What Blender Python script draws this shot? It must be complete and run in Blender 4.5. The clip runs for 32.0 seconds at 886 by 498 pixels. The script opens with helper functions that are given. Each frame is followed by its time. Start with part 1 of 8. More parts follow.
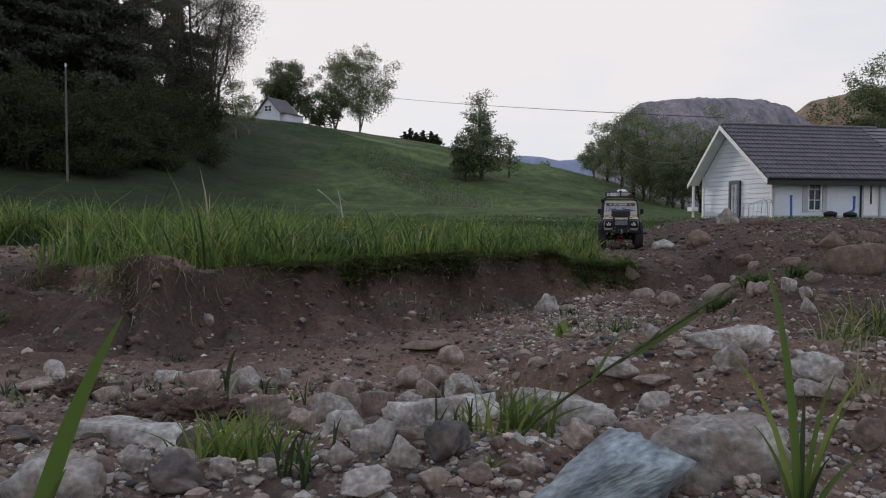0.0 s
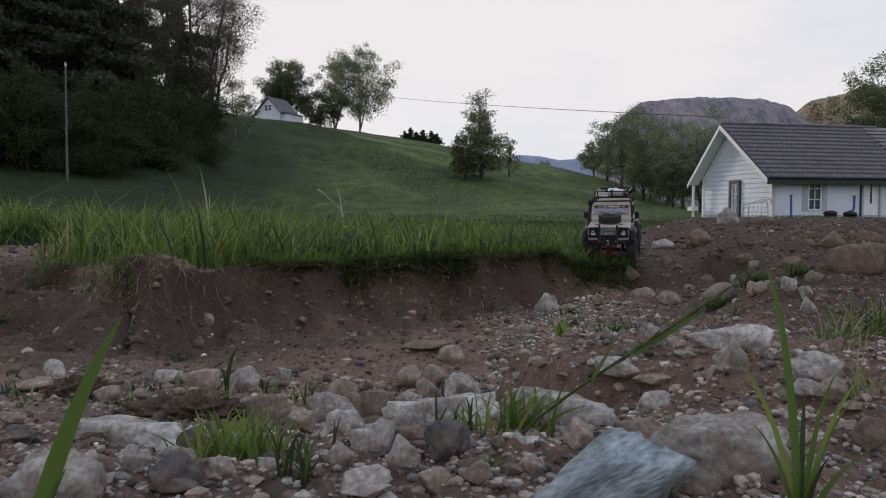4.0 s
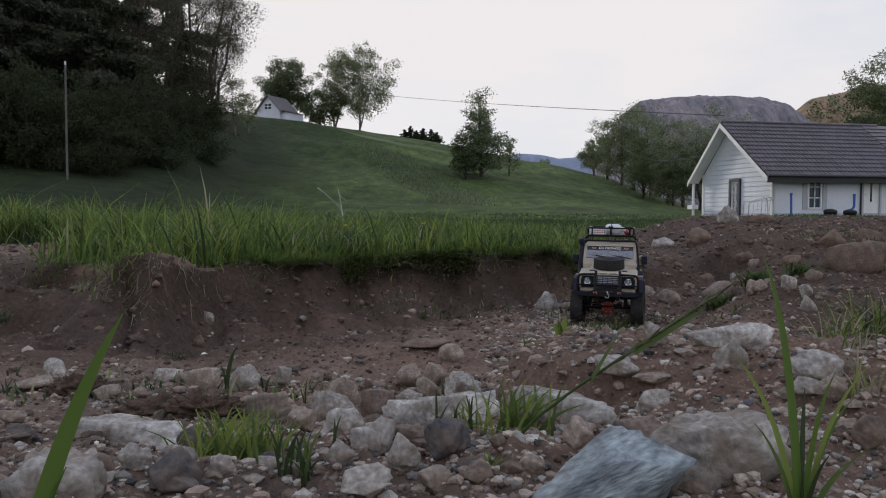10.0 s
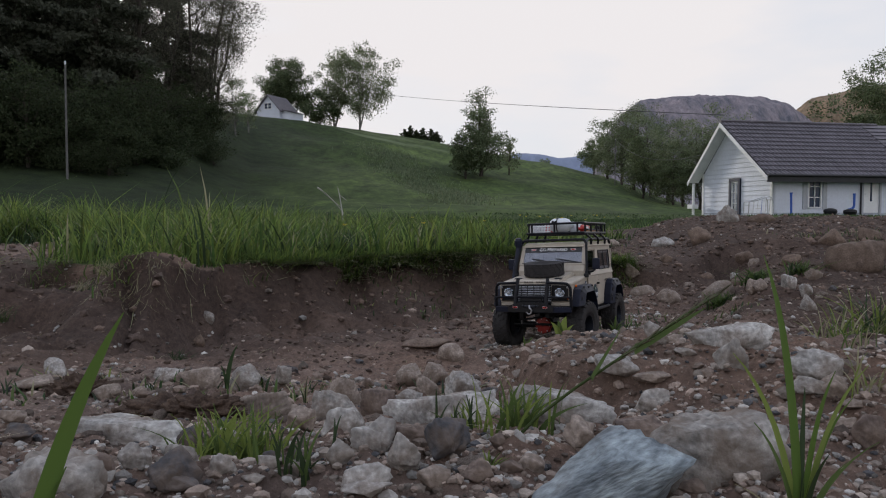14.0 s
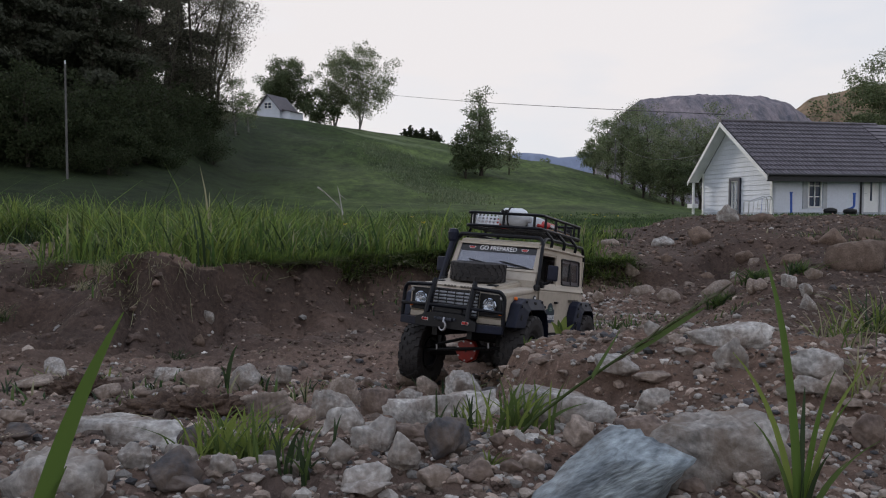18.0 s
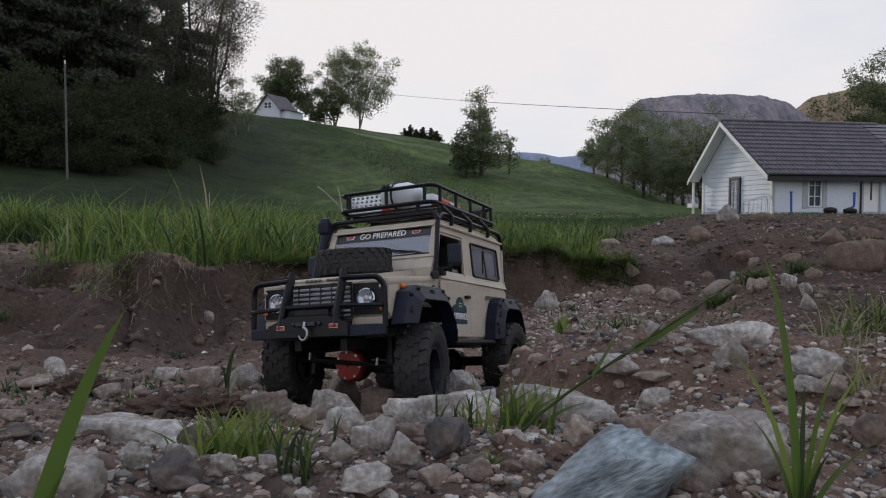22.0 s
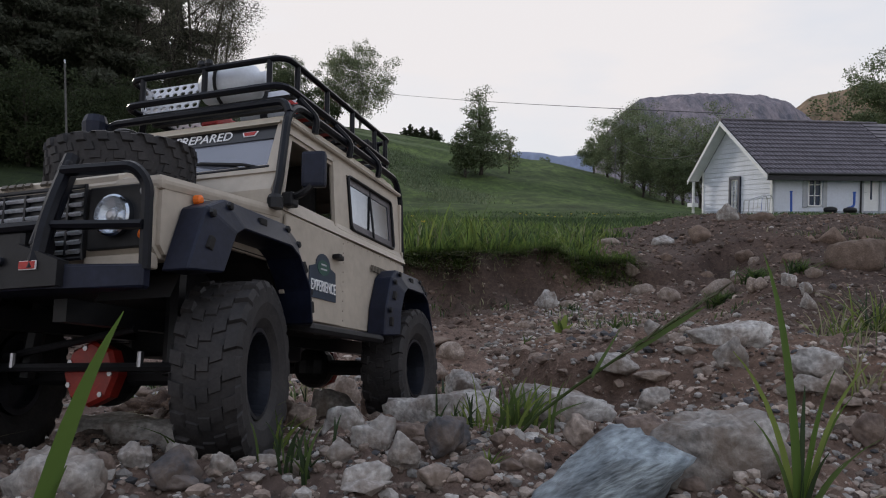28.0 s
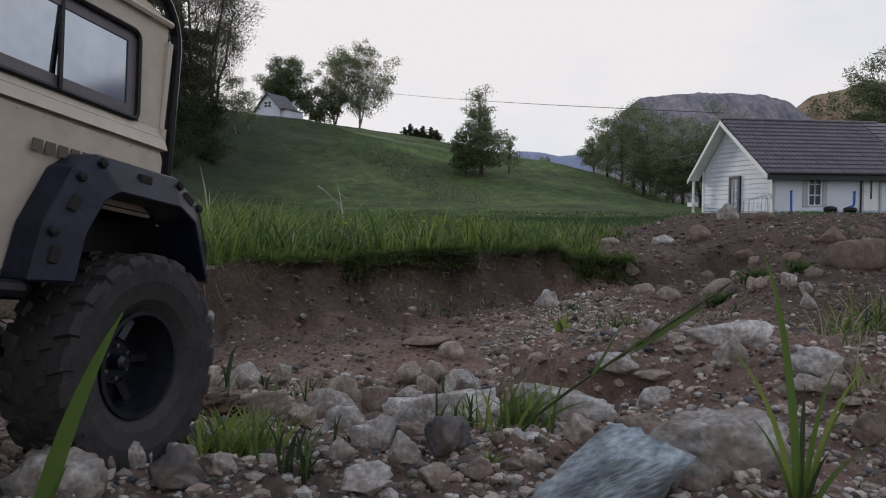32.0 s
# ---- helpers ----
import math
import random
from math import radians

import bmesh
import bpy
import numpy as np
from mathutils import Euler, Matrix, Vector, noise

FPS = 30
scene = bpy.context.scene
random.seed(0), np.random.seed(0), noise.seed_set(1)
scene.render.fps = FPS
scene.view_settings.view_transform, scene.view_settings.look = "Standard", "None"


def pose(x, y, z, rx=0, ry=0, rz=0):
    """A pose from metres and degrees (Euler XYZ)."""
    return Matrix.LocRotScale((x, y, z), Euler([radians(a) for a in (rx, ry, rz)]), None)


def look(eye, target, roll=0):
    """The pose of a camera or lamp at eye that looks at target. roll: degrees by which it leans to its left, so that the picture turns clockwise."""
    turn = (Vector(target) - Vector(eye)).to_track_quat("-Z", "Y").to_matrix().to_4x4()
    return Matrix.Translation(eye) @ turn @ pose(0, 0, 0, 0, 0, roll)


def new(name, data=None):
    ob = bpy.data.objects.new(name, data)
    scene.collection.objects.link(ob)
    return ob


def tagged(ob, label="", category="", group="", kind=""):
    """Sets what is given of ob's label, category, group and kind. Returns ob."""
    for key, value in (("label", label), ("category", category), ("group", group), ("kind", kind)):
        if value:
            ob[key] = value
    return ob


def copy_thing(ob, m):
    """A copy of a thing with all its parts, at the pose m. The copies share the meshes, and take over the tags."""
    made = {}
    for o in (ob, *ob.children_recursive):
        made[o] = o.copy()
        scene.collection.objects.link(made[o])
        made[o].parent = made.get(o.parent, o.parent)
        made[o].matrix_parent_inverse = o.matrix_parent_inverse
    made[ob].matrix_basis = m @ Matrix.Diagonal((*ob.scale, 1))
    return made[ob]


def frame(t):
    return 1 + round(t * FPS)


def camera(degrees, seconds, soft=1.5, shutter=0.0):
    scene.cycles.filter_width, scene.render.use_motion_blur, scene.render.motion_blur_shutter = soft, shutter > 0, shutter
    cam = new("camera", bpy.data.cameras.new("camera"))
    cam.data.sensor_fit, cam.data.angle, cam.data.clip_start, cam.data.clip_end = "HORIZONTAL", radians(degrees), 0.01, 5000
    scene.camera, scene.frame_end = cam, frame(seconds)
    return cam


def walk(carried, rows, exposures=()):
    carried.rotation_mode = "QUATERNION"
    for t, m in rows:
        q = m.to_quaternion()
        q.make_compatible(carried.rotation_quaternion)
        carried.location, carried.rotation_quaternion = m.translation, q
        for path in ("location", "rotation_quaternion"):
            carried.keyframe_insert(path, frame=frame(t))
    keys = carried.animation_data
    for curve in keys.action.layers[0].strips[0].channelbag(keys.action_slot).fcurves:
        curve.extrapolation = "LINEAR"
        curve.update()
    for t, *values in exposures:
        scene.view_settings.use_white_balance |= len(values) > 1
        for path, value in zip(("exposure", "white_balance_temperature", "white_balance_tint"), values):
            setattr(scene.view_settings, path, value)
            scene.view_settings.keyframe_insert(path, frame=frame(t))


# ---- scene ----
cam = camera(60.0, 32.0, soft=1.1)
EYE = (0.0, 0.0, 0.17)
TILT = 87.594          # the camera looks 2.4 degrees below level and settles a little more
walk(cam, [
    (0.0, pose(*EYE, TILT, 0.0, 0.0)),
    (2.0, pose(*EYE, TILT - 0.01, 0.0, 0.0)),
    (8.0, pose(*EYE, TILT - 0.115, 0.03, 0.0)),
    (14.0, pose(*EYE, TILT - 0.18, 0.05, 0.0)),
    (20.0, pose(*EYE, TILT - 0.23, 0.07, 0.0)),
    (28.0, pose(*EYE, TILT - 0.285, 0.09, 0.0)),
    (32.0, pose(*EYE, TILT - 0.315, 0.10, 0.0)),
])

# ---- world, sun, exposure ----
world = bpy.data.worlds.new("evening_sky")
scene.world = world
world.use_nodes = True
wn, wl = world.node_tree.nodes, world.node_tree.links
wn.clear()
w_out = wn.new("ShaderNodeOutputWorld")
w_bg = wn.new("ShaderNodeBackground")
w_sky = wn.new("ShaderNodeTexSky")
w_sky.sky_type = "NISHITA"
w_sky.sun_disc = False
w_sky.sun_elevation = radians(15)
w_sky.sun_rotation = radians(-33)
w_sky.air_density, w_sky.dust_density, w_sky.ozone_density = 1.0, 2.0, 1.0
w_co = wn.new("ShaderNodeTexCoord")
w_map = wn.new("ShaderNodeMapping")
w_map.inputs["Scale"].default_value = (1.0, 1.0, 3.2)
w_noise = wn.new("ShaderNodeTexNoise")
w_noise.inputs["Scale"].default_value = 2.3
w_noise.inputs["Detail"].default_value = 5.0
w_noise.inputs["Roughness"].default_value = 0.5
w_ramp = wn.new("ShaderNodeValToRGB")
w_ramp.color_ramp.elements[0].position = 0.40
w_ramp.color_ramp.elements[0].color = (0.62, 0.62, 0.62, 1)
w_ramp.color_ramp.elements[1].position = 0.56
w_ramp.color_ramp.elements[1].color = (1, 1, 1, 1)
w_mix = wn.new("ShaderNodeMix")
w_mix.data_type = "RGBA"
w_sep = wn.new("ShaderNodeSeparateXYZ")
w_high = wn.new("ShaderNodeMapRange")
w_high.inputs["From Min"].default_value, w_high.inputs["From Max"].default_value = 0.28, 0.9
w_cloud = wn.new("ShaderNodeMix")
w_cloud.data_type = "RGBA"
w_cloud.inputs["A"].default_value = (8.58, 8.25, 8.36, 1)     # thin bright cloud sheet, cooler overhead
w_cloud.inputs["B"].default_value = (7.7, 8.5, 10.6, 1)
wl.new(w_co.outputs["Generated"], w_sep.inputs["Vector"])
wl.new(w_sep.outputs["Z"], w_high.inputs["Value"])
wl.new(w_high.outputs["Result"], w_cloud.inputs["Factor"])
wl.new(w_cloud.outputs["Result"], w_mix.inputs["B"])
wl.new(w_co.outputs["Generated"], w_map.inputs["Vector"])
wl.new(w_map.outputs["Vector"], w_noise.inputs["Vector"])
wl.new(w_noise.outputs["Fac"], w_ramp.inputs["Fac"])
wl.new(w_ramp.outputs["Color"], w_mix.inputs["Factor"])
w_gap = wn.new("ShaderNodeMix")
w_gap.data_type = "RGBA"
w_gap.inputs["Factor"].default_value = 0.75
w_gap.inputs["B"].default_value = (6.3, 7.5, 9.3, 1)          # thin blue between the cloud
wl.new(w_sky.outputs["Color"], w_gap.inputs["A"])
wl.new(w_gap.outputs["Result"], w_mix.inputs["A"])
wl.new(w_mix.outputs["Result"], w_bg.inputs["Color"])
w_bg.inputs["Strength"].default_value = 0.1
wl.new(w_bg.outputs["Background"], w_out.inputs["Surface"])

sun = new("sun", bpy.data.lights.new("sun", "SUN"))
sun.data.energy, sun.data.angle, sun.data.color = 1.2, radians(8), (1.0, 0.92, 0.83)
sun.matrix_world = look((-26.3, 40.5, 12.9), (0, 0, 0))
scene.view_settings.exposure = 0.0


# ---- materials ----
def material(name, color, rough=0.8, metal=0.0, vary=0.25, scale=8.0, bump=0.0, bump_scale=40.0, spec=0.4,
             color2=None, by_object=0.0, coat=0.0, detail=6.0, stretch=(1, 1, 1), dirt=0.0, translucent=0.0):
    m = bpy.data.materials.new(name)
    m.use_nodes = True
    nt = m.node_tree
    n, l = nt.nodes, nt.links
    b = n["Principled BSDF"]
    b.inputs["Roughness"].default_value = rough
    b.inputs["Metallic"].default_value = metal
    b.inputs["Specular IOR Level"].default_value = spec
    b.inputs["Coat Weight"].default_value = coat
    co = n.new("ShaderNodeTexCoord")
    mp = n.new("ShaderNodeMapping")
    mp.inputs["Scale"].default_value = stretch
    l.new(co.outputs["Object"], mp.inputs["Vector"])
    c2 = color2 or tuple(max(0.0, c * (1 - vary * 1.6)) for c in color)
    big = n.new("ShaderNodeTexNoise")
    big.inputs["Scale"].default_value = scale
    big.inputs["Detail"].default_value = detail
    big.inputs["Roughness"].default_value = 0.62
    l.new(mp.outputs["Vector"], big.inputs["Vector"])
    ramp = n.new("ShaderNodeValToRGB")
    ramp.color_ramp.elements[0].position, ramp.color_ramp.elements[1].position = 0.34, 0.66
    ramp.color_ramp.elements[0].color, ramp.color_ramp.elements[1].color = (*c2, 1), (*color, 1)
    l.new(big.outputs["Fac"], ramp.inputs["Fac"])
    fine = n.new("ShaderNodeTexNoise")
    fine.inputs["Scale"].default_value = scale * 7.3
    fine.inputs["Detail"].default_value = 4.0
    l.new(mp.outputs["Vector"], fine.inputs["Vector"])
    hsv = n.new("ShaderNodeHueSaturation")
    rng = n.new("ShaderNodeMapRange")
    rng.inputs["From Min"].default_value, rng.inputs["From Max"].default_value = 0.3, 0.7
    rng.inputs["To Min"].default_value, rng.inputs["To Max"].default_value = 1 - vary * 0.7, 1 + vary * 0.7
    l.new(fine.outputs["Fac"], rng.inputs["Value"])
    last = rng.outputs["Result"]
    if by_object:
        info = n.new("ShaderNodeObjectInfo")
        r2 = n.new("ShaderNodeMapRange")
        r2.inputs["To Min"].default_value, r2.inputs["To Max"].default_value = 1 - by_object, 1 + by_object
        l.new(info.outputs["Random"], r2.inputs["Value"])
        mul = n.new("ShaderNodeMath")
        mul.operation = "MULTIPLY"
        l.new(last, mul.inputs[0])
        l.new(r2.outputs["Result"], mul.inputs[1])
        last = mul.outputs["Value"]
    l.new(last, hsv.inputs["Value"])
    l.new(ramp.outputs["Color"], hsv.inputs["Color"])
    l.new(hsv.outputs["Color"], b.inputs["Base Color"])
    if bump:
        bn = n.new("ShaderNodeTexNoise")
        bn.inputs["Scale"].default_value = bump_scale
        bn.inputs["Detail"].default_value = 5.0
        l.new(mp.outputs["Vector"], bn.inputs["Vector"])
        bu = n.new("ShaderNodeBump")
        bu.inputs["Strength"].default_value = min(1.0, bump)
        bu.inputs["Distance"].default_value = 0.3 / bump_scale
        l.new(bn.outputs["Fac"], bu.inputs["Height"])
        l.new(bu.outputs["Normal"], b.inputs["Normal"])
    if dirt:
        dn = n.new("ShaderNodeTexNoise")
        dn.inputs["Scale"].default_value = scale * 0.8
        dn.inputs["Detail"].default_value = 8.0
        dn.inputs["Roughness"].default_value = 0.7
        sh = n.new("ShaderNodeMapping")
        sh.inputs["Location"].default_value = (3.1, 1.7, 0.4)
        l.new(co.outputs["Object"], sh.inputs["Vector"])
        l.new(sh.outputs["Vector"], dn.inputs["Vector"])
        dr = n.new("ShaderNodeMapRange")
        dr.inputs["From Min"].default_value, dr.inputs["From Max"].default_value = 0.44, 0.62
        dr.inputs["To Max"].default_value = dirt
        l.new(dn.outputs["Fac"], dr.inputs["Value"])
        dm = n.new("ShaderNodeMix")
        dm.data_type = "RGBA"
        dm.inputs["B"].default_value = (0.15, 0.11, 0.083, 1)
        l.new(dr.outputs["Result"], dm.inputs["Factor"])
        l.new(hsv.outputs["Color"], dm.inputs["A"])
        l.new(dm.outputs["Result"], b.inputs["Base Color"])
    if translucent:
        tr = n.new("ShaderNodeBsdfTranslucent")
        l.new(hsv.outputs["Color"], tr.inputs["Color"])
        mx = n.new("ShaderNodeMixShader")
        mx.inputs["Fac"].default_value = translucent
        l.new(b.outputs["BSDF"], mx.inputs[1])
        l.new(tr.outputs["BSDF"], mx.inputs[2])
        l.new(mx.outputs["Shader"], n["Material Output"].inputs["Surface"])
    return m


def leaf_material(name, color, spread=0.35, translucent=0.35, rough=0.55, hue=0.02):
    """Foliage whose pieces each differ a little."""
    m = bpy.data.materials.new(name)
    m.use_nodes = True
    n, l = m.node_tree.nodes, m.node_tree.links
    b = n["Principled BSDF"]
    b.inputs["Roughness"].default_value = rough
    b.inputs["Specular IOR Level"].default_value = 0.25
    geo = n.new("ShaderNodeNewGeometry")
    hsv = n.new("ShaderNodeHueSaturation")
    hsv.inputs["Color"].default_value = (*color, 1)
    v = n.new("ShaderNodeMapRange")
    v.inputs["To Min"].default_value, v.inputs["To Max"].default_value = 1 - spread, 1 + spread
    l.new(geo.outputs["Random Per Island"], v.inputs["Value"])
    l.new(v.outputs["Result"], hsv.inputs["Value"])
    wob = n.new("ShaderNodeMath")
    wob.operation = "MULTIPLY"
    wob.inputs[1].default_value = 7.31
    fr = n.new("ShaderNodeMath")
    fr.operation = "FRACT"
    h = n.new("ShaderNodeMapRange")
    h.inputs["To Min"].default_value, h.inputs["To Max"].default_value = 0.5 - hue, 0.5 + hue
    l.new(geo.outputs["Random Per Island"], wob.inputs[0])
    l.new(wob.outputs["Value"], fr.inputs[0])
    l.new(fr.outputs["Value"], h.inputs["Value"])
    l.new(h.outputs["Result"], hsv.inputs["Hue"])
    l.new(hsv.outputs["Color"], b.inputs["Base Color"])
    tr = n.new("ShaderNodeBsdfTranslucent")
    l.new(hsv.outputs["Color"], tr.inputs["Color"])
    mx = n.new("ShaderNodeMixShader")
    mx.inputs["Fac"].default_value = translucent
    l.new(b.outputs["BSDF"], mx.inputs[1])
    l.new(tr.outputs["BSDF"], mx.inputs[2])
    l.new(mx.outputs["Shader"], n["Material Output"].inputs["Surface"])
    return m


def speckle_material(name, color, low=0.45, high=1.7, rough=0.9):
    """Loose bits that each have a shade of their own."""
    m = material(name, color, rough, 0, 0.3, 60, 0.6, 250, 0.2)
    n, l = m.node_tree.nodes, m.node_tree.links
    b = n["Principled BSDF"]
    old = b.inputs["Base Color"].links[0].from_socket
    geo = n.new("ShaderNodeNewGeometry")
    v = n.new("ShaderNodeMapRange")
    v.inputs["To Min"].default_value, v.inputs["To Max"].default_value = low, high
    hs = n.new("ShaderNodeHueSaturation")
    l.new(geo.outputs["Random Per Island"], v.inputs["Value"])
    l.new(v.outputs["Result"], hs.inputs["Value"])
    l.new(old, hs.inputs["Color"])
    l.new(hs.outputs["Color"], b.inputs["Base Color"])
    return m


def glass_material(name, color, rough=0.02, alpha=0.25):
    """A tinted pane: clear gloss over see-through plastic."""
    m = bpy.data.materials.new(name)
    m.use_nodes = True
    n, l = m.node_tree.nodes, m.node_tree.links
    b = n["Principled BSDF"]
    b.inputs["Base Color"].default_value = (*color, 1)
    b.inputs["Roughness"].default_value = rough
    b.inputs["IOR"].default_value = 1.9
    b.inputs["Transmission Weight"].default_value = 0.0
    b.inputs["Alpha"].default_value = alpha
    b.inputs["Coat Weight"].default_value = 1.0
    b.inputs["Coat Roughness"].default_value = 0.03
    return m


SOIL = (0.13, 0.090, 0.069)
M = {}
M["tan"] = material("tan_paint", (0.455, 0.402, 0.335), 0.5, 0, 0.10, 14, 0.10, 160, 0.35)
M["tan_light"] = material("roof_paint", (0.50, 0.445, 0.355), 0.45, 0, 0.10, 14, 0.1, 160, 0.4)
M["black"] = material("black_plastic", (0.011, 0.0115, 0.014), 0.45, 0, 0.3, 30, 0.12, 300, 0.28)
M["flare"] = material("flare_plastic", (0.011, 0.0145, 0.031), 0.40, 0, 0.3, 30, 0.12, 400, 0.22)
M["tube"] = material("coated_tube", (0.006, 0.007, 0.011), 0.30, 0.0, 0.25, 60, 0, 40, 0.18)
M["rubber"] = material("tyre_rubber", (0.020, 0.0195, 0.021), 0.7, 0, 0.35, 60, 0.25, 500, 0.3, color2=(0.036, 0.033, 0.033))
M["rim"] = material("dark_rim", (0.045, 0.05, 0.065), 0.32, 0.7, 0.2, 60, 0, 40)
M["steel"] = material("bare_steel", (0.38, 0.38, 0.40), 0.32, 1.0, 0.15, 80, 0, 40)
M["chrome"] = material("lamp_reflector", (0.48, 0.53, 0.60), 0.12, 1.0, 0.05, 80, 0, 40)
M["grille"] = material("grille_plastic", (0.02, 0.021, 0.025), 0.4, 0.0, 0.2, 80, 0, 40)
M["red"] = material("red_plastic", (0.42, 0.022, 0.018), 0.4, 0, 0.2, 60, 0, 40)
# slat colour raised to carry the sky's glint on the grille
M["slat"] = material("slat_sky_glint", (0.58, 0.60, 0.66), 0.3, 0.5, 0.2, 80, 0, 40)
# red lowered to carry the shadow beneath the truck
M["diff_red"] = material("shaded_red_cover", (0.30, 0.022, 0.015), 0.4, 0, 0.2, 60, 0, 40)
M["orange"] = material("orange_lens", (0.75, 0.16, 0.02), 0.25, 0, 0.1, 60, 0, 40)
M["white_plastic"] = material("white_plastic", (0.62, 0.65, 0.70), 0.4, 0, 0.06, 60, 0.05, 100)
M["alu"] = material("perforated_aluminium", (0.62, 0.63, 0.66), 0.42, 0.7, 0.15, 80, 0, 40)
M["wood"] = material("jack_wood", (0.35, 0.17, 0.06), 0.6, 0, 0.2, 50, 0, 40)
M["badge"] = material("badge_blue", (0.03, 0.045, 0.07), 0.4, 0, 0.15, 60, 0, 40)
M["badge_green"] = material("badge_green", (0.03, 0.09, 0.07), 0.4, 0, 0.15, 60, 0, 40)
M["print"] = material("white_print", (0.78, 0.78, 0.80), 0.5, 0, 0.05, 60, 0, 40)
M["print_dark"] = material("dark_print", (0.10, 0.085, 0.065), 0.5, 0, 0.1, 60, 0, 40)
M["lens"] = glass_material("lamp_glass", (0.8, 0.85, 0.9), 0.03, 0.12)
# pane colour lightened and blued to stand for reflected sky
M["pane"] = glass_material("sky_tinted_pane", (0.20, 0.22, 0.285), 0.02, 0.62)
M["film"] = material("mirror_film", (0.42, 0.46, 0.52), 0.09, 1.0, 0.08, 12, 0, 40)
M["frit"] = material("window_border", (0.12, 0.11, 0.12), 0.35, 0, 0.15, 40, 0, 40)
M["band"] = material("sun_strip", (0.008, 0.008, 0.010), 0.3, 0, 0.1, 60, 0, 40, 0.5)
M["interior"] = material("dark_interior", (0.012, 0.011, 0.011), 0.8, 0, 0.2, 40, 0, 40)
M["strap"] = material("black_webbing", (0.012, 0.012, 0.013), 0.8, 0, 0.2, 200, 0.2, 900)

STONE = {
    "white": ((0.54, 0.525, 0.505), (0.17, 0.160, 0.150)),
    "grey": ((0.42, 0.40, 0.375), (0.15, 0.138, 0.128)),
    "tan": ((0.37, 0.31, 0.268), (0.14, 0.112, 0.095)),
    "brown": ((0.225, 0.176, 0.156), (0.075, 0.057, 0.05)),
    "blue": ((0.38, 0.44, 0.47), (0.115, 0.135, 0.155)),
    "dark": ((0.095, 0.098, 0.11), (0.05, 0.05, 0.056)),
    "dusty": ((0.19, 0.14, 0.11), (0.10, 0.07, 0.055)),
}
for key, (c1, c2) in STONE.items():
    st = (1, 1, 1) if key != "blue" else (1.0, 1.4, 4.0)
    M["stone_" + key] = material("stone_" + key, c1, 0.85, 0, 0.52, 34 if key != "blue" else 16, 1.0, 120, 0.25, color2=c2, by_object=0.18, detail=10, stretch=st, dirt=0.7 if key not in ("blue", "dusty") else 0.3)


# ---- the lie of the land ----
def smooth(a, b, v):
    t = np.clip((v - a) / (b - a), 0.0, 1.0)
    return t * t * (3 - 2 * t)


def hash2(ix, iy, seed):
    h = np.sin(ix * 127.1 + iy * 311.7 + seed * 74.7) * 43758.5453
    return h - np.floor(h)


def vnoise(x, y, seed=0):
    """Smooth value noise, -1 to 1, for numpy arrays."""
    ix, iy = np.floor(x), np.floor(y)
    fx, fy = x - ix, y - iy
    ux, uy = fx * fx * (3 - 2 * fx), fy * fy * (3 - 2 * fy)
    a = hash2(ix, iy, seed) * (1 - ux) + hash2(ix + 1, iy, seed) * ux
    b = hash2(ix, iy + 1, seed) * (1 - ux) + hash2(ix + 1, iy + 1, seed) * ux
    return 2 * (a * (1 - uy) + b * uy) - 1


def fractal(x, y, octaves=4, seed=0, gain=0.5):
    total, amp = 0.0, 1.0
    for o in range(octaves):
        total = total + amp * vnoise(x * 2 ** o + 17.3 * o, y * 2 ** o - 9.1 * o, seed + o)
        amp *= gain
    return total


def ditch_floor(y):
    """The bottom of the dug-out: it falls away from the camera and lies deepest at the far end."""
    return np.interp(y, [0.0, 0.25, 0.42, 0.58, 0.75, 0.95, 1.2, 1.5, 1.9, 2.4, 2.8, 3.2],
                     [0.05, 0.04, 0.015, -0.012, -0.05, -0.095, -0.138, -0.163, -0.183, -0.203, -0.212, -0.215])


def bank_edge(x):
    return np.interp(x, [-3.0, -1.9, -1.25, -1.06, -0.96, -0.81, -0.72, -0.58, -0.42, -0.2, 0.17, 0.45, 0.75, 1.0], [3.2, 2.9, 2.75, 2.45, 2.24, 2.22, 2.70, 2.76, 3.02, 3.25, 3.42, 3.5, 3.55, 3.6])


def bank_foot(x):
    return np.interp(x, [-3.0, -1.9, -1.2, -1.0, -0.81, -0.71, -0.5, -0.2, 0.0, 0.2, 0.45, 0.6, 1.0], [1.1, 1.35, 1.55, 1.66, 1.70, 2.05, 2.05, 2.35, 2.62, 2.9, 3.15, 3.2, 3.2])


def turf(x, y):
    """1 where the meadow's sward lies, 0 on bare soil."""
    far = smooth(-0.05, 0.12, y - bank_edge(x) - 0.11 * fractal(x * 4, y * 4, 2, 5) - 0.05)
    track = smooth(0.62, 0.80, x - 0.04 * (y - 3)) * (1 - smooth(4.9, 6.0, y))
    heap = smooth(1.05, 1.25, x - 0.05 * (y - 3)) * (1 - smooth(7.0, 8.2, y + 0.3 * vnoise(x * 2, y * 2, 3)))
    left = smooth(-0.05, -0.35, x + 1.35 + 0.28 * (y - 3.0)) * (1 - smooth(4.3, 5.0, y + 0.4 * vnoise(x * 3, y * 3, 8)))
    nose = np.clip(1.6 * np.exp(-((x + 0.86) / 0.19) ** 2 - ((y - 2.42) / 0.24) ** 2), 0, 1)
    far = far * (1 - nose)
    return np.clip(far * (1 - track) * (1 - heap) * (1 - left), 0, 1)


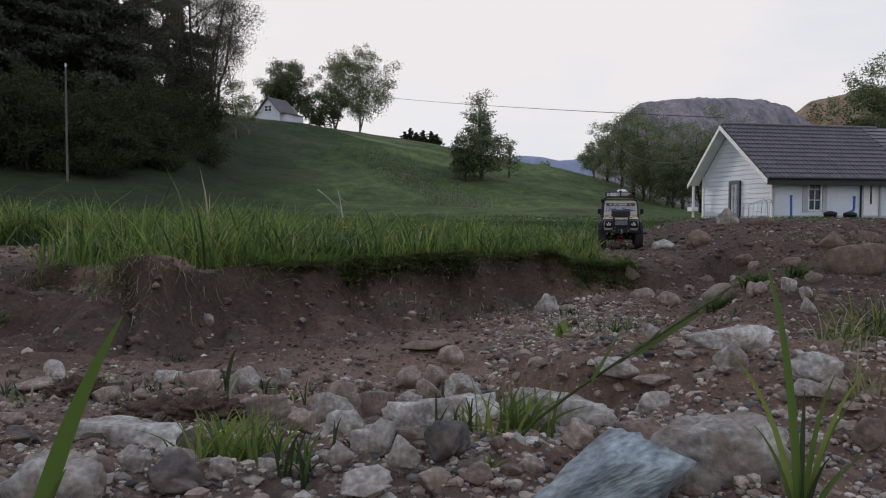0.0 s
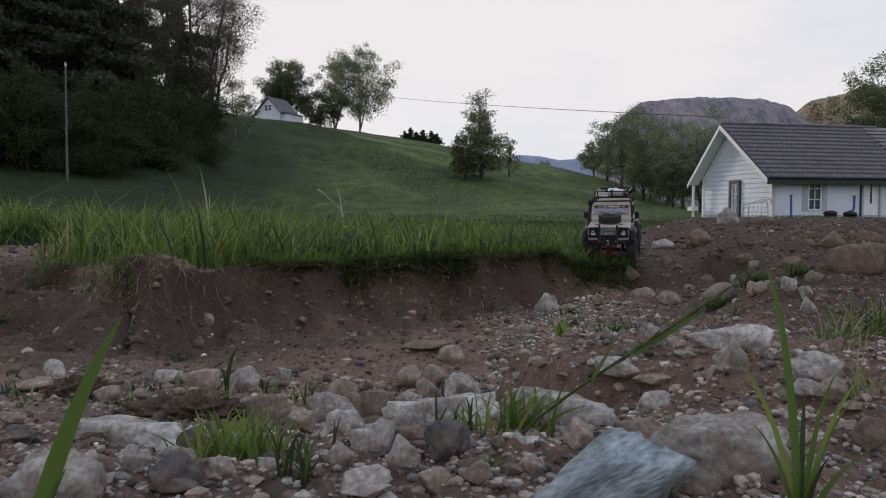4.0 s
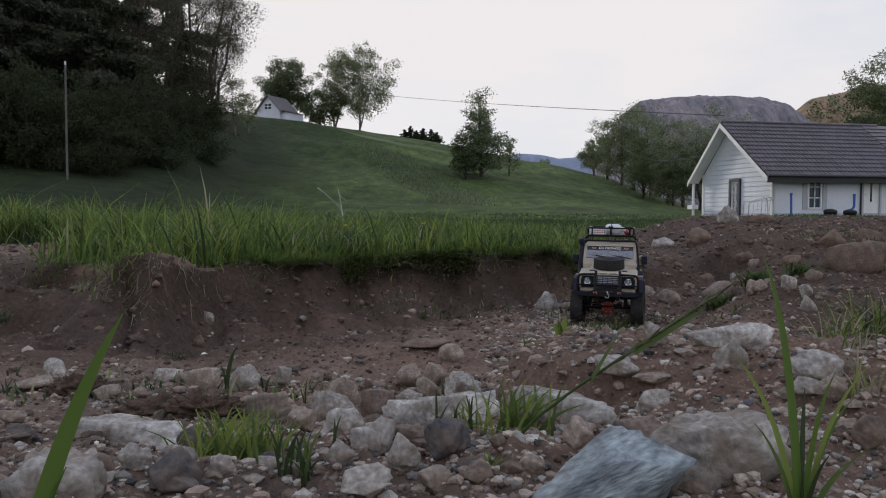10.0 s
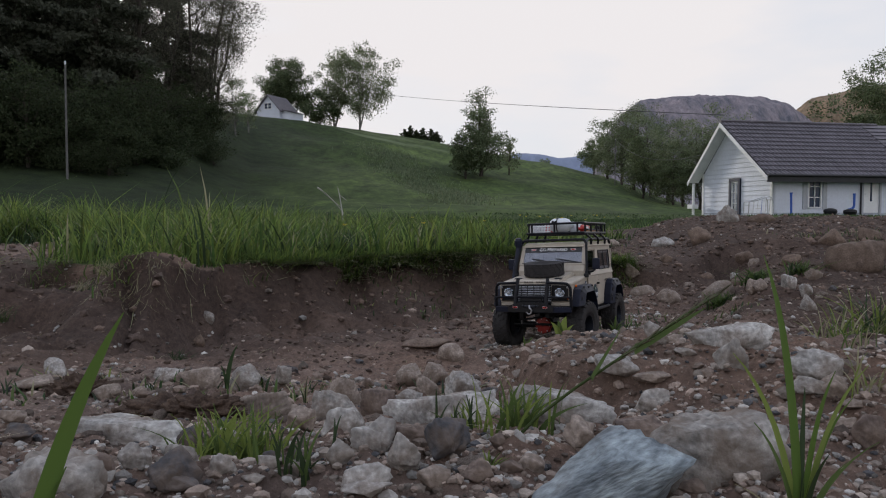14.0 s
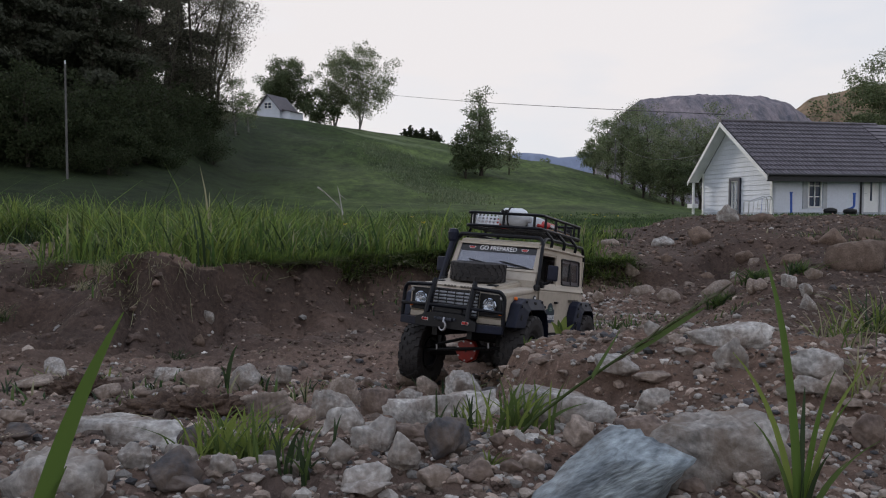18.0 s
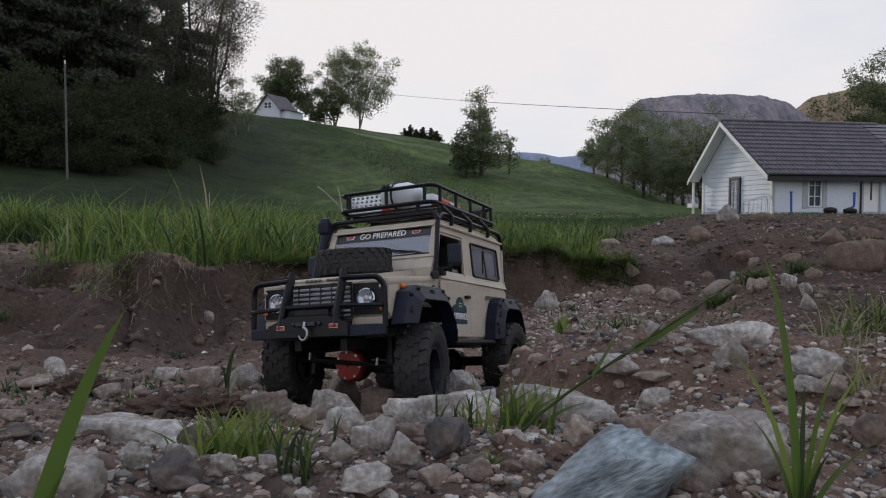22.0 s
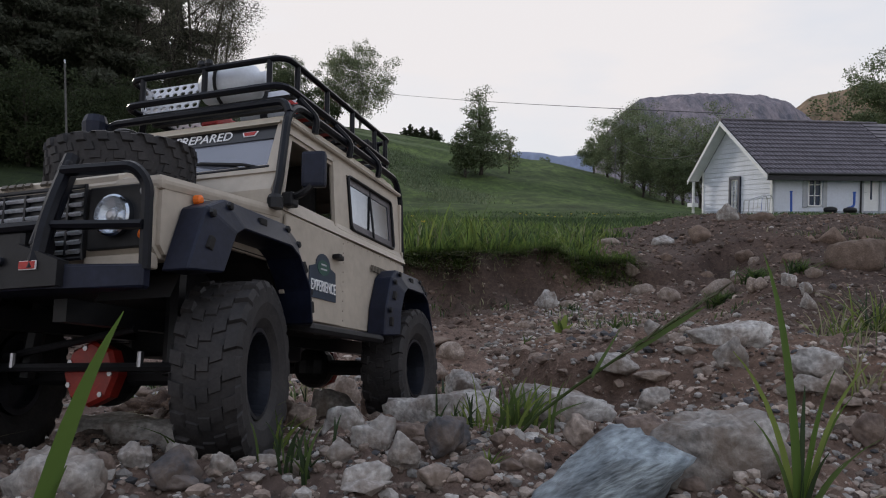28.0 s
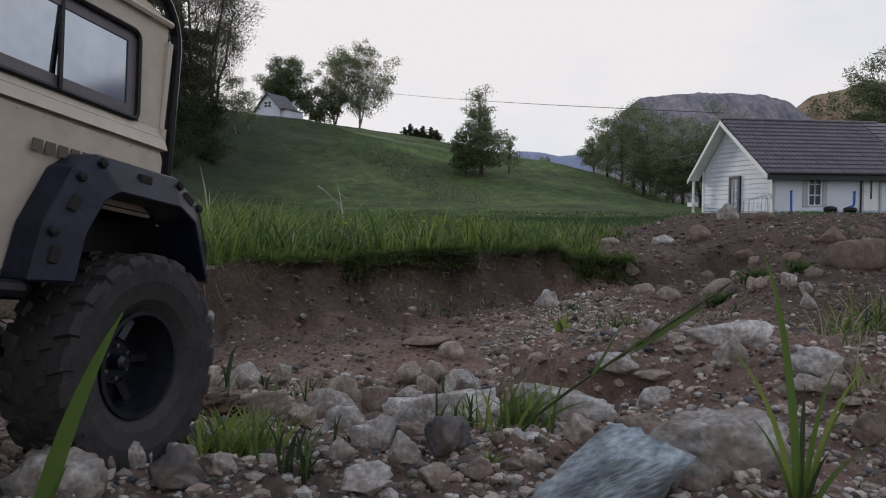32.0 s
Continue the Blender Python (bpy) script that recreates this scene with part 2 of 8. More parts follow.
def hill(x, y):
    """The hillside behind the meadow, with its crest some 120 m away."""
    a = x / np.maximum(y, 1.0)
    crest = np.interp(a, [-0.6, -0.25, -0.15, -0.06, 0.0, 0.087, 0.16, 0.22, 0.27, 0.34], [0.175, 0.131, 0.117, 0.104, 0.092, 0.074, 0.062, 0.048, 0.028, 0.006])
    end = np.interp(a, [-0.5, -0.35, -0.25, 0.0], [68.0, 80.0, 112.0, 125.0])
    climb = smooth(18, 1.0 * end, y) * 0.75 + smooth(0.48 * end, end, y) * 0.25
    return np.where(y > 4, crest * np.minimum(y, end) * climb, 0.0)


def height(x, y):
    x, y = np.asarray(x, float), np.asarray(y, float)
    floor = ditch_floor(y)
    ye = bank_edge(x) + 0.09 * fractal(x * 3.0, x * 0 + 5.0, 3, 15)
    yf = bank_foot(x) + 0.12 * fractal(x * 2.6, x * 0 + 1.0, 3, 16)
    s = np.clip((y - yf) / np.maximum(ye - yf, 0.05), 0, 1)
    s = np.clip(s + 0.10 * fractal(x * 3.4 + y * 1.6, y * 1.9 - x, 3, 19, 0.5) * smooth(0.0, 0.25, s) * (1 - smooth(0.8, 1.0, s)), 0, 1)
    # a slope of slumped earth, with a steep scarp under the sward towards the far end
    scarp = 0.36 + 0.20 * smooth(-0.75, -0.15, x)
    wall = (1 - scarp) * smooth(-0.12, 1.0, s) ** 1.15 + scarp * smooth(0.62, 0.90, s + 0.10 * vnoise(x * 3.5, x * 0 + 2.0, 12))
    wall = np.clip((wall - 0.012) / 0.988, 0, 1)
    top = -0.015 + 0.015 * smooth(3, 6, y)
    z = floor + (top - floor) * wall
    # ramp by which the track leaves the dug-out
    ramp = np.interp(y, [2.7, 3.0, 3.3, 3.62, 3.95, 4.3], [-0.212, -0.212, -0.155, -0.062, -0.026, -0.02])
    in_track = smooth(0.48, 0.66, x) * (1 - smooth(1.05, 1.3, x))
    z = np.where(y > 2.6, z + (ramp - z) * in_track * (1 - smooth(4.6, 6, y)), z)
    # raised ground and heap of spoil beside the track
    side = np.interp(y, [0.0, 0.4, 0.7, 1.0, 1.5, 2.0, 2.6, 3.2, 4.0, 4.8, 5.4, 6.2, 8.0],
                     [0.05, 0.045, 0.014, -0.008, -0.078, -0.100, -0.06, 0.0, 0.08, 0.135, 0.138, 0.07, 0.0])
    lip = np.interp(y, [0.0, 0.7, 0.85, 1.0, 1.18, 1.28, 1.42, 1.55, 1.92, 2.14, 2.6, 3.2, 4.2, 6.0], [0.28, 0.16, 0.050, 0.045, 0.086, 0.125, 0.240, 0.36, 0.53, 0.64, 0.82, 1.05, 1.22, 1.35])
    w = smooth(0.0, 1.0, (x - lip) / np.interp(y, [0.5, 0.8, 1.3, 1.8, 3.0], [0.40, 0.06, 0.055, 0.26, 0.40]))
    z = z + (side - z) * w * (1 - smooth(6.5, 8.5, y))
    # left apron lies higher than the bottom
    wl_ = smooth(-0.55, -1.3, x) * (1 - smooth(1.6, 2.3, y))
    z = z + 0.05 * wl_ * smooth(0.6, 1.4, y)
    near = 1 - smooth(6.5, 9, y)
    bare = 1 - turf(x, y)
    lumps = 0.018 * fractal(x * 3.1, y * 3.1, 3, 11) + 0.011 * fractal(x * 15, y * 15, 4, 21, 0.66) + 0.007 * np.abs(fractal(x * 42, y * 42, 2, 25, 0.6)) * (1 - smooth(1.5, 3.0, y))
    z = z + 0.075 * np.exp(-((x + 0.90) / 0.12) ** 4 - ((y - 2.34) / 0.15) ** 4) - 0.055 * np.exp(-((x + 0.70) / 0.07) ** 2 - ((y - 2.15) / 0.25) ** 2)
    onbank = smooth(0.05, 0.3, s) * (1 - smooth(0.9, 1.0, s))
    rills = np.abs(vnoise(x * 5.5 + 1.1 * vnoise(x * 2, y * 2, 53) + y * 2.2, y * 0.9, 51))
    rough = 0.060 * np.abs(fractal(x * 2.6 + y, y * 2.2, 4, 31, 0.55)) * onbank - 0.016 * onbank + 0.050 * (1 - rills) ** 3 * onbank + 0.018 * np.abs(fractal(x * 13, y * 9, 3, 57, 0.6)) * onbank
    z = z + near * (lumps * (0.35 + 0.5 * bare) - rough)
    far = smooth(9, 30, y)
    z = z + far * (0.12 * fractal(x * 0.11, y * 0.11, 4, 41) * np.minimum(y / 20.0, 3.0)) * (1 - smooth(14, 20, x) * (1 - smooth(50, 60, y)) * 0.9)
    return z + hill(x, y)


def ground_z(x, y):
    return float(height(np.array([x]), np.array([y]))[0])


# ---- building helpers ----
def mesh_of(name, verts, faces, mats, smooth_faces=False, index=None):
    """A mesh from points and faces; faces may be an array of equal polygons or a list of mixed ones."""
    me = bpy.data.meshes.new(name)
    V = np.asarray(verts, dtype=np.float32).reshape(-1, 3)
    if isinstance(faces, np.ndarray):
        count = np.full(len(faces), faces.shape[1], dtype=np.int32)
        flat = faces.astype(np.int32).ravel()
    else:
        count = np.array([len(f) for f in faces], dtype=np.int32)
        flat = np.array([i for f in faces for i in f], dtype=np.int32)
    me.vertices.add(len(V))
    me.vertices.foreach_set("co", V.ravel())
    me.loops.add(len(flat))
    me.loops.foreach_set("vertex_index", flat)
    me.polygons.add(len(count))
    me.polygons.foreach_set("loop_start", np.concatenate([[0], np.cumsum(count)[:-1]]).astype(np.int32))
    me.polygons.foreach_set("loop_total", count)
    for m in mats:
        me.materials.append(m)
    if index is not None:
        me.polygons.foreach_set("material_index", np.asarray(index, dtype=np.int32))
    me.polygons.foreach_set("use_smooth", np.full(len(count), smooth_faces))
    me.update(calc_edges=True)
    return me


def part(name, bm, mat, parent, label="", soft=False):
    me = bpy.data.meshes.new(name)
    bmesh.ops.recalc_face_normals(bm, faces=bm.faces)
    bm.to_mesh(me)
    bm.free()
    me.materials.append(mat)
    if soft:
        me.polygons.foreach_set("use_smooth", [True] * len(me.polygons))
        me.update()
    ob = new(name, me)
    ob.parent = parent
    return tagged(ob, label)


def thing(name, label, category, group="", kind="", at=None):
    ob = new(name)
    ob.empty_display_size = 0.1
    if at is not None:
        ob.matrix_basis = at
    return tagged(ob, label, category, group, kind)


def box(bm, c, s, turn=None, bevel=0.0):
    r = bmesh.ops.create_cube(bm, size=1.0)
    m = Matrix.Translation(c) @ (turn or Matrix()) @ Matrix.Diagonal((*s, 1))
    bmesh.ops.transform(bm, matrix=m, verts=r["verts"])
    if bevel:
        edges = list({e for v in r["verts"] for e in v.link_edges})
        bmesh.ops.bevel(bm, geom=edges, offset=bevel, segments=2, affect="EDGES", profile=0.6)
    return bm


def tube(bm, pts, r, seg=8, closed=False, r_end=None):
    """A round bar through pts."""
    P = [Vector(p) for p in pts]
    n = len(P)
    rings = []
    up = None
    for i, p in enumerate(P):
        if closed:
            d = (P[(i + 1) % n] - P[i - 1]).normalized()
        else:
            d = (P[min(i + 1, n - 1)] - P[max(i - 1, 0)]).normalized()
        if up is None or abs(up.dot(d)) > 0.97:
            up = Vector((0, 0, 1)) if abs(d.z) < 0.9 else Vector((0, 1, 0))
        a = d.cross(up).normalized()
        b = a.cross(d).normalized()
        up = b
        rr = r if r_end is None else r + (r_end - r) * i / max(1, n - 1)
        rings.append([bm.verts.new(p + rr * (math.cos(2 * math.pi * k / seg) * a + math.sin(2 * math.pi * k / seg) * b)) for k in range(seg)])
    last = n if closed else n - 1
    for i in range(last):
        A, B = rings[i], rings[(i + 1) % n]
        for k in range(seg):
            bm.faces.new((A[k], A[(k + 1) % seg], B[(k + 1) % seg], B[k]))
    if not closed:
        bm.faces.new(rings[0][::-1])
        bm.faces.new(rings[-1])
    return bm


def bend(pts, radius=0.012, steps=4):
    """A polyline with its corners rounded."""
    P = [Vector(p) for p in pts]
    out = [P[0]]
    for i in range(1, len(P) - 1):
        a, b, c = P[i - 1], P[i], P[i + 1]
        r = min(radius, (a - b).length * 0.48, (c - b).length * 0.48)
        p0, p1 = b + (a - b).normalized() * r, b + (c - b).normalized() * r
        for k in range(steps + 1):
            t = k / steps
            out.append((1 - t) ** 2 * p0 + 2 * t * (1 - t) * b + t * t * p1)
    out.append(P[-1])
    return out


def prism(bm, poly, place, t0, t1):
    """poly: points (u, v); place(u, v, t) gives the point in space."""
    A = [bm.verts.new(place(u, v, t0)) for u, v in poly]
    B = [bm.verts.new(place(u, v, t1)) for u, v in poly]
    n = len(poly)
    bm.faces.new(A[::-1])
    bm.faces.new(B)
    for i in range(n):
        bm.faces.new((A[i], A[(i + 1) % n], B[(i + 1) % n], B[i]))
    return bm


def lathe(bm, profile, seg=24, axis="y", centre=(0, 0, 0)):
    """profile: (radius, offset along the axis)."""
    rings = []
    for r, o in profile:
        ring = []
        for k in range(seg):
            a = 2 * math.pi * k / seg
            p = {"y": (r * math.cos(a), o, r * math.sin(a)), "z": (r * math.cos(a), r * math.sin(a), o), "x": (o, r * math.cos(a), r * math.sin(a))}[axis]
            ring.append(bm.verts.new(Vector(p) + Vector(centre)))
        rings.append(ring)
    for A, B in zip(rings, rings[1:]):
        for k in range(seg):
            bm.faces.new((A[k], A[(k + 1) % seg], B[(k + 1) % seg], B[k]))
    for ring, flip in ((rings[0], True), (rings[-1], False)):
        bm.faces.new(ring[::-1] if flip else ring)
    return bm


def words(text, size, mat, parent, m, label="", name="lettering", thick=0.0004):
    cu = bpy.data.curves.new(name, "FONT")
    cu.body, cu.size, cu.extrude = text, size, thick
    cu.align_x, cu.align_y = "CENTER", "CENTER"
    ob = new(name, cu)
    me = bpy.data.meshes.new_from_object(ob)
    bpy.data.objects.remove(ob)
    me.materials.append(mat)
    ob = new(name, me)
    ob.parent = parent
    ob.matrix_basis = m
    return tagged(ob, label)


# ---- ground ----
def ground_material():
    m = bpy.data.materials.new("ground_cover")
    m.use_nodes = True
    n, l = m.node_tree.nodes, m.node_tree.links
    b = n["Principled BSDF"]
    b.inputs["Roughness"].default_value = 0.95
    b.inputs["Specular IOR Level"].default_value = 0.15
    co = n.new("ShaderNodeTexCoord")
    att = n.new("ShaderNodeAttribute")
    att.attribute_name = "turf"

    def noise_ramp(scale, c0, c1, p0=0.35, p1=0.65, detail=8.0, rough=0.6, stretch=None):
        t = n.new("ShaderNodeTexNoise")
        t.inputs["Scale"].default_value, t.inputs["Detail"].default_value, t.inputs["Roughness"].default_value = scale, detail, rough
        if stretch:
            mp = n.new("ShaderNodeMapping")
            mp.inputs["Scale"].default_value = stretch
            l.new(co.outputs["Object"], mp.inputs["Vector"])
            l.new(mp.outputs["Vector"], t.inputs["Vector"])
        else:
            l.new(co.outputs["Object"], t.inputs["Vector"])
        r = n.new("ShaderNodeValToRGB")
        r.color_ramp.elements[0].position, r.color_ramp.elements[1].position = p0, p1
        r.color_ramp.elements[0].color, r.color_ramp.elements[1].color = (*c0, 1), (*c1, 1)
        l.new(t.outputs["Fac"], r.inputs["Fac"])
        return t, r

    def mixed(kind, fac, a, b_):
        x = n.new("ShaderNodeMix")
        x.data_type, x.blend_type = "RGBA", kind
        if isinstance(fac, float):
            x.inputs["Factor"].default_value = fac
        else:
            l.new(fac, x.inputs["Factor"])
        l.new(a, x.inputs["A"])
        l.new(b_, x.inputs["B"])
        return x.outputs["Result"]

    _, soil = noise_ramp(2.2, (0.108, 0.077, 0.062), (0.222, 0.160, 0.128), 0.30, 0.70, 9.0, 0.62)
    tfine, grain = noise_ramp(60, (0.45, 0.44, 0.43), (1.5, 1.46, 1.42), 0.30, 0.72, 12.0, 0.7)
    _, stone = noise_ramp(240, (1.0, 1.0, 1.0), (2.2, 2.2, 2.3), 0.62, 0.70, 2.0)
    _, clay = noise_ramp(1.3, (0.92, 0.97, 1.05), (1.05, 0.98, 0.93), 0.38, 0.62, 5.0, 0.6, (1.0, 1.0, 2.5))
    s = mixed("MULTIPLY", 1.0, soil.outputs["Color"], clay.outputs["Color"])
    s = mixed("MULTIPLY", 0.75, s, grain.outputs["Color"])
    s = mixed("MULTIPLY", 0.6, s, stone.outputs["Color"])
    _, grass = noise_ramp(0.05, (0.020, 0.036, 0.012), (0.072, 0.108, 0.034), 0.33, 0.67, 10.0, 0.72)
    _, tuft = noise_ramp(0.55, (0.34, 0.36, 0.34), (1.65, 1.6, 1.45), 0.34, 0.66, 12.0, 0.78, (1.0, 0.45, 1.0))
    g = mixed("MULTIPLY", 1.0, grass.outputs["Color"], tuft.outputs["Color"])
    _, stroke = noise_ramp(1.7, (0.55, 0.58, 0.55), (1.45, 1.4, 1.3), 0.32, 0.68, 8.0, 0.75, (1.0, 0.35, 0.6))
    g = mixed("MULTIPLY", 0.9, g, stroke.outputs["Color"])
    _, bloom = noise_ramp(0.05, (0, 0, 0), (1, 1, 1), 0.60, 0.72, 7.0, 0.7, (0.5, 1.8, 1.0))
    pale = n.new("ShaderNodeRGB")
    pale.outputs[0].default_value = (0.13, 0.16, 0.085, 1)
    g = mixed("MIX", bloom.outputs["Color"], g, pale.outputs[0])
    # darker soil colour: dark earth, plus shade painted on bank and slope
    soil_dark_shade = n.new("ShaderNodeAttribute")
    soil_dark_shade.attribute_name = "soil_dark_shade"
    _, dark_earth = noise_ramp(5.0, (0.036, 0.027, 0.024), (0.078, 0.056, 0.047), 0.32, 0.68, 9.0, 0.66)
    ts = mixed("MULTIPLY", 0.8, dark_earth.outputs["Color"], grain.outputs["Color"])
    s = mixed("MIX", soil_dark_shade.outputs["Fac"], s, ts)
    # the wood's shade is put into the grass colour here
    wood_shade = n.new("ShaderNodeAttribute")
    wood_shade.attribute_name = "wood_shade"
    _, shaded_grass = noise_ramp(0.8, (0.011, 0.017, 0.008), (0.028, 0.041, 0.016), 0.35, 0.65, 10.0, 0.7)
    g = mixed("MIX", wood_shade.outputs["Fac"], g, shaded_grass.outputs["Color"])
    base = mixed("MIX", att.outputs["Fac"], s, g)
    l.new(base, b.inputs["Base Color"])
    bu = n.new("ShaderNodeBump")
    bu.inputs["Strength"].default_value, bu.inputs["Distance"].default_value = 1.0, 0.009
    l.new(tfine.outputs["Fac"], bu.inputs["Height"])
    l.new(bu.outputs["Normal"], b.inputs["Normal"])
    return m


def build_ground():
    fine = np.radians(np.arange(-36, 36.01, 0.22))
    rest = np.radians(np.arange(40, 320.1, 8.0))
    ang = np.concatenate([fine, rest])
    rad = [0.16]
    while rad[-1] < 7.5:
        rad.append(rad[-1] + max(0.0045, rad[-1] * (0.0068 if rad[-1] < 3.7 else 0.0115)))
    while rad[-1] < 4800:
        rad.append(rad[-1] * 1.035)
    rad = np.array(rad)
    R, A = np.meshgrid(rad, ang, indexing="ij")
    X, Y = R * np.sin(A), R * np.cos(A)
    behind = (np.cos(A) < 0.78)
    Z = height(X, np.where(behind, np.maximum(Y, 0.0), Y))
    Z = np.where((R > 9) & behind, Z * 0.3, Z)
    Z = np.where(R > 200, Z * np.clip(1 - (R - 200) / 1500, 0.0, 1), Z)
    ring = smooth(2.2, 4.2, R + 0.9 * fractal(X * 0.8, Y * 0.8, 4, 83))
    T = np.where(behind, ring, turf(X, np.maximum(Y, 0)))
    # soil darkened for its own dark earth, and for shade on bank and side slope
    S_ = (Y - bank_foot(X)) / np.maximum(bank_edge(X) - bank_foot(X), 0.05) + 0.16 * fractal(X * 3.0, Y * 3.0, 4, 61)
    SOIL_DK = (0.62 * smooth(-0.55, 0.05, S_) + 0.22 * smooth(0.35, 0.8, S_)) * (1 - smooth(1.05, 1.3, S_)) * (1 - smooth(0.35, 0.65, X))
    SOIL_DK = np.maximum(SOIL_DK, 0.78 * smooth(0.0, 0.25, X - 0.30 - 0.18 * Y + 0.1 * fractal(X * 4, Y * 4, 3, 64)) * smooth(0.6, 1.0, Y))
    SOIL_DK = np.where(behind, 0.0, np.maximum(SOIL_DK, 0.72 * smooth(2.2, 3.6, Y + 0.4 * fractal(X * 2, Y * 2, 3, 63)) * smooth(0.65, 0.95, X)))
    # where the grass is darkened as shade under and before the wood
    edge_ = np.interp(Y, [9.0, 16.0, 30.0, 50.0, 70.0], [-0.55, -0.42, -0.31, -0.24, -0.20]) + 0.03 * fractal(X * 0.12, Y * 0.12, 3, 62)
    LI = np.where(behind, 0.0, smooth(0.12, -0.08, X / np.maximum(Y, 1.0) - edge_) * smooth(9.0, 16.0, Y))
    na, nr = len(ang), len(rad)
    verts = np.stack([X, Y, Z], -1).reshape(-1, 3)
    i, j = np.meshgrid(np.arange(nr - 1), np.arange(na), indexing="ij")
    a, b = i * na + j, i * na + (j + 1) % na
    quads = np.stack([a, a + na, b + na, b], -1).reshape(-1, 4)
    verts = np.vstack([verts, [[0, 0, 0.045]]])
    c = len(verts) - 1
    faces = quads[:, ::-1].tolist() + [(k, (k + 1) % na, c)[::-1] for k in range(na)]
    me = mesh_of("ground", verts, faces, [ground_material()], True)
    at = me.attributes.new("turf", "FLOAT", "POINT")
    at.data.foreach_set("value", np.append(T.reshape(-1), 0.0))
    for key, field in (("soil_dark_shade", SOIL_DK), ("wood_shade", LI)):
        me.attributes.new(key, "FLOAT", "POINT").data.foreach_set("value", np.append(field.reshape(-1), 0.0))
    tagged(new("ground", me), "dug brown soil running into a green meadow and hillside", "ground", kind="structure")


build_ground()


# ---- stones ----
def rock_mesh(kind, seed, subdiv=3):
    """A stone of about unit size, broken along a few planes and worn at its edges."""
    rng = random.Random(seed)
    bm = bmesh.new()
    bmesh.ops.create_icosphere(bm, subdivisions=subdiv, radius=1.0)
    D = np.array([v.co[:] for v in bm.verts])
    cuts, lo, worn = {"round": (12, 0.78, 24), "sharp": (9, 0.60, 90), "big": (12, 0.68, 90), "long": (11, 0.66, 60), "slab": (7, 0.70, 90)}[kind]
    planes = []
    turn = rng.uniform(0, 6.28)
    for k in range(cuts):
        z = 1 - 2 * (k + 0.5) / cuts
        a = turn + 2.39996 * k
        d = Vector((math.sqrt(1 - z * z) * math.cos(a), math.sqrt(1 - z * z) * math.sin(a), z)) + Vector((rng.gauss(0, 0.25), rng.gauss(0, 0.25), rng.gauss(0, 0.2)))
        planes.append((d.normalized(), rng.uniform(lo, 1.06)))
    if kind in ("slab", "long", "big"):
        planes += [(Vector((rng.gauss(0, 0.12), rng.gauss(0, 0.12), 1)).normalized(), 0.62), (Vector((rng.gauss(0, 0.1), -1, rng.uniform(0.0, 0.35))).normalized(), 0.66)]
    rough = 1.7 if kind in ("long", "big") else 1.0
    inv = np.zeros(len(D))
    for d, h in planes:
        inv += np.maximum(0.0, D @ np.array(d[:]) / h) ** worn
    R = inv ** (-1.0 / worn)
    off = Vector((rng.uniform(0, 50), rng.uniform(0, 50), 0))
    for v, r in zip(bm.verts, R):
        q = v.co.normalized()
        v.co = q * (0.5 * r * (1 + rough * (0.07 * noise.noise(q * 2.6 + off) + 0.07 * noise.noise(q * 6 + off) + 0.04 * noise.noise(q * 13 + off) + 0.022 * noise.noise(q * 27 + off))))
    return bm


stone_count = [0]
LABELS = {"white": "pale weathered quartz-grey stone lying on the soil", "grey": "grey stone with speckled face on the soil",
          "tan": "dusty tan stone half sunk in the soil", "brown": "brown earthy stone in the dug-out",
          "blue": "blue-grey layered slab of slate on the soil", "dark": "dark slate-grey stone on the soil", "dusty": "earth-covered stone in the heap of spoil"}


def stone(x, y, w, d, h, tone, kind, sink=0.36, turn=None, lean=0.0):
    i = stone_count[0] = stone_count[0] + 1
    bm = rock_mesh(kind, 100 + i, 4 if y < 1.1 else 3)
    lo = min(v.co.z for v in bm.verts)
    hi = max(v.co.z for v in bm.verts)
    wx = max(v.co.x for v in bm.verts) - min(v.co.x for v in bm.verts)
    wy = max(v.co.y for v in bm.verts) - min(v.co.y for v in bm.verts)
    hz_full = min(h / (1 - sink), 1.1 * max(w, d), 2.2 * h)
    bm.transform(Matrix.Diagonal((w / wx, d / wy, hz_full / (hi - lo), 1)))
    me = bpy.data.meshes.new("stone")
    bm.to_mesh(me)
    bm.free()
    me.polygons.foreach_set("use_smooth", [True] * len(me.polygons))
    me.materials.append(M["stone_" + tone])
    ob = new("stone", me)
    hz = hz_full
    rz = random.Random(i).uniform(-14, 14) if turn is None else turn
    ob.matrix_basis = pose(x, y, ground_z(x, y) + h - hz * 0.5, 0, lean, rz)
    tagged(ob, LABELS[tone], "stone", "stones in the dug-out")


stone(0.0865, 0.422, 0.096, 0.056, 0.041, "blue", "slab", 0.28, -8, -29)
stone(-0.162, 1.208, 0.055, 0.041, 0.043, "tan", "round")
stone(-0.087, 1.003, 0.050, 0.037, 0.045, "brown", "round")
stone(-0.119, 0.812, 0.053, 0.039, 0.032, "grey", "round")
stone(-0.069, 0.532, 0.031, 0.022, 0.020, "white", "sharp")
stone(-0.123, 0.659, 0.026, 0.019, 0.025, "tan", "sharp")
stone(-0.223, 0.947, 0.091, 0.032, 0.041, "tan", "long")
stone(-0.335, 1.283, 0.059, 0.043, 0.034, "grey", "round")
stone(-0.425, 1.330, 0.084, 0.056, 0.045, "tan", "big")
stone(-0.567, 1.566, 0.062, 0.044, 0.030, "grey", "sharp")
stone(-0.143, 1.429, 0.027, 0.020, 0.017, "brown", "sharp")
stone(-0.067, 1.478, 0.052, 0.039, 0.045, "tan", "round")
stone(-0.016, 1.545, 0.061, 0.044, 0.051, "tan", "sharp")
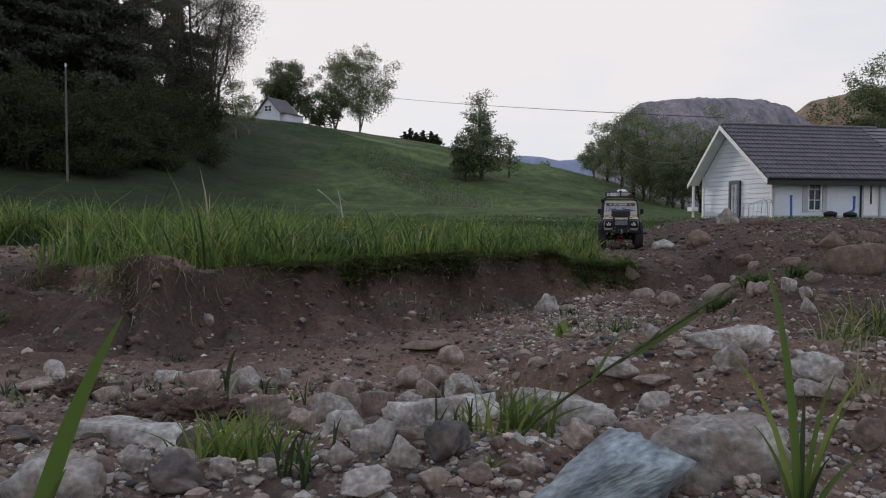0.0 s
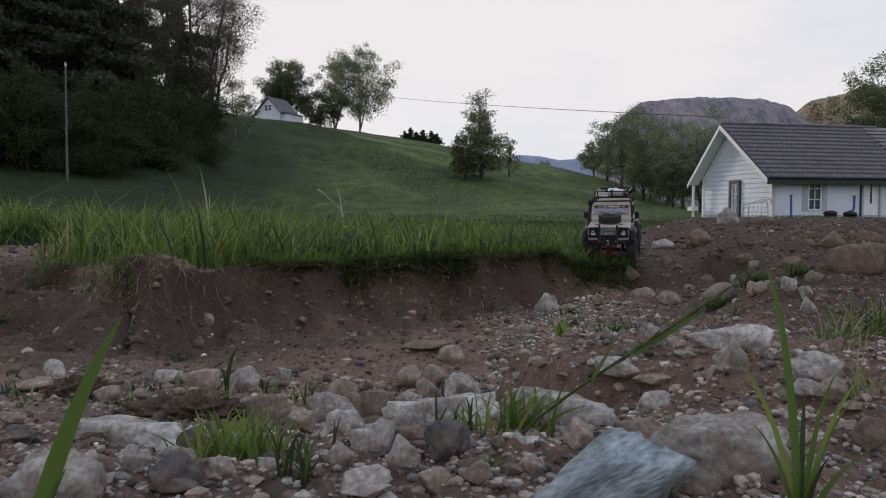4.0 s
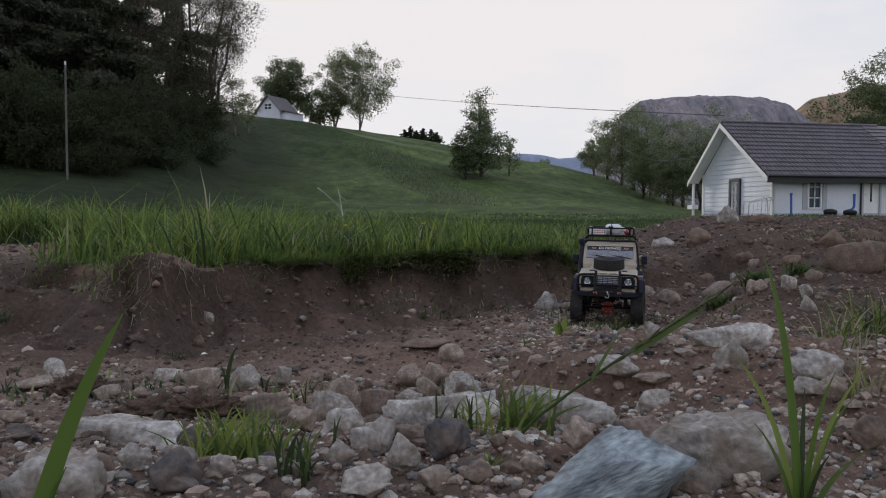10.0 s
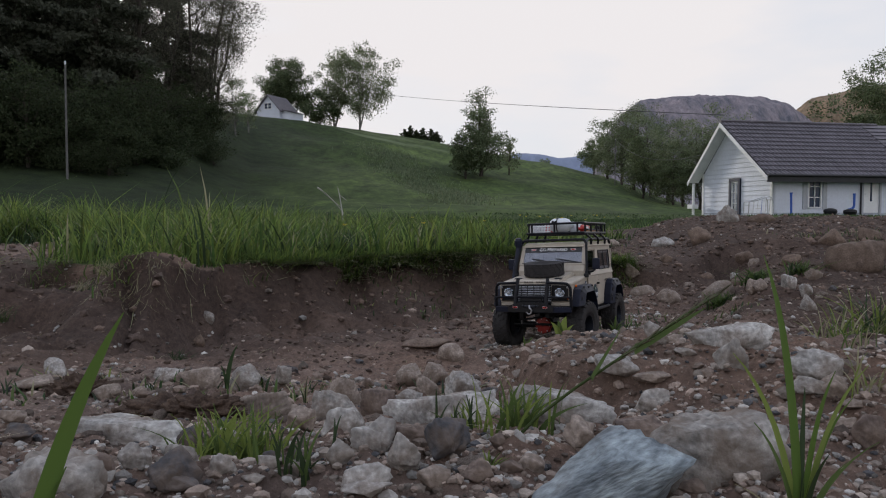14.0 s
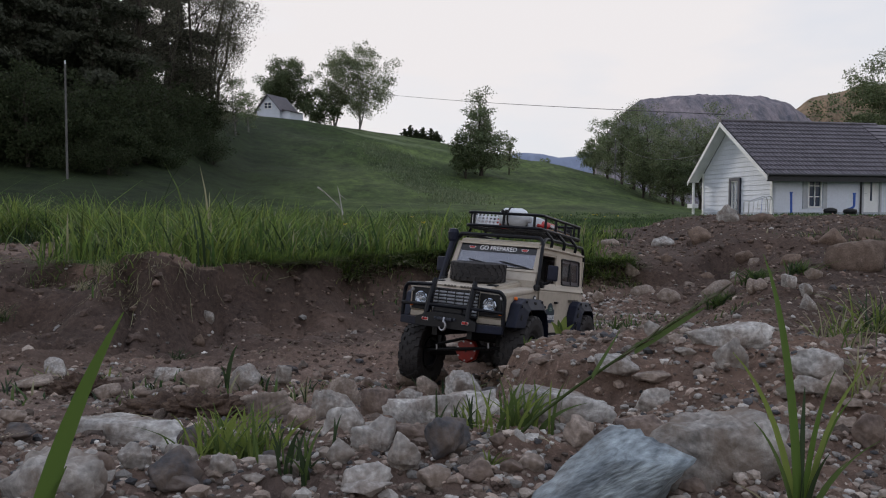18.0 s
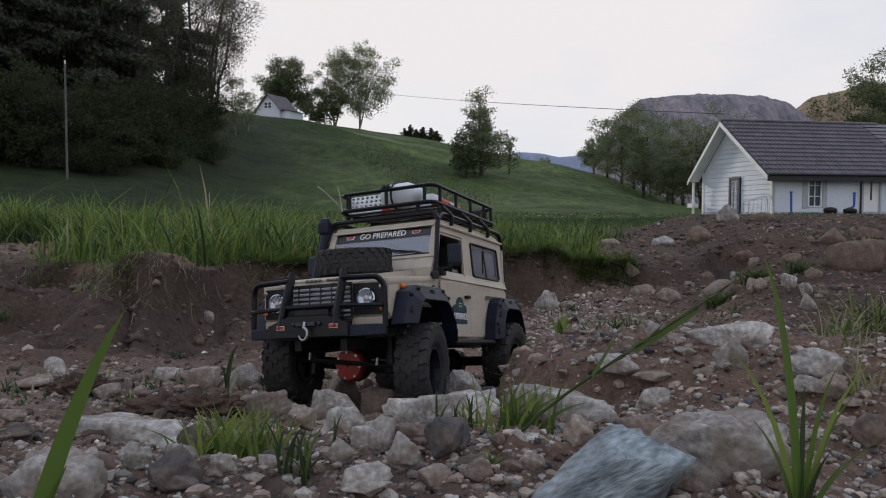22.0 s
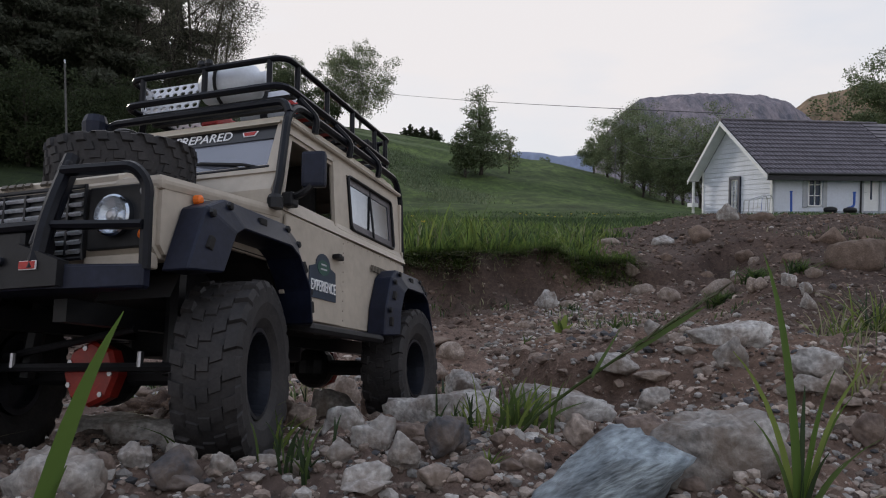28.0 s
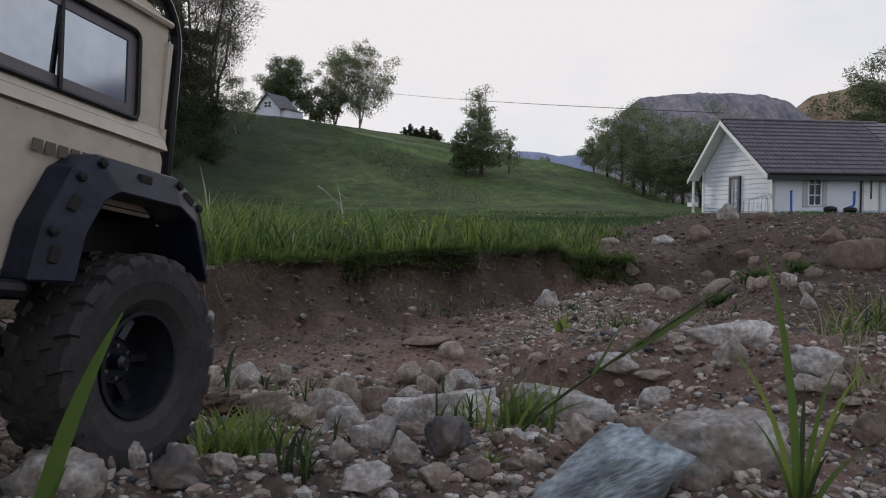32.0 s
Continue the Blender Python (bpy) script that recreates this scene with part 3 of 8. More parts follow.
stone(0.022, 1.847, 0.073, 0.055, 0.036, "tan", "round")
stone(-0.044, 2.058, 0.139, 0.103, 0.017, "dusty", "round")
stone(0.026, 1.012, 0.049, 0.035, 0.068, "white", "sharp", 0.36, 10, -14)
stone(0.068, 1.045, 0.046, 0.033, 0.040, "dark", "sharp", 0.36, 0, -30)
stone(0.112, 1.215, 0.044, 0.032, 0.024, "dark", "sharp")
stone(0.003, 0.732, 0.127, 0.045, 0.046, "white", "long", 0.36, 4, -9)
stone(0.093, 0.609, 0.090, 0.032, 0.024, "white", "long", 0.36, -6, 10)
stone(0.104, 0.576, 0.022, 0.016, 0.015, "tan", "sharp")
stone(0.000, 0.487, 0.029, 0.020, 0.017, "dark", "sharp")
stone(-0.021, 0.513, 0.039, 0.026, 0.014, "brown", "big")
stone(-0.047, 0.490, 0.023, 0.016, 0.012, "white", "sharp")
stone(-0.023, 0.455, 0.020, 0.014, 0.012, "white", "sharp")
stone(-0.043, 0.405, 0.028, 0.020, 0.006, "white", "sharp")
stone(-0.058, 1.187, 0.045, 0.032, 0.024, "grey", "sharp")
stone(-0.026, 1.318, 0.041, 0.029, 0.032, "tan", "sharp")
stone(0.177, 0.769, 0.051, 0.036, 0.014, "white", "sharp", 0.36, 0, 12)
stone(0.203, 0.745, 0.042, 0.031, 0.007, "tan", "round")
stone(0.194, 0.702, 0.032, 0.024, 0.023, "grey", "round")
stone(0.299, 0.802, 0.096, 0.034, 0.028, "white", "long", 0.36, 0, -5)
stone(0.274, 0.729, 0.034, 0.024, 0.025, "grey", "sharp")
stone(0.332, 0.665, 0.050, 0.037, 0.022, "white", "round")
stone(0.309, 0.636, 0.031, 0.022, 0.012, "grey", "sharp")
stone(0.332, 0.639, 0.021, 0.015, 0.005, "white", "sharp")
stone(0.167, 0.453, 0.082, 0.053, 0.043, "grey", "big", 0.36, 4, -6)
stone(0.148, 0.576, 0.039, 0.028, 0.015, "brown", "sharp")
stone(-0.256, 0.599, 0.108, 0.038, 0.024, "white", "long", 0.36, 0, 3)
stone(-0.190, 0.370, 0.050, 0.033, 0.030, "grey", "big")
stone(-0.175, 0.438, 0.014, 0.010, 0.013, "white", "sharp")
stone(-0.144, 0.405, 0.028, 0.020, 0.009, "dark", "sharp")
stone(-0.155, 0.447, 0.020, 0.015, 0.011, "grey", "sharp")
stone(-0.739, 1.377, 0.075, 0.056, 0.015, "tan", "round")
stone(-0.776, 1.530, 0.047, 0.034, 0.031, "white", "sharp")
stone(-0.557, 1.264, 0.047, 0.035, 0.020, "tan", "round")
stone(-0.429, 0.758, 0.030, 0.022, 0.010, "tan", "round")
stone(-0.396, 0.704, 0.032, 0.023, 0.010, "dark", "sharp")
stone(-0.490, 1.247, 0.033, 0.025, 0.010, "brown", "round")
stone(-0.175, 0.588, 0.015, 0.011, 0.007, "grey", "sharp")
stone(-0.143, 0.550, 0.016, 0.012, 0.006, "dark", "sharp")
stone(-0.104, 0.448, 0.015, 0.011, 0.007, "grey", "sharp")
stone(-0.094, 0.484, 0.014, 0.010, 0.006, "dark", "round")
stone(0.250, 0.787, 0.027, 0.019, 0.007, "grey", "sharp")
stone(0.273, 0.913, 0.027, 0.020, 0.011, "tan", "round")
stone(0.250, 0.744, 0.014, 0.010, 0.003, "brown", "sharp")
stone(0.320, 0.716, 0.016, 0.012, 0.009, "brown", "round")
stone(0.329, 0.607, 0.027, 0.020, 0.005, "tan", "round")
stone(0.303, 0.575, 0.021, 0.015, 0.008, "tan", "sharp")
stone(0.258, 0.534, 0.016, 0.011, 0.006, "grey", "sharp")
stone(0.109, 0.837, 0.021, 0.015, 0.008, "brown", "sharp")
stone(0.127, 0.800, 0.018, 0.013, 0.004, "tan", "sharp")
stone(0.122, 0.549, 0.011, 0.008, 0.005, "tan", "sharp")
stone(0.041, 0.458, 0.015, 0.011, 0.006, "brown", "round")
stone(0.027, 0.487, 0.013, 0.009, 0.005, "grey", "sharp")
stone(-0.072, 0.437, 0.011, 0.008, 0.003, "brown", "round")
stone(-0.242, 0.518, 0.010, 0.007, 0.003, "brown", "sharp")
stone(-0.130, 0.427, 0.011, 0.008, 0.004, "tan", "round")
stone(-0.106, 0.420, 0.014, 0.011, 0.003, "grey", "round")
stone(0.224, 0.805, 0.024, 0.016, 0.023, "grey", "sharp")
stone(1.058, 2.933, 0.129, 0.087, 0.081, "tan", "round")
stone(0.427, 3.136, 0.109, 0.074, 0.067, "white", "sharp")
stone(1.195, 4.199, 0.121, 0.082, 0.048, "white", "round")
stone(1.319, 3.441, 0.058, 0.039, 0.053, "white", "sharp")
stone(1.395, 3.439, 0.052, 0.035, 0.037, "tan", "round")
stone(1.510, 2.825, 0.229, 0.154, 0.107, "dusty", "big")
stone(1.069, 2.368, 0.061, 0.041, 0.044, "white", "sharp")
stone(1.030, 2.155, 0.056, 0.038, 0.040, "grey", "round")
stone(0.998, 2.454, 0.052, 0.035, 0.045, "tan", "sharp")
stone(1.096, 2.313, 0.042, 0.028, 0.039, "white", "sharp")
stone(1.009, 4.624, 0.140, 0.095, 0.039, "tan", "round")
stone(1.345, 4.004, 0.134, 0.090, 0.074, "dusty", "round")
stone(1.382, 3.511, 0.091, 0.061, 0.043, "dusty", "round")
stone(1.805, 3.571, 0.125, 0.084, 0.060, "dusty", "round")
stone(2.071, 3.719, 0.113, 0.076, 0.057, "dusty", "round")
stone(-1.243, 2.654, 0.120, 0.081, 0.020, "dusty", "round", 0.62)
stone(-0.719, 2.249, 0.041, 0.028, 0.031, "dusty", "round", 0.62)
stone(-0.736, 2.384, 0.044, 0.029, 0.026, "grey", "round", 0.62)
stone(-0.044, 0.493, 0.025, 0.017, 0.017, "white", "sharp")
stone(0.002, 0.477, 0.025, 0.017, 0.023, "dark", "sharp")
stone(-0.023, 0.449, 0.020, 0.014, 0.020, "grey", "sharp")
stone(-0.044, 0.410, 0.028, 0.019, 0.014, "white", "sharp")
stone(-0.061, 0.439, 0.017, 0.011, 0.013, "grey", "round")
stone(0.094, 0.510, 0.025, 0.017, 0.022, "tan", "sharp")
stone(-0.175, 0.422, 0.015, 0.010, 0.015, "white", "sharp")
stone(-0.148, 0.407, 0.032, 0.021, 0.017, "dark", "sharp")
stone(0.511, 3.126, 0.071, 0.048, 0.034, "tan", "round")
stone(0.635, 3.109, 0.047, 0.032, 0.062, "tan", "sharp")
stone(0.835, 3.216, 0.107, 0.072, 0.044, "tan", "round")
stone(0.926, 3.123, 0.095, 0.064, 0.053, "tan", "round")
stone(1.086, 3.373, 0.051, 0.035, 0.042, "tan", "round")
stone(0.873, 3.521, 0.070, 0.047, 0.049, "tan", "sharp")
stone(1.743, 4.681, 0.142, 0.096, 0.093, "grey", "sharp")
stone(1.950, 4.680, 0.177, 0.119, 0.050, "dusty", "round")
stone(0.326, 0.633, 0.029, 0.019, 0.021, "tan", "sharp")
stone(0.291, 0.520, 0.024, 0.016, 0.018, "brown", "round")
stone(1.009, 2.432, 0.044, 0.030, 0.037, "tan", "round")
stone(0.255, 2.442, 0.056, 0.038, 0.026, "tan", "round")
stone(0.217, 1.351, 0.031, 0.021, 0.017, "brown", "round")
stone(0.632, 2.154, 0.065, 0.044, 0.033, "brown", "round")
stone(0.534, 2.319, 0.046, 0.031, 0.025, "tan", "round")
stone(-0.282, 1.337, 0.031, 0.021, 0.037, "grey", "sharp")
stone(-0.498, 1.254, 0.029, 0.019, 0.015, "tan", "round")
stone(1.202, 3.495, 0.080, 0.054, 0.038, "dusty", "round")
stone(1.057, 3.618, 0.055, 0.037, 0.033, "dusty", "round")
stone(1.330, 2.926, 0.080, 0.054, 0.036, "dusty", "round")
stone(1.288, 2.659, 0.061, 0.041, 0.041, "tan", "sharp")
stone(1.211, 3.177, 0.058, 0.039, 0.034, "dusty", "round")
stone(0.038, 0.502, 0.015, 0.010, 0.009, "brown", "round")
stone(0.054, 0.465, 0.018, 0.012, 0.009, "tan", "round")
stone(0.022, 0.445, 0.020, 0.014, 0.010, "brown", "round")
stone(-0.153, 0.564, 0.026, 0.017, 0.011, "grey", "round")
stone(-0.103, 0.453, 0.017, 0.012, 0.010, "dark", "sharp")
stone(-0.127, 0.431, 0.016, 0.011, 0.010, "grey", "round")
stone(-0.084, 0.441, 0.017, 0.011, 0.009, "grey", "sharp")
stone(-0.184, 0.408, 0.014, 0.010, 0.013, "brown", "round")
stone(-0.196, 0.591, 0.022, 0.015, 0.014, "dark", "sharp")
stone(-0.005, 0.431, 0.020, 0.013, 0.010, "tan", "round")
stone(0.139, 0.572, 0.017, 0.012, 0.011, "tan", "round")
stone(0.142, 0.432, 0.016, 0.011, 0.007, "brown", "round")


# ---- gravel, clods, dry straw ----
def scatter_rocks(name, mats, places, label, category, seed, detail=1):
    """Many small stones or clods in one mesh; places: (x, y, size, material)."""
    rng = random.Random(seed)
    shapes = []
    for s in range(8):
        bm = bmesh.new()
        bmesh.ops.create_icosphere(bm, subdivisions=detail, radius=0.5)
        off = Vector((s * 7.1, 3.0, 1.0))
        for v in bm.verts:
            v.co *= rng.uniform(0.72, 1.15) if detail == 1 else 1 + 0.55 * noise.noise(v.co * 3.5 + off) + 0.35 * noise.noise(v.co * 8 + off) + rng.uniform(-0.06, 0.06)
            v.co.z *= 0.75
        bm.verts.ensure_lookup_table()
        shapes.append((np.array([v.co[:] for v in bm.verts]), np.array([[v.index for v in f.verts] for f in bm.faces])))
        bm.free()
    xs, ys = np.array([p[0] for p in places]), np.array([p[1] for p in places])
    zs = height(xs, ys)
    V, F, I, base = [], [], [], 0
    for (x, y, s, mi), z in zip(places, zs):
        sv, sf = shapes[rng.randrange(8)]
        a = rng.uniform(0, 6.28)
        ca, sa = math.cos(a) * s, math.sin(a) * s
        e = rng.uniform(0.7, 1.3)
        w = np.stack([sv[:, 0] * ca * e - sv[:, 1] * sa + x, sv[:, 0] * sa * e + sv[:, 1] * ca + y, sv[:, 2] * s * rng.uniform(0.7, 1.1) + z + s * (0.02 if detail == 1 else -0.10)], -1)
        V.append(w)
        F.append(sf + base)
        I += [mi] * len(sf)
        base += len(sv)
    me = mesh_of(name, np.vstack(V), np.vstack(F), mats, False, I)
    tagged(new(name, me), label, category, kind="stuff")


def random_spots(count, seed, box_, keep):
    rng = np.random.RandomState(seed)
    x0, x1, y0, y1 = box_
    out = []
    while len(out) < count:
        x, y = rng.uniform(x0, x1, 4000), rng.uniform(y0, y1, 4000)
        k = rng.uniform(0, 1, 4000) < keep(x, y)
        out += list(zip(x[k], y[k]))
    return out[:count]


def in_view(x, y):
    return (np.abs(x) < 0.64 * y + 0.12).astype(float)


def build_gravel():
    rng = random.Random(5)
    mats = [speckle_material("grit_tan", (0.31, 0.262, 0.225)), speckle_material("grit_grey", (0.33, 0.31, 0.29)), speckle_material("grit_pale", (0.42, 0.40, 0.375)), speckle_material("grit_brown", (0.245, 0.192, 0.160)), speckle_material("grit_dark", (0.08, 0.08, 0.085))]

    def pick():
        return rng.choices(range(5), (4, 2.5, 0.5, 14, 2))[0]
    # loose gravel on the wheel track
    spots = random_spots(2600, 1, (0.1, 1.2, 1.5, 3.3), lambda x, y: np.exp(-((x - 0.12 - 0.24 * (y - 1.2)) / 0.2) ** 2) * in_view(x, y))
    pl = [(x, y, rng.uniform(0.007, 0.02) * (1.6 if rng.random() < 0.13 else 1), rng.choices(range(5), (6, 4, 1.5, 4, 0.4))[0]) for x, y in spots]
    scatter_rocks("gravel", mats, pl, "loose pale gravel on the wheel track", "gravel", 7)
    # stony rubble near the camera
    spots = random_spots(12500, 2, (-0.8, 0.9, 0.3, 1.7), lambda x, y: in_view(x, y) * (0.35 + 0.65 * (np.sin(x * 31 + 5) * np.sin(y * 23) > -0.2)) / (0.1 + y) ** 2)
    pl = [(x, y, rng.uniform(0.003, 0.0085) * (2.4 if rng.random() < 0.16 else 1) * (0.55 + 0.55 * min(y, 1.5)), pick()) for x, y in spots]
    scatter_rocks("rubble", mats, pl, "small mixed rubble strewn over brown soil", "gravel", 8)
    # finer grit close before the lens
    spots = random_spots(4200, 12, (-0.45, 0.5, 0.33, 0.75), lambda x, y: in_view(x, y))
    pl = [(x, y, rng.uniform(0.002, 0.006) * (2.0 if rng.random() < 0.12 else 1), rng.choices(range(5), (6, 4, 0.8, 9, 2))[0]) for x, y in spots]
    scatter_rocks("grit", mats, pl, "fine grit and crumbs of soil between the stones", "gravel", 13)
    # broken stone lying thick between the large stones
    spots = random_spots(2300, 17, (-0.30, 0.30, 0.35, 0.66), lambda x, y: in_view(x, y) * (0.25 + 0.75 * (fractal(x * 22, y * 22, 2, 68) > -0.1)))
    pl = [(x, y, rng.uniform(0.0035, 0.0085) * (1.6 if rng.random() < 0.10 else 1), rng.choices(range(5), (7, 7, 2.0, 4, 1.5))[0]) for x, y in spots]
    scatter_rocks("broken_stone", mats, pl, "grey broken stone lying thick between the large stones", "gravel", 16)
    # pebbles further off on all the bare soil
    spots = random_spots(3300, 3, (-2.6, 3.6, 1.2, 6.2), lambda x, y: in_view(x, y) * (1 - turf(x, y)) * np.where(x < 0.3, 0.35, np.where((x > 0.9) & (y > 2.8), 0.4, 1.0)))
    pl = [(x, y, rng.uniform(0.006, 0.016) * (2.2 if rng.random() < 0.10 else 1), rng.choices(range(5), (3, 2, 0.5, 10, 1))[0]) for x, y in spots]
    scatter_rocks("pebbles", mats, pl, "scattered pebbles on bare brown earth", "gravel", 9)
    # clods of earth
    soil = speckle_material("soil_clod", (0.150, 0.108, 0.087), 0.45, 1.7, 0.95)
    spots = random_spots(12000, 4, (-2.6, 3.4, 0.35, 6.0), lambda x, y: in_view(x, y) * (1 - turf(x, y)) * (1 - 0.45 * (y > bank_foot(x)) * (x < 0.6)) / (0.4 + 0.35 * y))
    pl = [(x, y, rng.uniform(0.003, 0.0075) * (0.65 + 0.62 * min(y, 3.5)) * (2.1 if rng.random() < 0.12 else 1), 0) for x, y in spots]
    scatter_rocks("soil_clods", [soil], pl, "crumbled clods of brown earth", "soil", 10)
    # slumped lumps of earth that break up the cut bank
    spots = random_spots(150, 14, (-2.2, 0.8, 1.3, 3.4), lambda x, y: in_view(x, y) * (y > bank_foot(x) - 0.15) * (y < bank_edge(x) + 0.02))
    lump = speckle_material("soil_lump", (0.125, 0.091, 0.076), 0.6, 1.35, 0.95)
    pl = [(x, y, rng.uniform(0.010, 0.026) * (1.7 if rng.random() < 0.14 else 1), 0) for x, y in spots]
    scatter_rocks("soil_lumps", [lump], pl, "slumped lumps of brown earth on the cut bank", "soil", 15, 2)


build_gravel()


def blades(name, mats, places, label, category, kind="stuff", bendy=1.0, as_ob=None):
    """Grass blades as curved, tapering strips with a fold. places: (x, y, z, height, width, lean_x, lean_y, material)."""
    V, F, I = [], [], []
    for x, y, z, h, w, lx, ly, mi in places:
        b = len(V)
        a = math.atan2(ly, lx) + 1.57
        ca, sa = math.cos(a) * w * 0.5, math.sin(a) * w * 0.5
        for t, k in ((0.0, 0.8), (0.35, 1.0), (0.7, 0.7)):
            c = t ** 1.8 * bendy
            px, py, pz = x + lx * c, y + ly * c, z + h * (t - 0.12 * c * t)
            V += [(px - ca * k, py - sa * k, pz), (px + ca * k, py + sa * k, pz)]
        V.append((x + lx * bendy, y + ly * bendy, z + h * 0.88))
        F += [(b, b + 1, b + 3, b + 2), (b + 2, b + 3, b + 5, b + 4), (b + 4, b + 5, b + 6)]
        I += [mi] * 3
    me = mesh_of(name, V, F, mats, False, I)
    return me if as_ob else tagged(new(name, me), label, category, kind=kind)


G = [leaf_material("grass_green", (0.078, 0.125, 0.038), 0.45, 0.45), leaf_material("grass_bright", (0.165, 0.225, 0.058), 0.45, 0.5),
     leaf_material("grass_dry", (0.26, 0.25, 0.15), 0.35, 0.3), leaf_material("grass_dark", (0.036, 0.060, 0.027), 0.35, 0.35), leaf_material("hill_grass", (0.060, 0.090, 0.042), 0.25, 0.45, 0.8), leaf_material("blade_green", (0.080, 0.145, 0.032), 0.15, 0.45)]


def build_meadow():
    rng = random.Random(21)
    # tall sward along the edge of the dug-out and back over the meadow
    def keep(x, y):
        return turf(x, y) * (np.abs(x) < 0.62 * y + 0.2) * np.clip(1.7 - (y - bank_edge(x)) * 0.40, 0.16, 1) * (0.25 + 0.75 * (fractal(x * 3.4, y * 3.4, 2, 77) > 0.0))
    spots = random_spots(36000, 31, (-5, 5, 2.3, 8), keep)
    zs = height(np.array([s[0] for s in spots]), np.array([s[1] for s in spots]))
    tall = fractal(np.array([s[0] for s in spots]) * 2.4, np.array([s[1] for s in spots]) * 2.4, 3, 91)
    pl = []
    for (x, y), z, tl in zip(spots, zs, tall):
        left = 1.25 - 0.20 * max(-3.0, min(1.5, x))
        h = rng.uniform(0.035, 0.115) * left * (1 + 0.8 * tl) * (0.75 if x > 0.4 else 1)
        h *= 1.4 if rng.random() < 0.05 else 1
        mi = rng.choices((0, 1, 2, 3), (6, 12, 1.0, 1) if tl > 0.2 else ((9, 4, 1.0, 4) if tl > -0.25 else (4, 0.6, 1.0, 12)))[0]
        pl.append((x, y, z - 0.005, h, rng.uniform(0.0035, 0.0105), rng.gauss(0.08, 0.5) * h, rng.gauss(-0.12, 0.5) * h, mi))
    blades("meadow_grass", G, pl, "tall fresh green meadow grass along the bank", "grass")
    # grass hanging over the edge, with dead straw and roots
    spots = random_spots(8500, 32, (-2.2, 0.9, 2.1, 3.8), lambda x, y: (x > -1.5) * np.where(x < -0.76, 0.22, 1.0) * (0.15 + 0.85 * (fractal(x * 5.5, x * 0 + 3.0, 2, 79) > -0.15)) * np.exp(-((y - bank_edge(x) - 0.02) / 0.08) ** 2) * (np.abs(x) < 0.62 * y))
    zs = height(np.array([s[0] for s in spots]), np.array([s[1] for s in spots]))
    hang = fractal(np.array([s[0] for s in spots]) * 6.0, np.array([s[0] for s in spots]) * 0 + 7.0, 2, 80)
    pl = []
    for (x, y), z, hg in zip(spots, zs, hang):
        h = rng.uniform(0.02, 0.075)
        dry = rng.random() < 0.34
        out = abs(rng.gauss(0.05, 0.05)) * (1.0 + 0.9 * max(0.0, hg))
        pl.append((x, y, z + 0.01, h * (0.1 if dry else 1.0 - 0.7 * min(1.0, out / 0.12)), rng.uniform(0.002, 0.0055), rng.gauss(0.01, 0.05), -out, 2 if dry else rng.choice((0, 1, 1, 0))))
    blades("bank_fringe", G, pl, "grass and dead straw hanging over the cut bank", "grass")
    # further meadow, coarser
    spots = random_spots(34000, 33, (-22, 22, 7.5, 34), lambda x, y: (np.abs(x) < 0.62 * y + 0.5) * np.clip(9.0 / y, 0.1, 1) * turf(x, y))
    zs = height(np.array([s[0] for s in spots]), np.array([s[1] for s in spots]))
    pl = []
    for (x, y), z in zip(spots, zs):
        h = rng.uniform(0.04, 0.11)
        pl.append((x, y, z - 0.01, h, 0.0010 * y + 0.003, rng.gauss(0, 0.3) * h, rng.gauss(0, 0.3) * h, rng.choices((0, 4), (2, 7))[0]))
    blades("far_meadow_grass", G, pl, "green meadow grass towards the hill", "grass")
    # roots and straw hanging down the scarp
    pl = []
    for _ in range(420):
        nose = rng.random() < 0.2
        x = rng.gauss(-0.86, 0.09) if nose else rng.uniform(-1.9, 0.75)
        y = float(bank_edge(x)) + rng.uniform(-0.12, 0.02)
        l = rng.uniform(0.02, 0.085)
        pl.append((x, y, ground_z(x, y) + 0.012, -l, rng.uniform(0.001, 0.0022), rng.gauss(0, 0.04), -abs(rng.gauss(0.03, 0.03)), 2))
    blades("hanging_roots", G, pl, "pale roots and dead straw hanging down the scarp", "roots")
    # small weeds on the bare soil
    spots = random_spots(1500, 35, (-2.2, 2.6, 1.2, 5.4), lambda x, y: in_view(x, y) * (1 - turf(x, y)) * (fractal(x * 1.6, y * 1.6, 2, 66) > 0.42))
    zs = height(np.array([s[0] for s in spots]), np.array([s[1] for s in spots]))
    pl = []
    for (x, y), z in zip(spots, zs):
        h = rng.uniform(0.012, 0.04)
        pl.append((x, y, z - 0.002, h, rng.uniform(0.003, 0.006), rng.gauss(0, 0.6) * h, rng.gauss(0, 0.6) * h, rng.choices((0, 1, 2, 3), (4, 1, 3, 6))[0]))
    blades("weeds", G, pl, "small weeds and sprouts on the bare earth", "weeds")
    # dry straw lying about
    spots = random_spots(700, 36, (-1.8, 1.8, 0.5, 4.2), lambda x, y: in_view(x, y) * (1 - turf(x, y)))
    pl = []
    for x, y in spots:
        l, a = rng.uniform(0.012, 0.05), rng.uniform(0, 6.28)
        pl.append((x, y, ground_z(x, y) + 0.002, rng.uniform(0.004, 0.014), 0.0012, l * math.cos(a), l * math.sin(a), 2))
    blades("dry_straw", G, pl, "bits of dead straw and roots on the soil", "straw")


build_meadow()


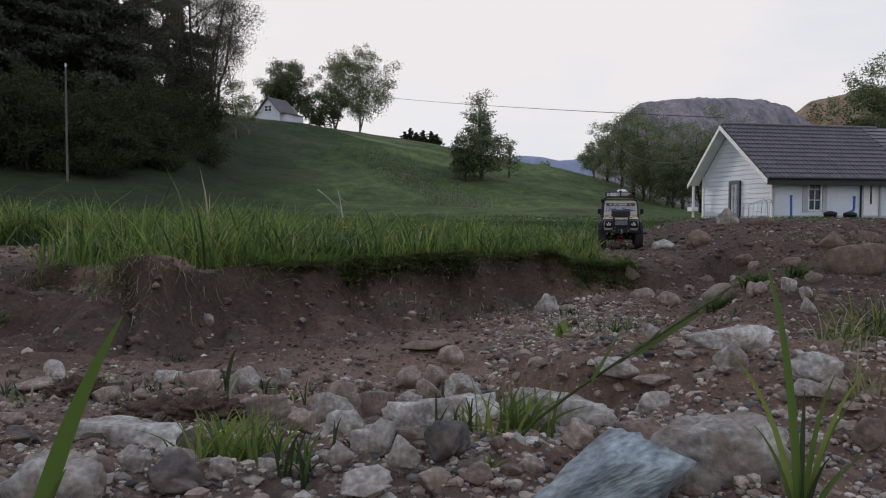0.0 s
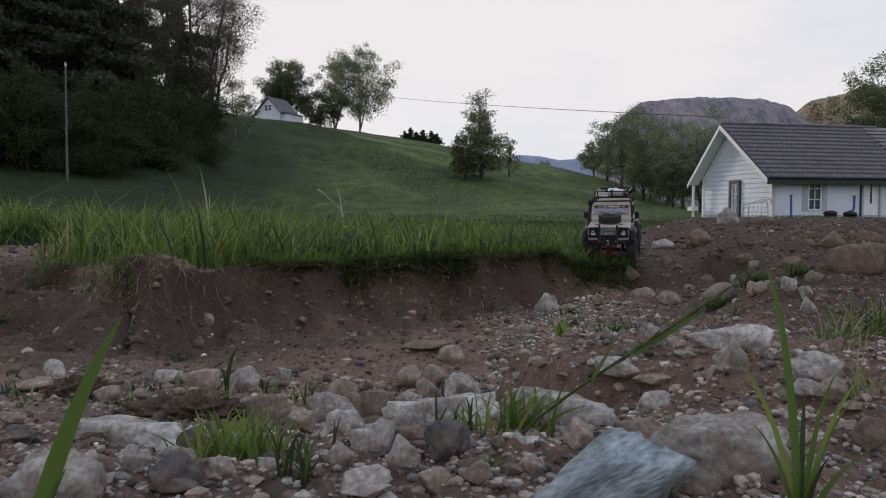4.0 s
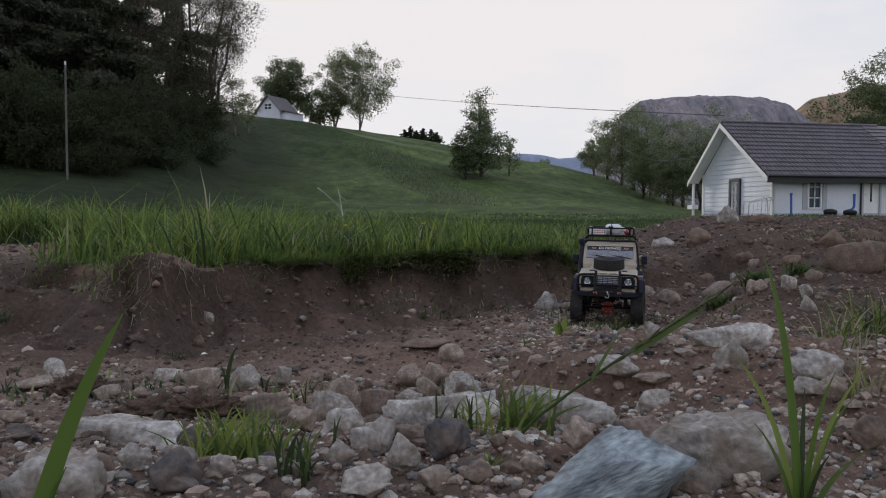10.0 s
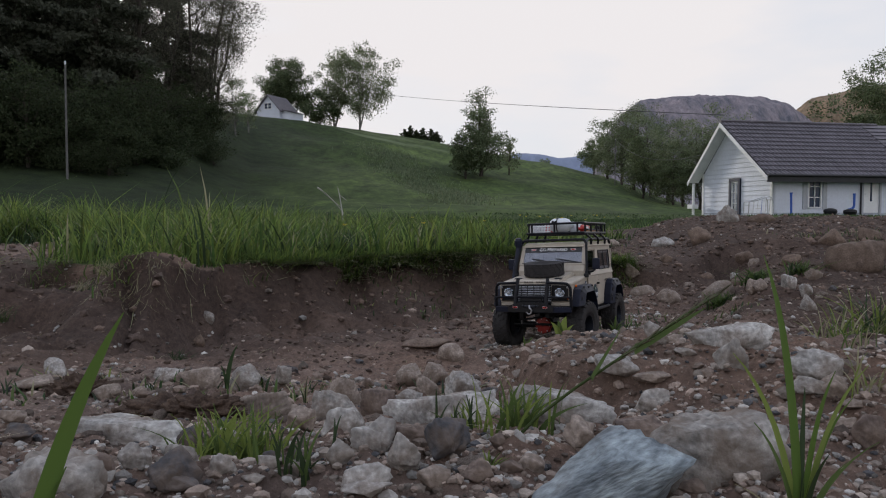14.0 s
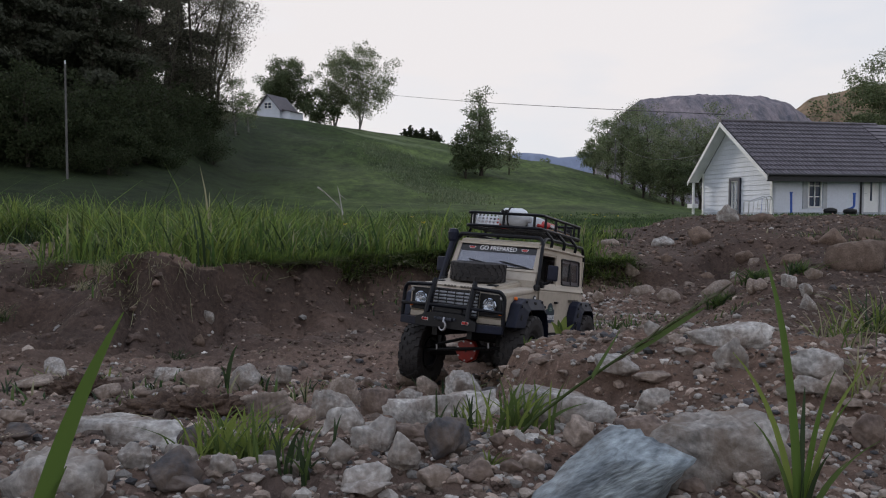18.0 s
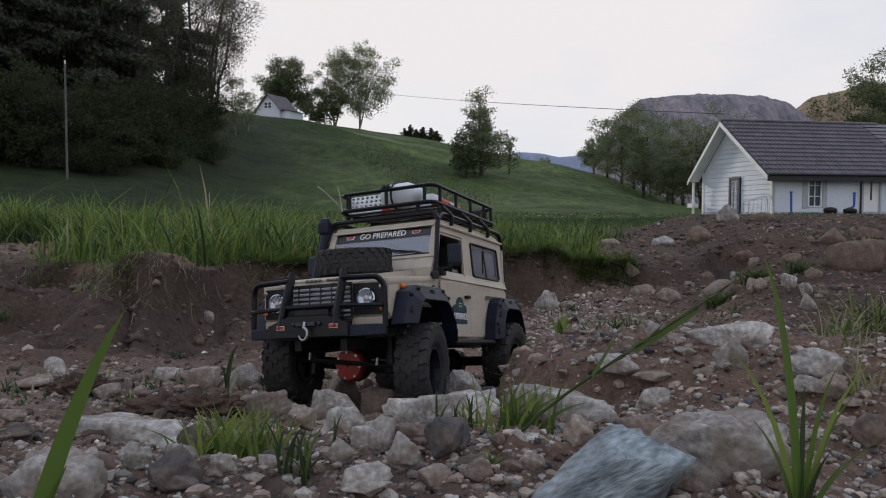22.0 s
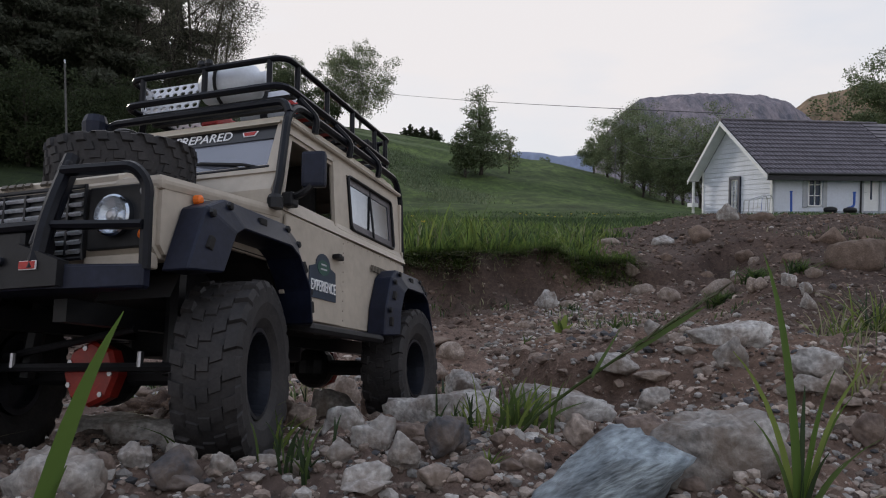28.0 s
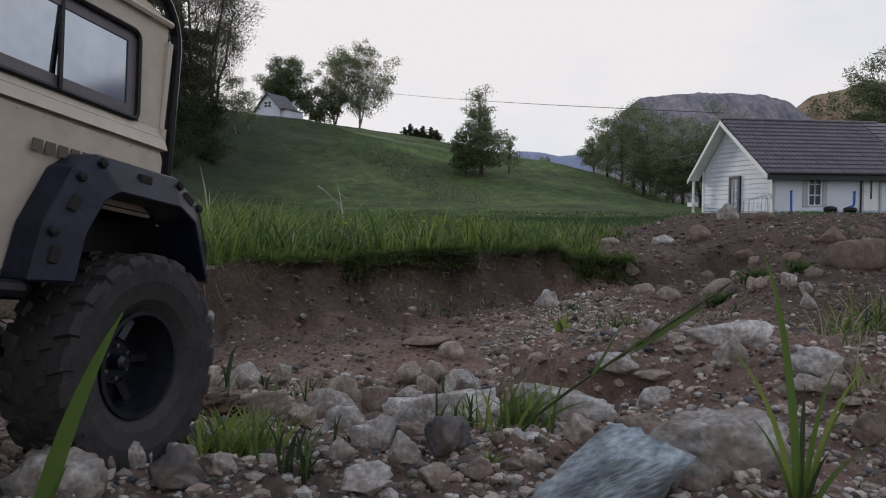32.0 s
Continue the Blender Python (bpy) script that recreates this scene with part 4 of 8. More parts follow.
def tuft(x, y, rows, name, label, seed, stiff=1.7):
    """A plant of separate leaves; rows: height, width, lean in x and y, material."""
    ob = thing(name, label, name.replace("_", " "), at=pose(x, y, ground_z(x, y) - 0.004))
    rng = random.Random(seed)
    wide = len(rows) > 16
    for h, w, lx, ly, mi in rows:
        n = 9
        V, F = [], []
        bx, by = (rng.gauss(0, 0.28 * h), rng.gauss(0, 0.16 * h)) if wide else (0.0, 0.0)
        a = math.atan2(ly, lx) + 1.57 + rng.uniform(-0.5, 0.5)
        if abs(ly) < 0.35 * abs(lx) + 0.004:
            a = rng.uniform(-0.5, 0.5)
        for i in range(n + 1):
            t = i / n
            c = t ** stiff
            k = w * (0.75 + 0.6 * t) * (1 - t ** 1.6) * 0.5 + 0.0002
            px, py, pz = bx + lx * c, by + ly * c, h * (t - 0.22 * t * c)
            ca, sa = math.cos(a) * k, math.sin(a) * k
            V += [(px - ca, py - sa, pz), (px, py + 0.25 * k, pz - 0.3 * k), (px + ca, py + sa, pz)]
        for i in range(n):
            b = i * 3
            F += [(b, b + 1, b + 4, b + 3), (b + 1, b + 2, b + 5, b + 4)]
        me = mesh_of("leaf", V, F, [G[mi]], True)
        lf = new("leaf", me)
        lf.parent = ob
    return ob


def fan(count, h, w, spread, seed, mats=(0, 0, 1, 3)):
    rng = random.Random(seed)
    return [(h * rng.uniform(0.3, 1.15), w * rng.uniform(0.28, 0.62), rng.gauss(spread * 0.2, spread * 0.75), rng.gauss(0, spread * 0.6), rng.choice(mats)) for _ in range(int(count * 2.0))]



def build_small_stones():
    """Fist-sized and smaller stones strewn between the large ones."""
    rng = random.Random(404)
    shapes = []
    for k in range(14):
        bm = rock_mesh("sharp" if k % 3 else "round", 900 + k, 2)
        me = bpy.data.meshes.new("stone")
        bm.to_mesh(me)
        bm.free()
        tone = ("tan", "brown", "brown", "grey", "tan", "brown", "dark", "tan")[k % 8]
        me.materials.append(M["stone_" + tone])
        shapes.append((me, tone))
    spots = random_spots(130, 55, (-0.9, 1.3, 0.42, 2.6), lambda x, y: in_view(x, y) * np.where(y < 1.4, 1.0, np.where(x > 0.1, 0.5, 0.12)))
    for x, y in spots:
        me, tone = shapes[rng.randrange(14)]
        s = rng.uniform(0.010, 0.024) * (0.55 + 0.4 * min(y, 1.8))
        ob = new("stone", me)
        ob.matrix_basis = pose(x, y, ground_z(x, y) + s * 0.02, rng.uniform(-25, 25), rng.uniform(-25, 25), rng.uniform(0, 360)) @ Matrix.Diagonal((s * rng.uniform(0.9, 1.6), s, s * rng.uniform(0.6, 0.95), 1))
        tagged(ob, LABELS[tone], "stone", "stones in the dug-out")
    # lumps of turned earth
    clod = material("earth_clod", (0.095, 0.066, 0.050), 0.95, 0, 0.45, 60, 1.0, 240, 0.1, color2=(0.040, 0.028, 0.023))
    for x, y, w, h in ((-0.325, 0.90, 0.125, 0.030), (-0.27, 0.86, 0.08, 0.024), (-0.62, 1.30, 0.10, 0.035), (0.10, 0.52, 0.05, 0.018)):
        bm = bmesh.new()
        bmesh.ops.create_icosphere(bm, subdivisions=5, radius=0.5)
        off = Vector((x * 9, y * 9, 0))
        for v in bm.verts:
            q = v.co.normalized()
            v.co *= 1 + 0.35 * noise.noise(q * 2.5 + off) + 0.28 * noise.noise(q * 6 + off) + 0.16 * noise.noise(q * 13 + off) + 0.10 * noise.noise(q * 27 + off) + 0.05 * noise.noise(q * 55 + off)
            v.co = Vector((v.co.x * w, v.co.y * w * 0.7, v.co.z * h * 1.5))
        me = bpy.data.meshes.new("earth_clod")
        bm.to_mesh(me)
        bm.free()
        me.polygons.foreach_set("use_smooth", [True] * len(me.polygons))
        me.materials.append(clod)
        ob = new("earth_clod", me)
        ob.matrix_basis = pose(x, y, ground_z(x, y) + h * 0.25)
        tagged(ob, "crumbling lump of dark brown earth with roots", "earth clod", "lumps of earth")


build_small_stones()


# ---- single plants before the camera ----
def build_plants():
    tuft(-0.140, 0.245, [(0.127, 0.0078, 0.035, 0.006, 5), (0.062, 0.0052, 0.016, 0.004, 5), (0.040, 0.003, -0.012, 0.0, 3)], "grass_plant", "tall green grass blades close before the lens", 1, 1.15)
    tuft(0.163, 0.345, [(0.184, 0.0068, -0.017, 0.004, 5), (0.125, 0.0034, -0.028, 0.010, 1), (0.115, 0.0040, 0.018, 0.006, 5), (0.105, 0.0030, 0.004, 0.006, 3), (0.100, 0.0030, 0.024, 0.002, 5), (0.070, 0.0034, 0.010, -0.006, 3), (0.055, 0.003, -0.006, 0.006, 0),
                        (0.060, 0.0045, 0.026, 0.008, 0), (0.040, 0.003, -0.034, 0.0, 1), (0.036, 0.003, 0.040, 0.0, 3), (0.120, 0.0026, 0.030, 0.0, 1), (0.085, 0.0024, -0.020, 0.004, 0), (0.075, 0.0022, 0.036, 0.0, 0), (0.050, 0.002, -0.030, 0.0, 2), (0.045, 0.002, 0.046, 0.0, 2)], "grass_plant", "clump of broad yellow-green grass blades", 2)
    tuft(0.106, 0.335, [(0.030, 0.0040, 0.006, 0.0, 1), (0.026, 0.0034, -0.008, 0.0, 1), (0.020, 0.003, 0.002, 0.002, 0)], "grass_sprout", "short bright grass sprout", 3)
    tuft(-0.140, 0.535, fan(55, 0.054, 0.0042, 0.022, 4, (1, 1, 0)) + [(0.052, 0.009, 0.010, 0.0, 1)], "grass_tuft", "spreading tuft of fresh grass between stones", 4)
    tuft(-0.170, 0.56, fan(40, 0.042, 0.0042, 0.024, 5, (1, 1, 0)), "grass_tuft", "spreading tuft of fresh grass between stones", 5)
    tuft(-0.085, 0.44, fan(12, 0.040, 0.0045, 0.010, 6, (3, 3, 0)), "grass_tuft", "dark soft grass blades between stones", 6)
    tuft(0.018, 0.60, fan(18, 0.045, 0.0046, 0.012, 7), "grass_tuft", "green grass tuft before the long pale stone", 7)
    tuft(0.056, 0.58, fan(30, 0.050, 0.0044, 0.018, 8, (1, 0)) + [(0.040, 0.006, 0.042, 0.01, 0), (0.030, 0.006, 0.036, 0.0, 0), (0.046, 0.004, 0.030, 0.0, 0)], "grass_tuft", "green grass tuft leaning over the pale stone", 8)
    tuft(0.028, 0.47, fan(7, 0.022, 0.004, 0.008, 9, (1, 0)), "grass_sprout", "small green sprouts on the soil", 9)
    tuft(0.203, 1.31, [(0.064, 0.019, 0.008, 0.0, 1), (0.052, 0.016, -0.018, 0.0, 1), (0.046, 0.016, 0.022, 0.0, 1), (0.056, 0.013, -0.006, 0.0, 0), (0.030, 0.013, 0.0, -0.012, 0), (0.032, 0.014, -0.008, 0.012, 0)], "broad_leaf_plant", "broad-leaved green dock plant on the gravel", 10)
    tuft(0.315, 1.40, fan(8, 0.040, 0.009, 0.018, 11, (0, 0, 3)), "broad_leaf_plant", "small broad-leaved weed on the gravel", 11)
    tuft(0.122, 1.13, fan(6, 0.028, 0.008, 0.013, 12, (0, 3)), "broad_leaf_plant", "small broad-leaved weed on the soil", 12)
    tuft(-0.37, 1.30, [(0.105, 0.009, 0.020, 0.0, 3), (0.06, 0.006, -0.01, 0.0, 3)], "grass_plant", "single dark grass blade by the bank foot", 13)
    tuft(-0.20, 1.10, fan(5, 0.06, 0.004, 0.012, 14, (3, 2)), "grass_plant", "thin dry grass blades among stones", 14)
    tuft(0.66, 1.28, fan(26, 0.085, 0.006, 0.045, 15, (0, 1, 2)), "grass_tuft", "bushy grass tuft on the side slope", 15)
    tuft(0.84, 1.45, fan(70, 0.12, 0.008, 0.075, 16, (0, 1, 3, 2)), "grass_tuft", "bushy grass tuft on the side slope", 16)
    tuft(0.50, 0.92, fan(9, 0.055, 0.003, 0.02, 17, (2, 2, 0)), "grass_tuft", "thin dry grass on the side slope", 17)
    tuft(0.345, 0.62, fan(10, 0.05, 0.003, 0.018, 18, (2, 1, 2)), "grass_tuft", "thin dry grass beside stones", 18)
    tuft(1.00, 2.75, fan(90, 0.075, 0.013, 0.060, 19, (3, 0, 0)), "weed_clump", "dark green clump of weeds on the heap", 19)
    tuft(1.14, 2.80, fan(110, 0.075, 0.012, 0.075, 20, (3, 0, 0)), "weed_clump", "dark green clump of weeds on the heap", 20)
    tuft(1.25, 2.70, fan(50, 0.065, 0.013, 0.05, 21, (3, 0)), "weed_clump", "dark green clump of weeds on the heap", 21)
    tuft(1.55, 2.55, fan(40, 0.06, 0.008, 0.05, 22, (3, 0)), "weed_clump", "dark green clump of weeds on the heap", 22)
    tuft(0.50, 3.02, fan(30, 0.05, 0.008, 0.04, 23, (3, 3, 0)), "weed_clump", "dark weeds at the foot of the bank", 23)
    tuft(-0.66, 1.90, fan(16, 0.05, 0.006, 0.03, 24, (3, 3)), "weed_clump", "dark weeds at the foot of the bank", 24)
    tuft(-1.40, 2.40, fan(30, 0.07, 0.005, 0.04, 25, (2, 3, 0)), "grass_tuft", "half-dry grass tuft on the bare soil", 25)
    tuft(-1.62, 2.70, fan(34, 0.08, 0.005, 0.05, 26, (0, 1, 3)), "grass_tuft", "grass tuft on the bare soil", 26)
    tuft(-1.20, 2.55, fan(30, 0.08, 0.005, 0.045, 27, (2, 2, 3)), "grass_tuft", "dry hanging tuft on the earth nose", 27)
    tuft(-1.02, 2.32, fan(34, 0.06, 0.004, 0.045, 28, (2, 2, 3)), "grass_tuft", "dry hanging tuft on the earth nose", 28)
    # long seed-bearing stem leaning over the stones
    x, y = 0.050, 0.55
    z = ground_z(x, y)
    ob = thing("seed_grass", "long pale green grass stem with a seed head leaning over", "grass", at=pose(x, y, z))
    pts = [(0.0, 0.0, 0.0), (0.018, -0.002, 0.020), (0.045, -0.006, 0.042), (0.080, -0.012, 0.068), (0.115, -0.018, 0.093), (0.142, -0.02, 0.112)]
    part("stalk", tube(bmesh.new(), pts, 0.0014, 6, r_end=0.0007), G[0], ob)
    head = bmesh.new()
    rng = random.Random(4)
    for k in range(26):
        t = 0.55 + 0.45 * k / 25
        i = min(4, int(t * 5))
        p = Vector(pts[i]).lerp(Vector(pts[i + 1]), t * 5 - i)
        d = Vector((0.008, rng.uniform(-0.003, 0.003), 0.006 + rng.uniform(-0.003, 0.003)))
        tube(head, [p, p + d * 0.6, p + d], 0.0011, 4, r_end=0.0003)
    part("seed_head", head, leaf_material("seed_head", (0.13, 0.125, 0.075), 0.3), ob, "greyish seed head")
    for (ax, az, lx, lz, w) in ((0.085, 0.070, 0.050, 0.030, 0.006), (0.055, 0.050, 0.020, 0.034, 0.004)):
        V, F = [], []
        for i in range(7):
            t = i / 6
            k = w * 0.5 * (1 - t ** 2) + 0.0003
            V += [(ax + lx * t, -0.012 - k * 0.3, az + lz * t - k), (ax + lx * t, -0.012 + k * 0.3, az + lz * t + k)]
        F = [(2 * i, 2 * i + 2, 2 * i + 3, 2 * i + 1) for i in range(6)]
        lf = new("leaf", mesh_of("leaf", V, F, [G[0]], True))
        lf.parent = ob
    # buttercups in the meadow
    yellow = material("yellow_petals", (0.62, 0.47, 0.03), 0.5, 0, 0.1, 60)
    proto = None
    rng = random.Random(12)
    spots = [(-0.085, 3.30), (-0.45, 3.5), (0.9, 6.6), (1.05, 7.2), (1.3, 8.4), (1.5, 9.0), (1.15, 6.2), (1.0, 7.9), (0.7, 7.0), (1.7, 8.1), (0.3, 5.6), (-0.2, 5.0), (1.45, 7.4), (1.9, 9.5), (2.1, 9.2), (0.95, 8.8), (-0.9, 4.4), (1.2, 9.6)]
    for x, y in spots:
        h = rng.uniform(0.12, 0.17)
        if proto is None:
            proto = thing("buttercup", "yellow buttercup standing in the meadow grass", "flower", "meadow flowers")
            part("stem", tube(bmesh.new(), [(0, 0, 0), (0.004, 0.002, 0.09), (0.002, 0, 0.16)], 0.0014, 5), G[0], proto)
            for k in range(5):
                a = 6.283 * k / 5
                bm = bmesh.new()
                bm.faces.new([bm.verts.new(p) for p in ((0.002, 0, 0.160), (0.002 + 0.011 * math.cos(a - 0.5), 0.011 * math.sin(a - 0.5), 0.166), (0.002 + 0.015 * math.cos(a), 0.015 * math.sin(a), 0.170), (0.002 + 0.011 * math.cos(a + 0.5), 0.011 * math.sin(a + 0.5), 0.166))])
                part("petal", bm, yellow, proto)
            proto.matrix_basis = pose(x, y, ground_z(x, y))
        else:
            copy_thing(proto, pose(x, y, ground_z(x, y) - rng.uniform(0.0, 0.05), 0, 0, rng.uniform(0, 360)))
    # dead branches lying in the grass
    dead = material("dead_wood", (0.42, 0.40, 0.37), 0.85, 0, 0.3, 20, 0.3, 80)
    for pts in (((-0.70, 5.4, 0.12), (-0.72, 5.45, 0.22), (-0.74, 5.5, 0.31), (-0.755, 5.5, 0.37)), ((-0.88, 5.4, 0.36), (-0.83, 5.42, 0.32), (-0.77, 5.45, 0.26), (-0.71, 5.48, 0.18))):
        ob = thing("dead_branch", "bleached dead branch sticking out of the grass", "branch", "dead branches")
        part("limb", tube(bmesh.new(), pts, 0.006, 6, r_end=0.002), dead, ob)
        part("twig", tube(bmesh.new(), [pts[2], (pts[2][0] + 0.05, pts[2][1], pts[2][2] - 0.04)], 0.003, 5, r_end=0.001), dead, ob)
    # drift of pale umbels on the slope
    rng = random.Random(8)
    pl = []
    pale = leaf_material("pale_umbels", (0.15, 0.185, 0.105), 0.3, 0.4)
    for _ in range(8000):
        t = rng.random()
        a = -0.085 + 0.125 * t + rng.gauss(0, 0.016)
        d = 92 - 34 * t + rng.gauss(0, 4.0)
        xx = a * d
        hh = rng.uniform(0.12, 0.32)
        pl.append((xx, d, ground_z(xx, d), hh, rng.uniform(0.05, 0.10), rng.gauss(0, 0.1), rng.gauss(0, 0.1), 0))
    blades("umbel_drift", [pale], pl, "drift of pale flowering umbels across the slope", "wildflowers")


build_plants()


# ---- trees ----
BARK = material("bark", (0.085, 0.072, 0.062), 0.9, 0, 0.3, 6, 0.7, 30, 0.2)
BARK_PALE = material("birch_bark", (0.34, 0.33, 0.31), 0.85, 0, 0.5, 5, 0.4, 30, 0.2, color2=(0.07, 0.065, 0.06))
# needle, mid and deep leaf colours are lightened for haze, mid also greyed
LEAF = {"dark": leaf_material("spruce_needles", (0.088, 0.094, 0.070), 0.30, 0.4), "mid": leaf_material("leaf_mid_hazy", (0.145, 0.178, 0.098), 0.35, 0.48),
        "light": leaf_material("leaf_light", (0.165, 0.190, 0.110), 0.35, 0.5), "deep": leaf_material("leaf_deep", (0.090, 0.115, 0.055), 0.4, 0.42)}


LEAF["bush"] = leaf_material("bush_leaves", (0.046, 0.058, 0.030), 0.4, 0.35)
LEAF["bush"].node_tree.nodes["Principled BSDF"].inputs["Specular IOR Level"].default_value = 0.05
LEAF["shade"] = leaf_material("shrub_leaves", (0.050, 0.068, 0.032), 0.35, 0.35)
LEAF["twig"] = leaf_material("budding_twigs", (0.115, 0.112, 0.082), 0.35, 0.35, 0.8)
LEAF["dark"].node_tree.nodes["Principled BSDF"].inputs["Specular IOR Level"].default_value = 0.05


def leaf_cloud(centres, count, size, rng, flat=1.0):
    """Small leaves gathered round the twigs; centres: (point, radius)."""
    pts = np.array([c[:] for c, r in centres])
    rr = np.array([r for c, r in centres])
    wgt = rr ** 2.0
    idx = rng.choice(len(pts), count, p=wgt / wgt.sum())
    d = rng.normal(0, 1, (count, 3))
    d /= np.linalg.norm(d, axis=1)[:, None]
    rad = rr[idx] * rng.uniform(0.25, 1.0, count) ** 0.5 * (1 + 0.25 * rng.normal(0, 1, count))
    p = pts[idx] + d * rad[:, None] * np.array([1, 1, flat])
    u = rng.normal(0, 1, (count, 3))
    u /= np.linalg.norm(u, axis=1)[:, None]
    v = np.cross(u, rng.normal(0, 1, (count, 3)))
    v /= np.linalg.norm(v, axis=1)[:, None]
    s = size * rng.uniform(0.55, 1.35, count)[:, None]
    V = np.stack([p - u * s, p + v * s * 0.55, p + u * s, p - v * s * 0.55], 1).reshape(-1, 3)
    F = np.arange(count * 4).reshape(-1, 4)
    return V, F


def tree(x, y, tall, wide, leaf="mid", leaves=3500, size=0.16, seed=1, first=0.25, name="tree", label="", bark=None, shape="broad", stems=1, base=None):
    rng = random.Random(seed)
    nrng = np.random.RandomState(seed)
    z = ground_z(x, y) if base is None else base
    ob = thing(name, label or "leafy deciduous tree on the hillside", "tree", "trees", at=pose(x, y, z - 0.1, 0, 0, rng.uniform(0, 360)))
    trunk = bmesh.new()
    centres = []
    for s in range(stems):
        tilt = Vector((rng.uniform(-0.12, 0.12), rng.uniform(-0.12, 0.12), 0)) * (1.8 if stems > 1 else 0.6)
        pts = [Vector((0, 0, 0)) + tilt * tall * k / 7 + Vector((rng.gauss(0, 0.012), rng.gauss(0, 0.012), 0)) * tall * (k > 0) + Vector((0, 0, tall * 0.92 * k / 7)) for k in range(8)]
        r0 = tall * 0.022 / math.sqrt(stems)
        tube(trunk, pts, r0, 7, r_end=r0 * 0.12)
        limbs = int(16 / stems) + 4 if shape != "spruce" else 34
        for i in range(limbs):
            t = first + (0.97 - first) * (i + rng.random()) / limbs
            k = t * 7 / 0.92
            k = min(k, 6.99)
            p = pts[int(k)].lerp(pts[int(k) + 1], k - int(k))
            a = rng.uniform(0, 6.283)
            if shape == "spruce":
                reach = wide * 0.5 * (1.02 - t) ** 0.8 * rng.uniform(0.7, 1.1)
                rise = -0.18
            elif shape == "column":
                reach = wide * 0.5 * math.sin(math.pi * min(0.98, 0.15 + 0.8 * t)) ** 0.6 * rng.uniform(0.5, 1.0)
                rise = 0.75
            else:
                reach = wide * 0.5 * math.sin(math.pi * min(0.97, 0.22 + 0.72 * (t - first) / (1 - first))) ** 0.55 * rng.uniform(0.55, 1.08)
                rise = rng.uniform(0.15, 0.75)
            d = Vector((math.cos(a), math.sin(a), rise))
            tip = p + d * reach
            mid = p.lerp(tip, 0.5) + Vector((0, 0, 0.06 * reach))
            tube(trunk, [p, mid, tip], r0 * 0.30 * (1.05 - t), 4, r_end=r0 * 0.05)
            rr = tall * 0.085 * (0.7 + 0.6 * rng.random())
            if shape == "spruce":
                centres.append((p, reach * 0.22 + 0.15))
                for q in (0.3, 0.55, 0.8, 1.0):
                    centres.append((p.lerp(tip, q), reach * 0.24 + 0.08))
            else:
                centres += [(tip, rr), (mid.lerp(tip, 0.4), rr * 0.8), (tip + Vector((rng.gauss(0, rr), rng.gauss(0, rr), rng.gauss(0, rr * 0.7))), rr * 0.7)]
        centres.append((pts[-1], tall * 0.04))
    if shape == "broad":
        mid_z, semi = tall * (first + 1.0) / 2, tall * (1.0 - first) / 2
        for i in range(44):
            a, u = rng.uniform(0, 6.283), rng.uniform(-1, 1)
            rad = rng.random() ** 0.38 * (0.80 + 0.22 * rng.random())
            ring = math.sqrt(1 - u * u) * rad
            belly = 1.0 - 0.28 * max(0.0, u)
            c = Vector((math.cos(a) * ring * wide / 2 * belly, math.sin(a) * ring * wide / 2 * belly, mid_z + u * rad * semi * 0.92))
            centres.append((c, wide * rng.uniform(0.09, 0.16)))
            tube(trunk, [Vector((0, 0, max(tall * first * 0.7, c.z - 0.35 * wide))), c * 0.55 + Vector((0, 0, c.z * 0.36)), c], r0 * 0.12, 3, r_end=r0 * 0.03)
    part("trunk", trunk, bark or BARK, ob)
    V, F = leaf_cloud(centres, int(leaves * 1.6), size * 0.58, nrng, 0.55 if shape == "spruce" else 0.85)
    cr = new("crown", mesh_of("crown", V, F, [LEAF[leaf]]))
    cr.parent = ob
    return ob


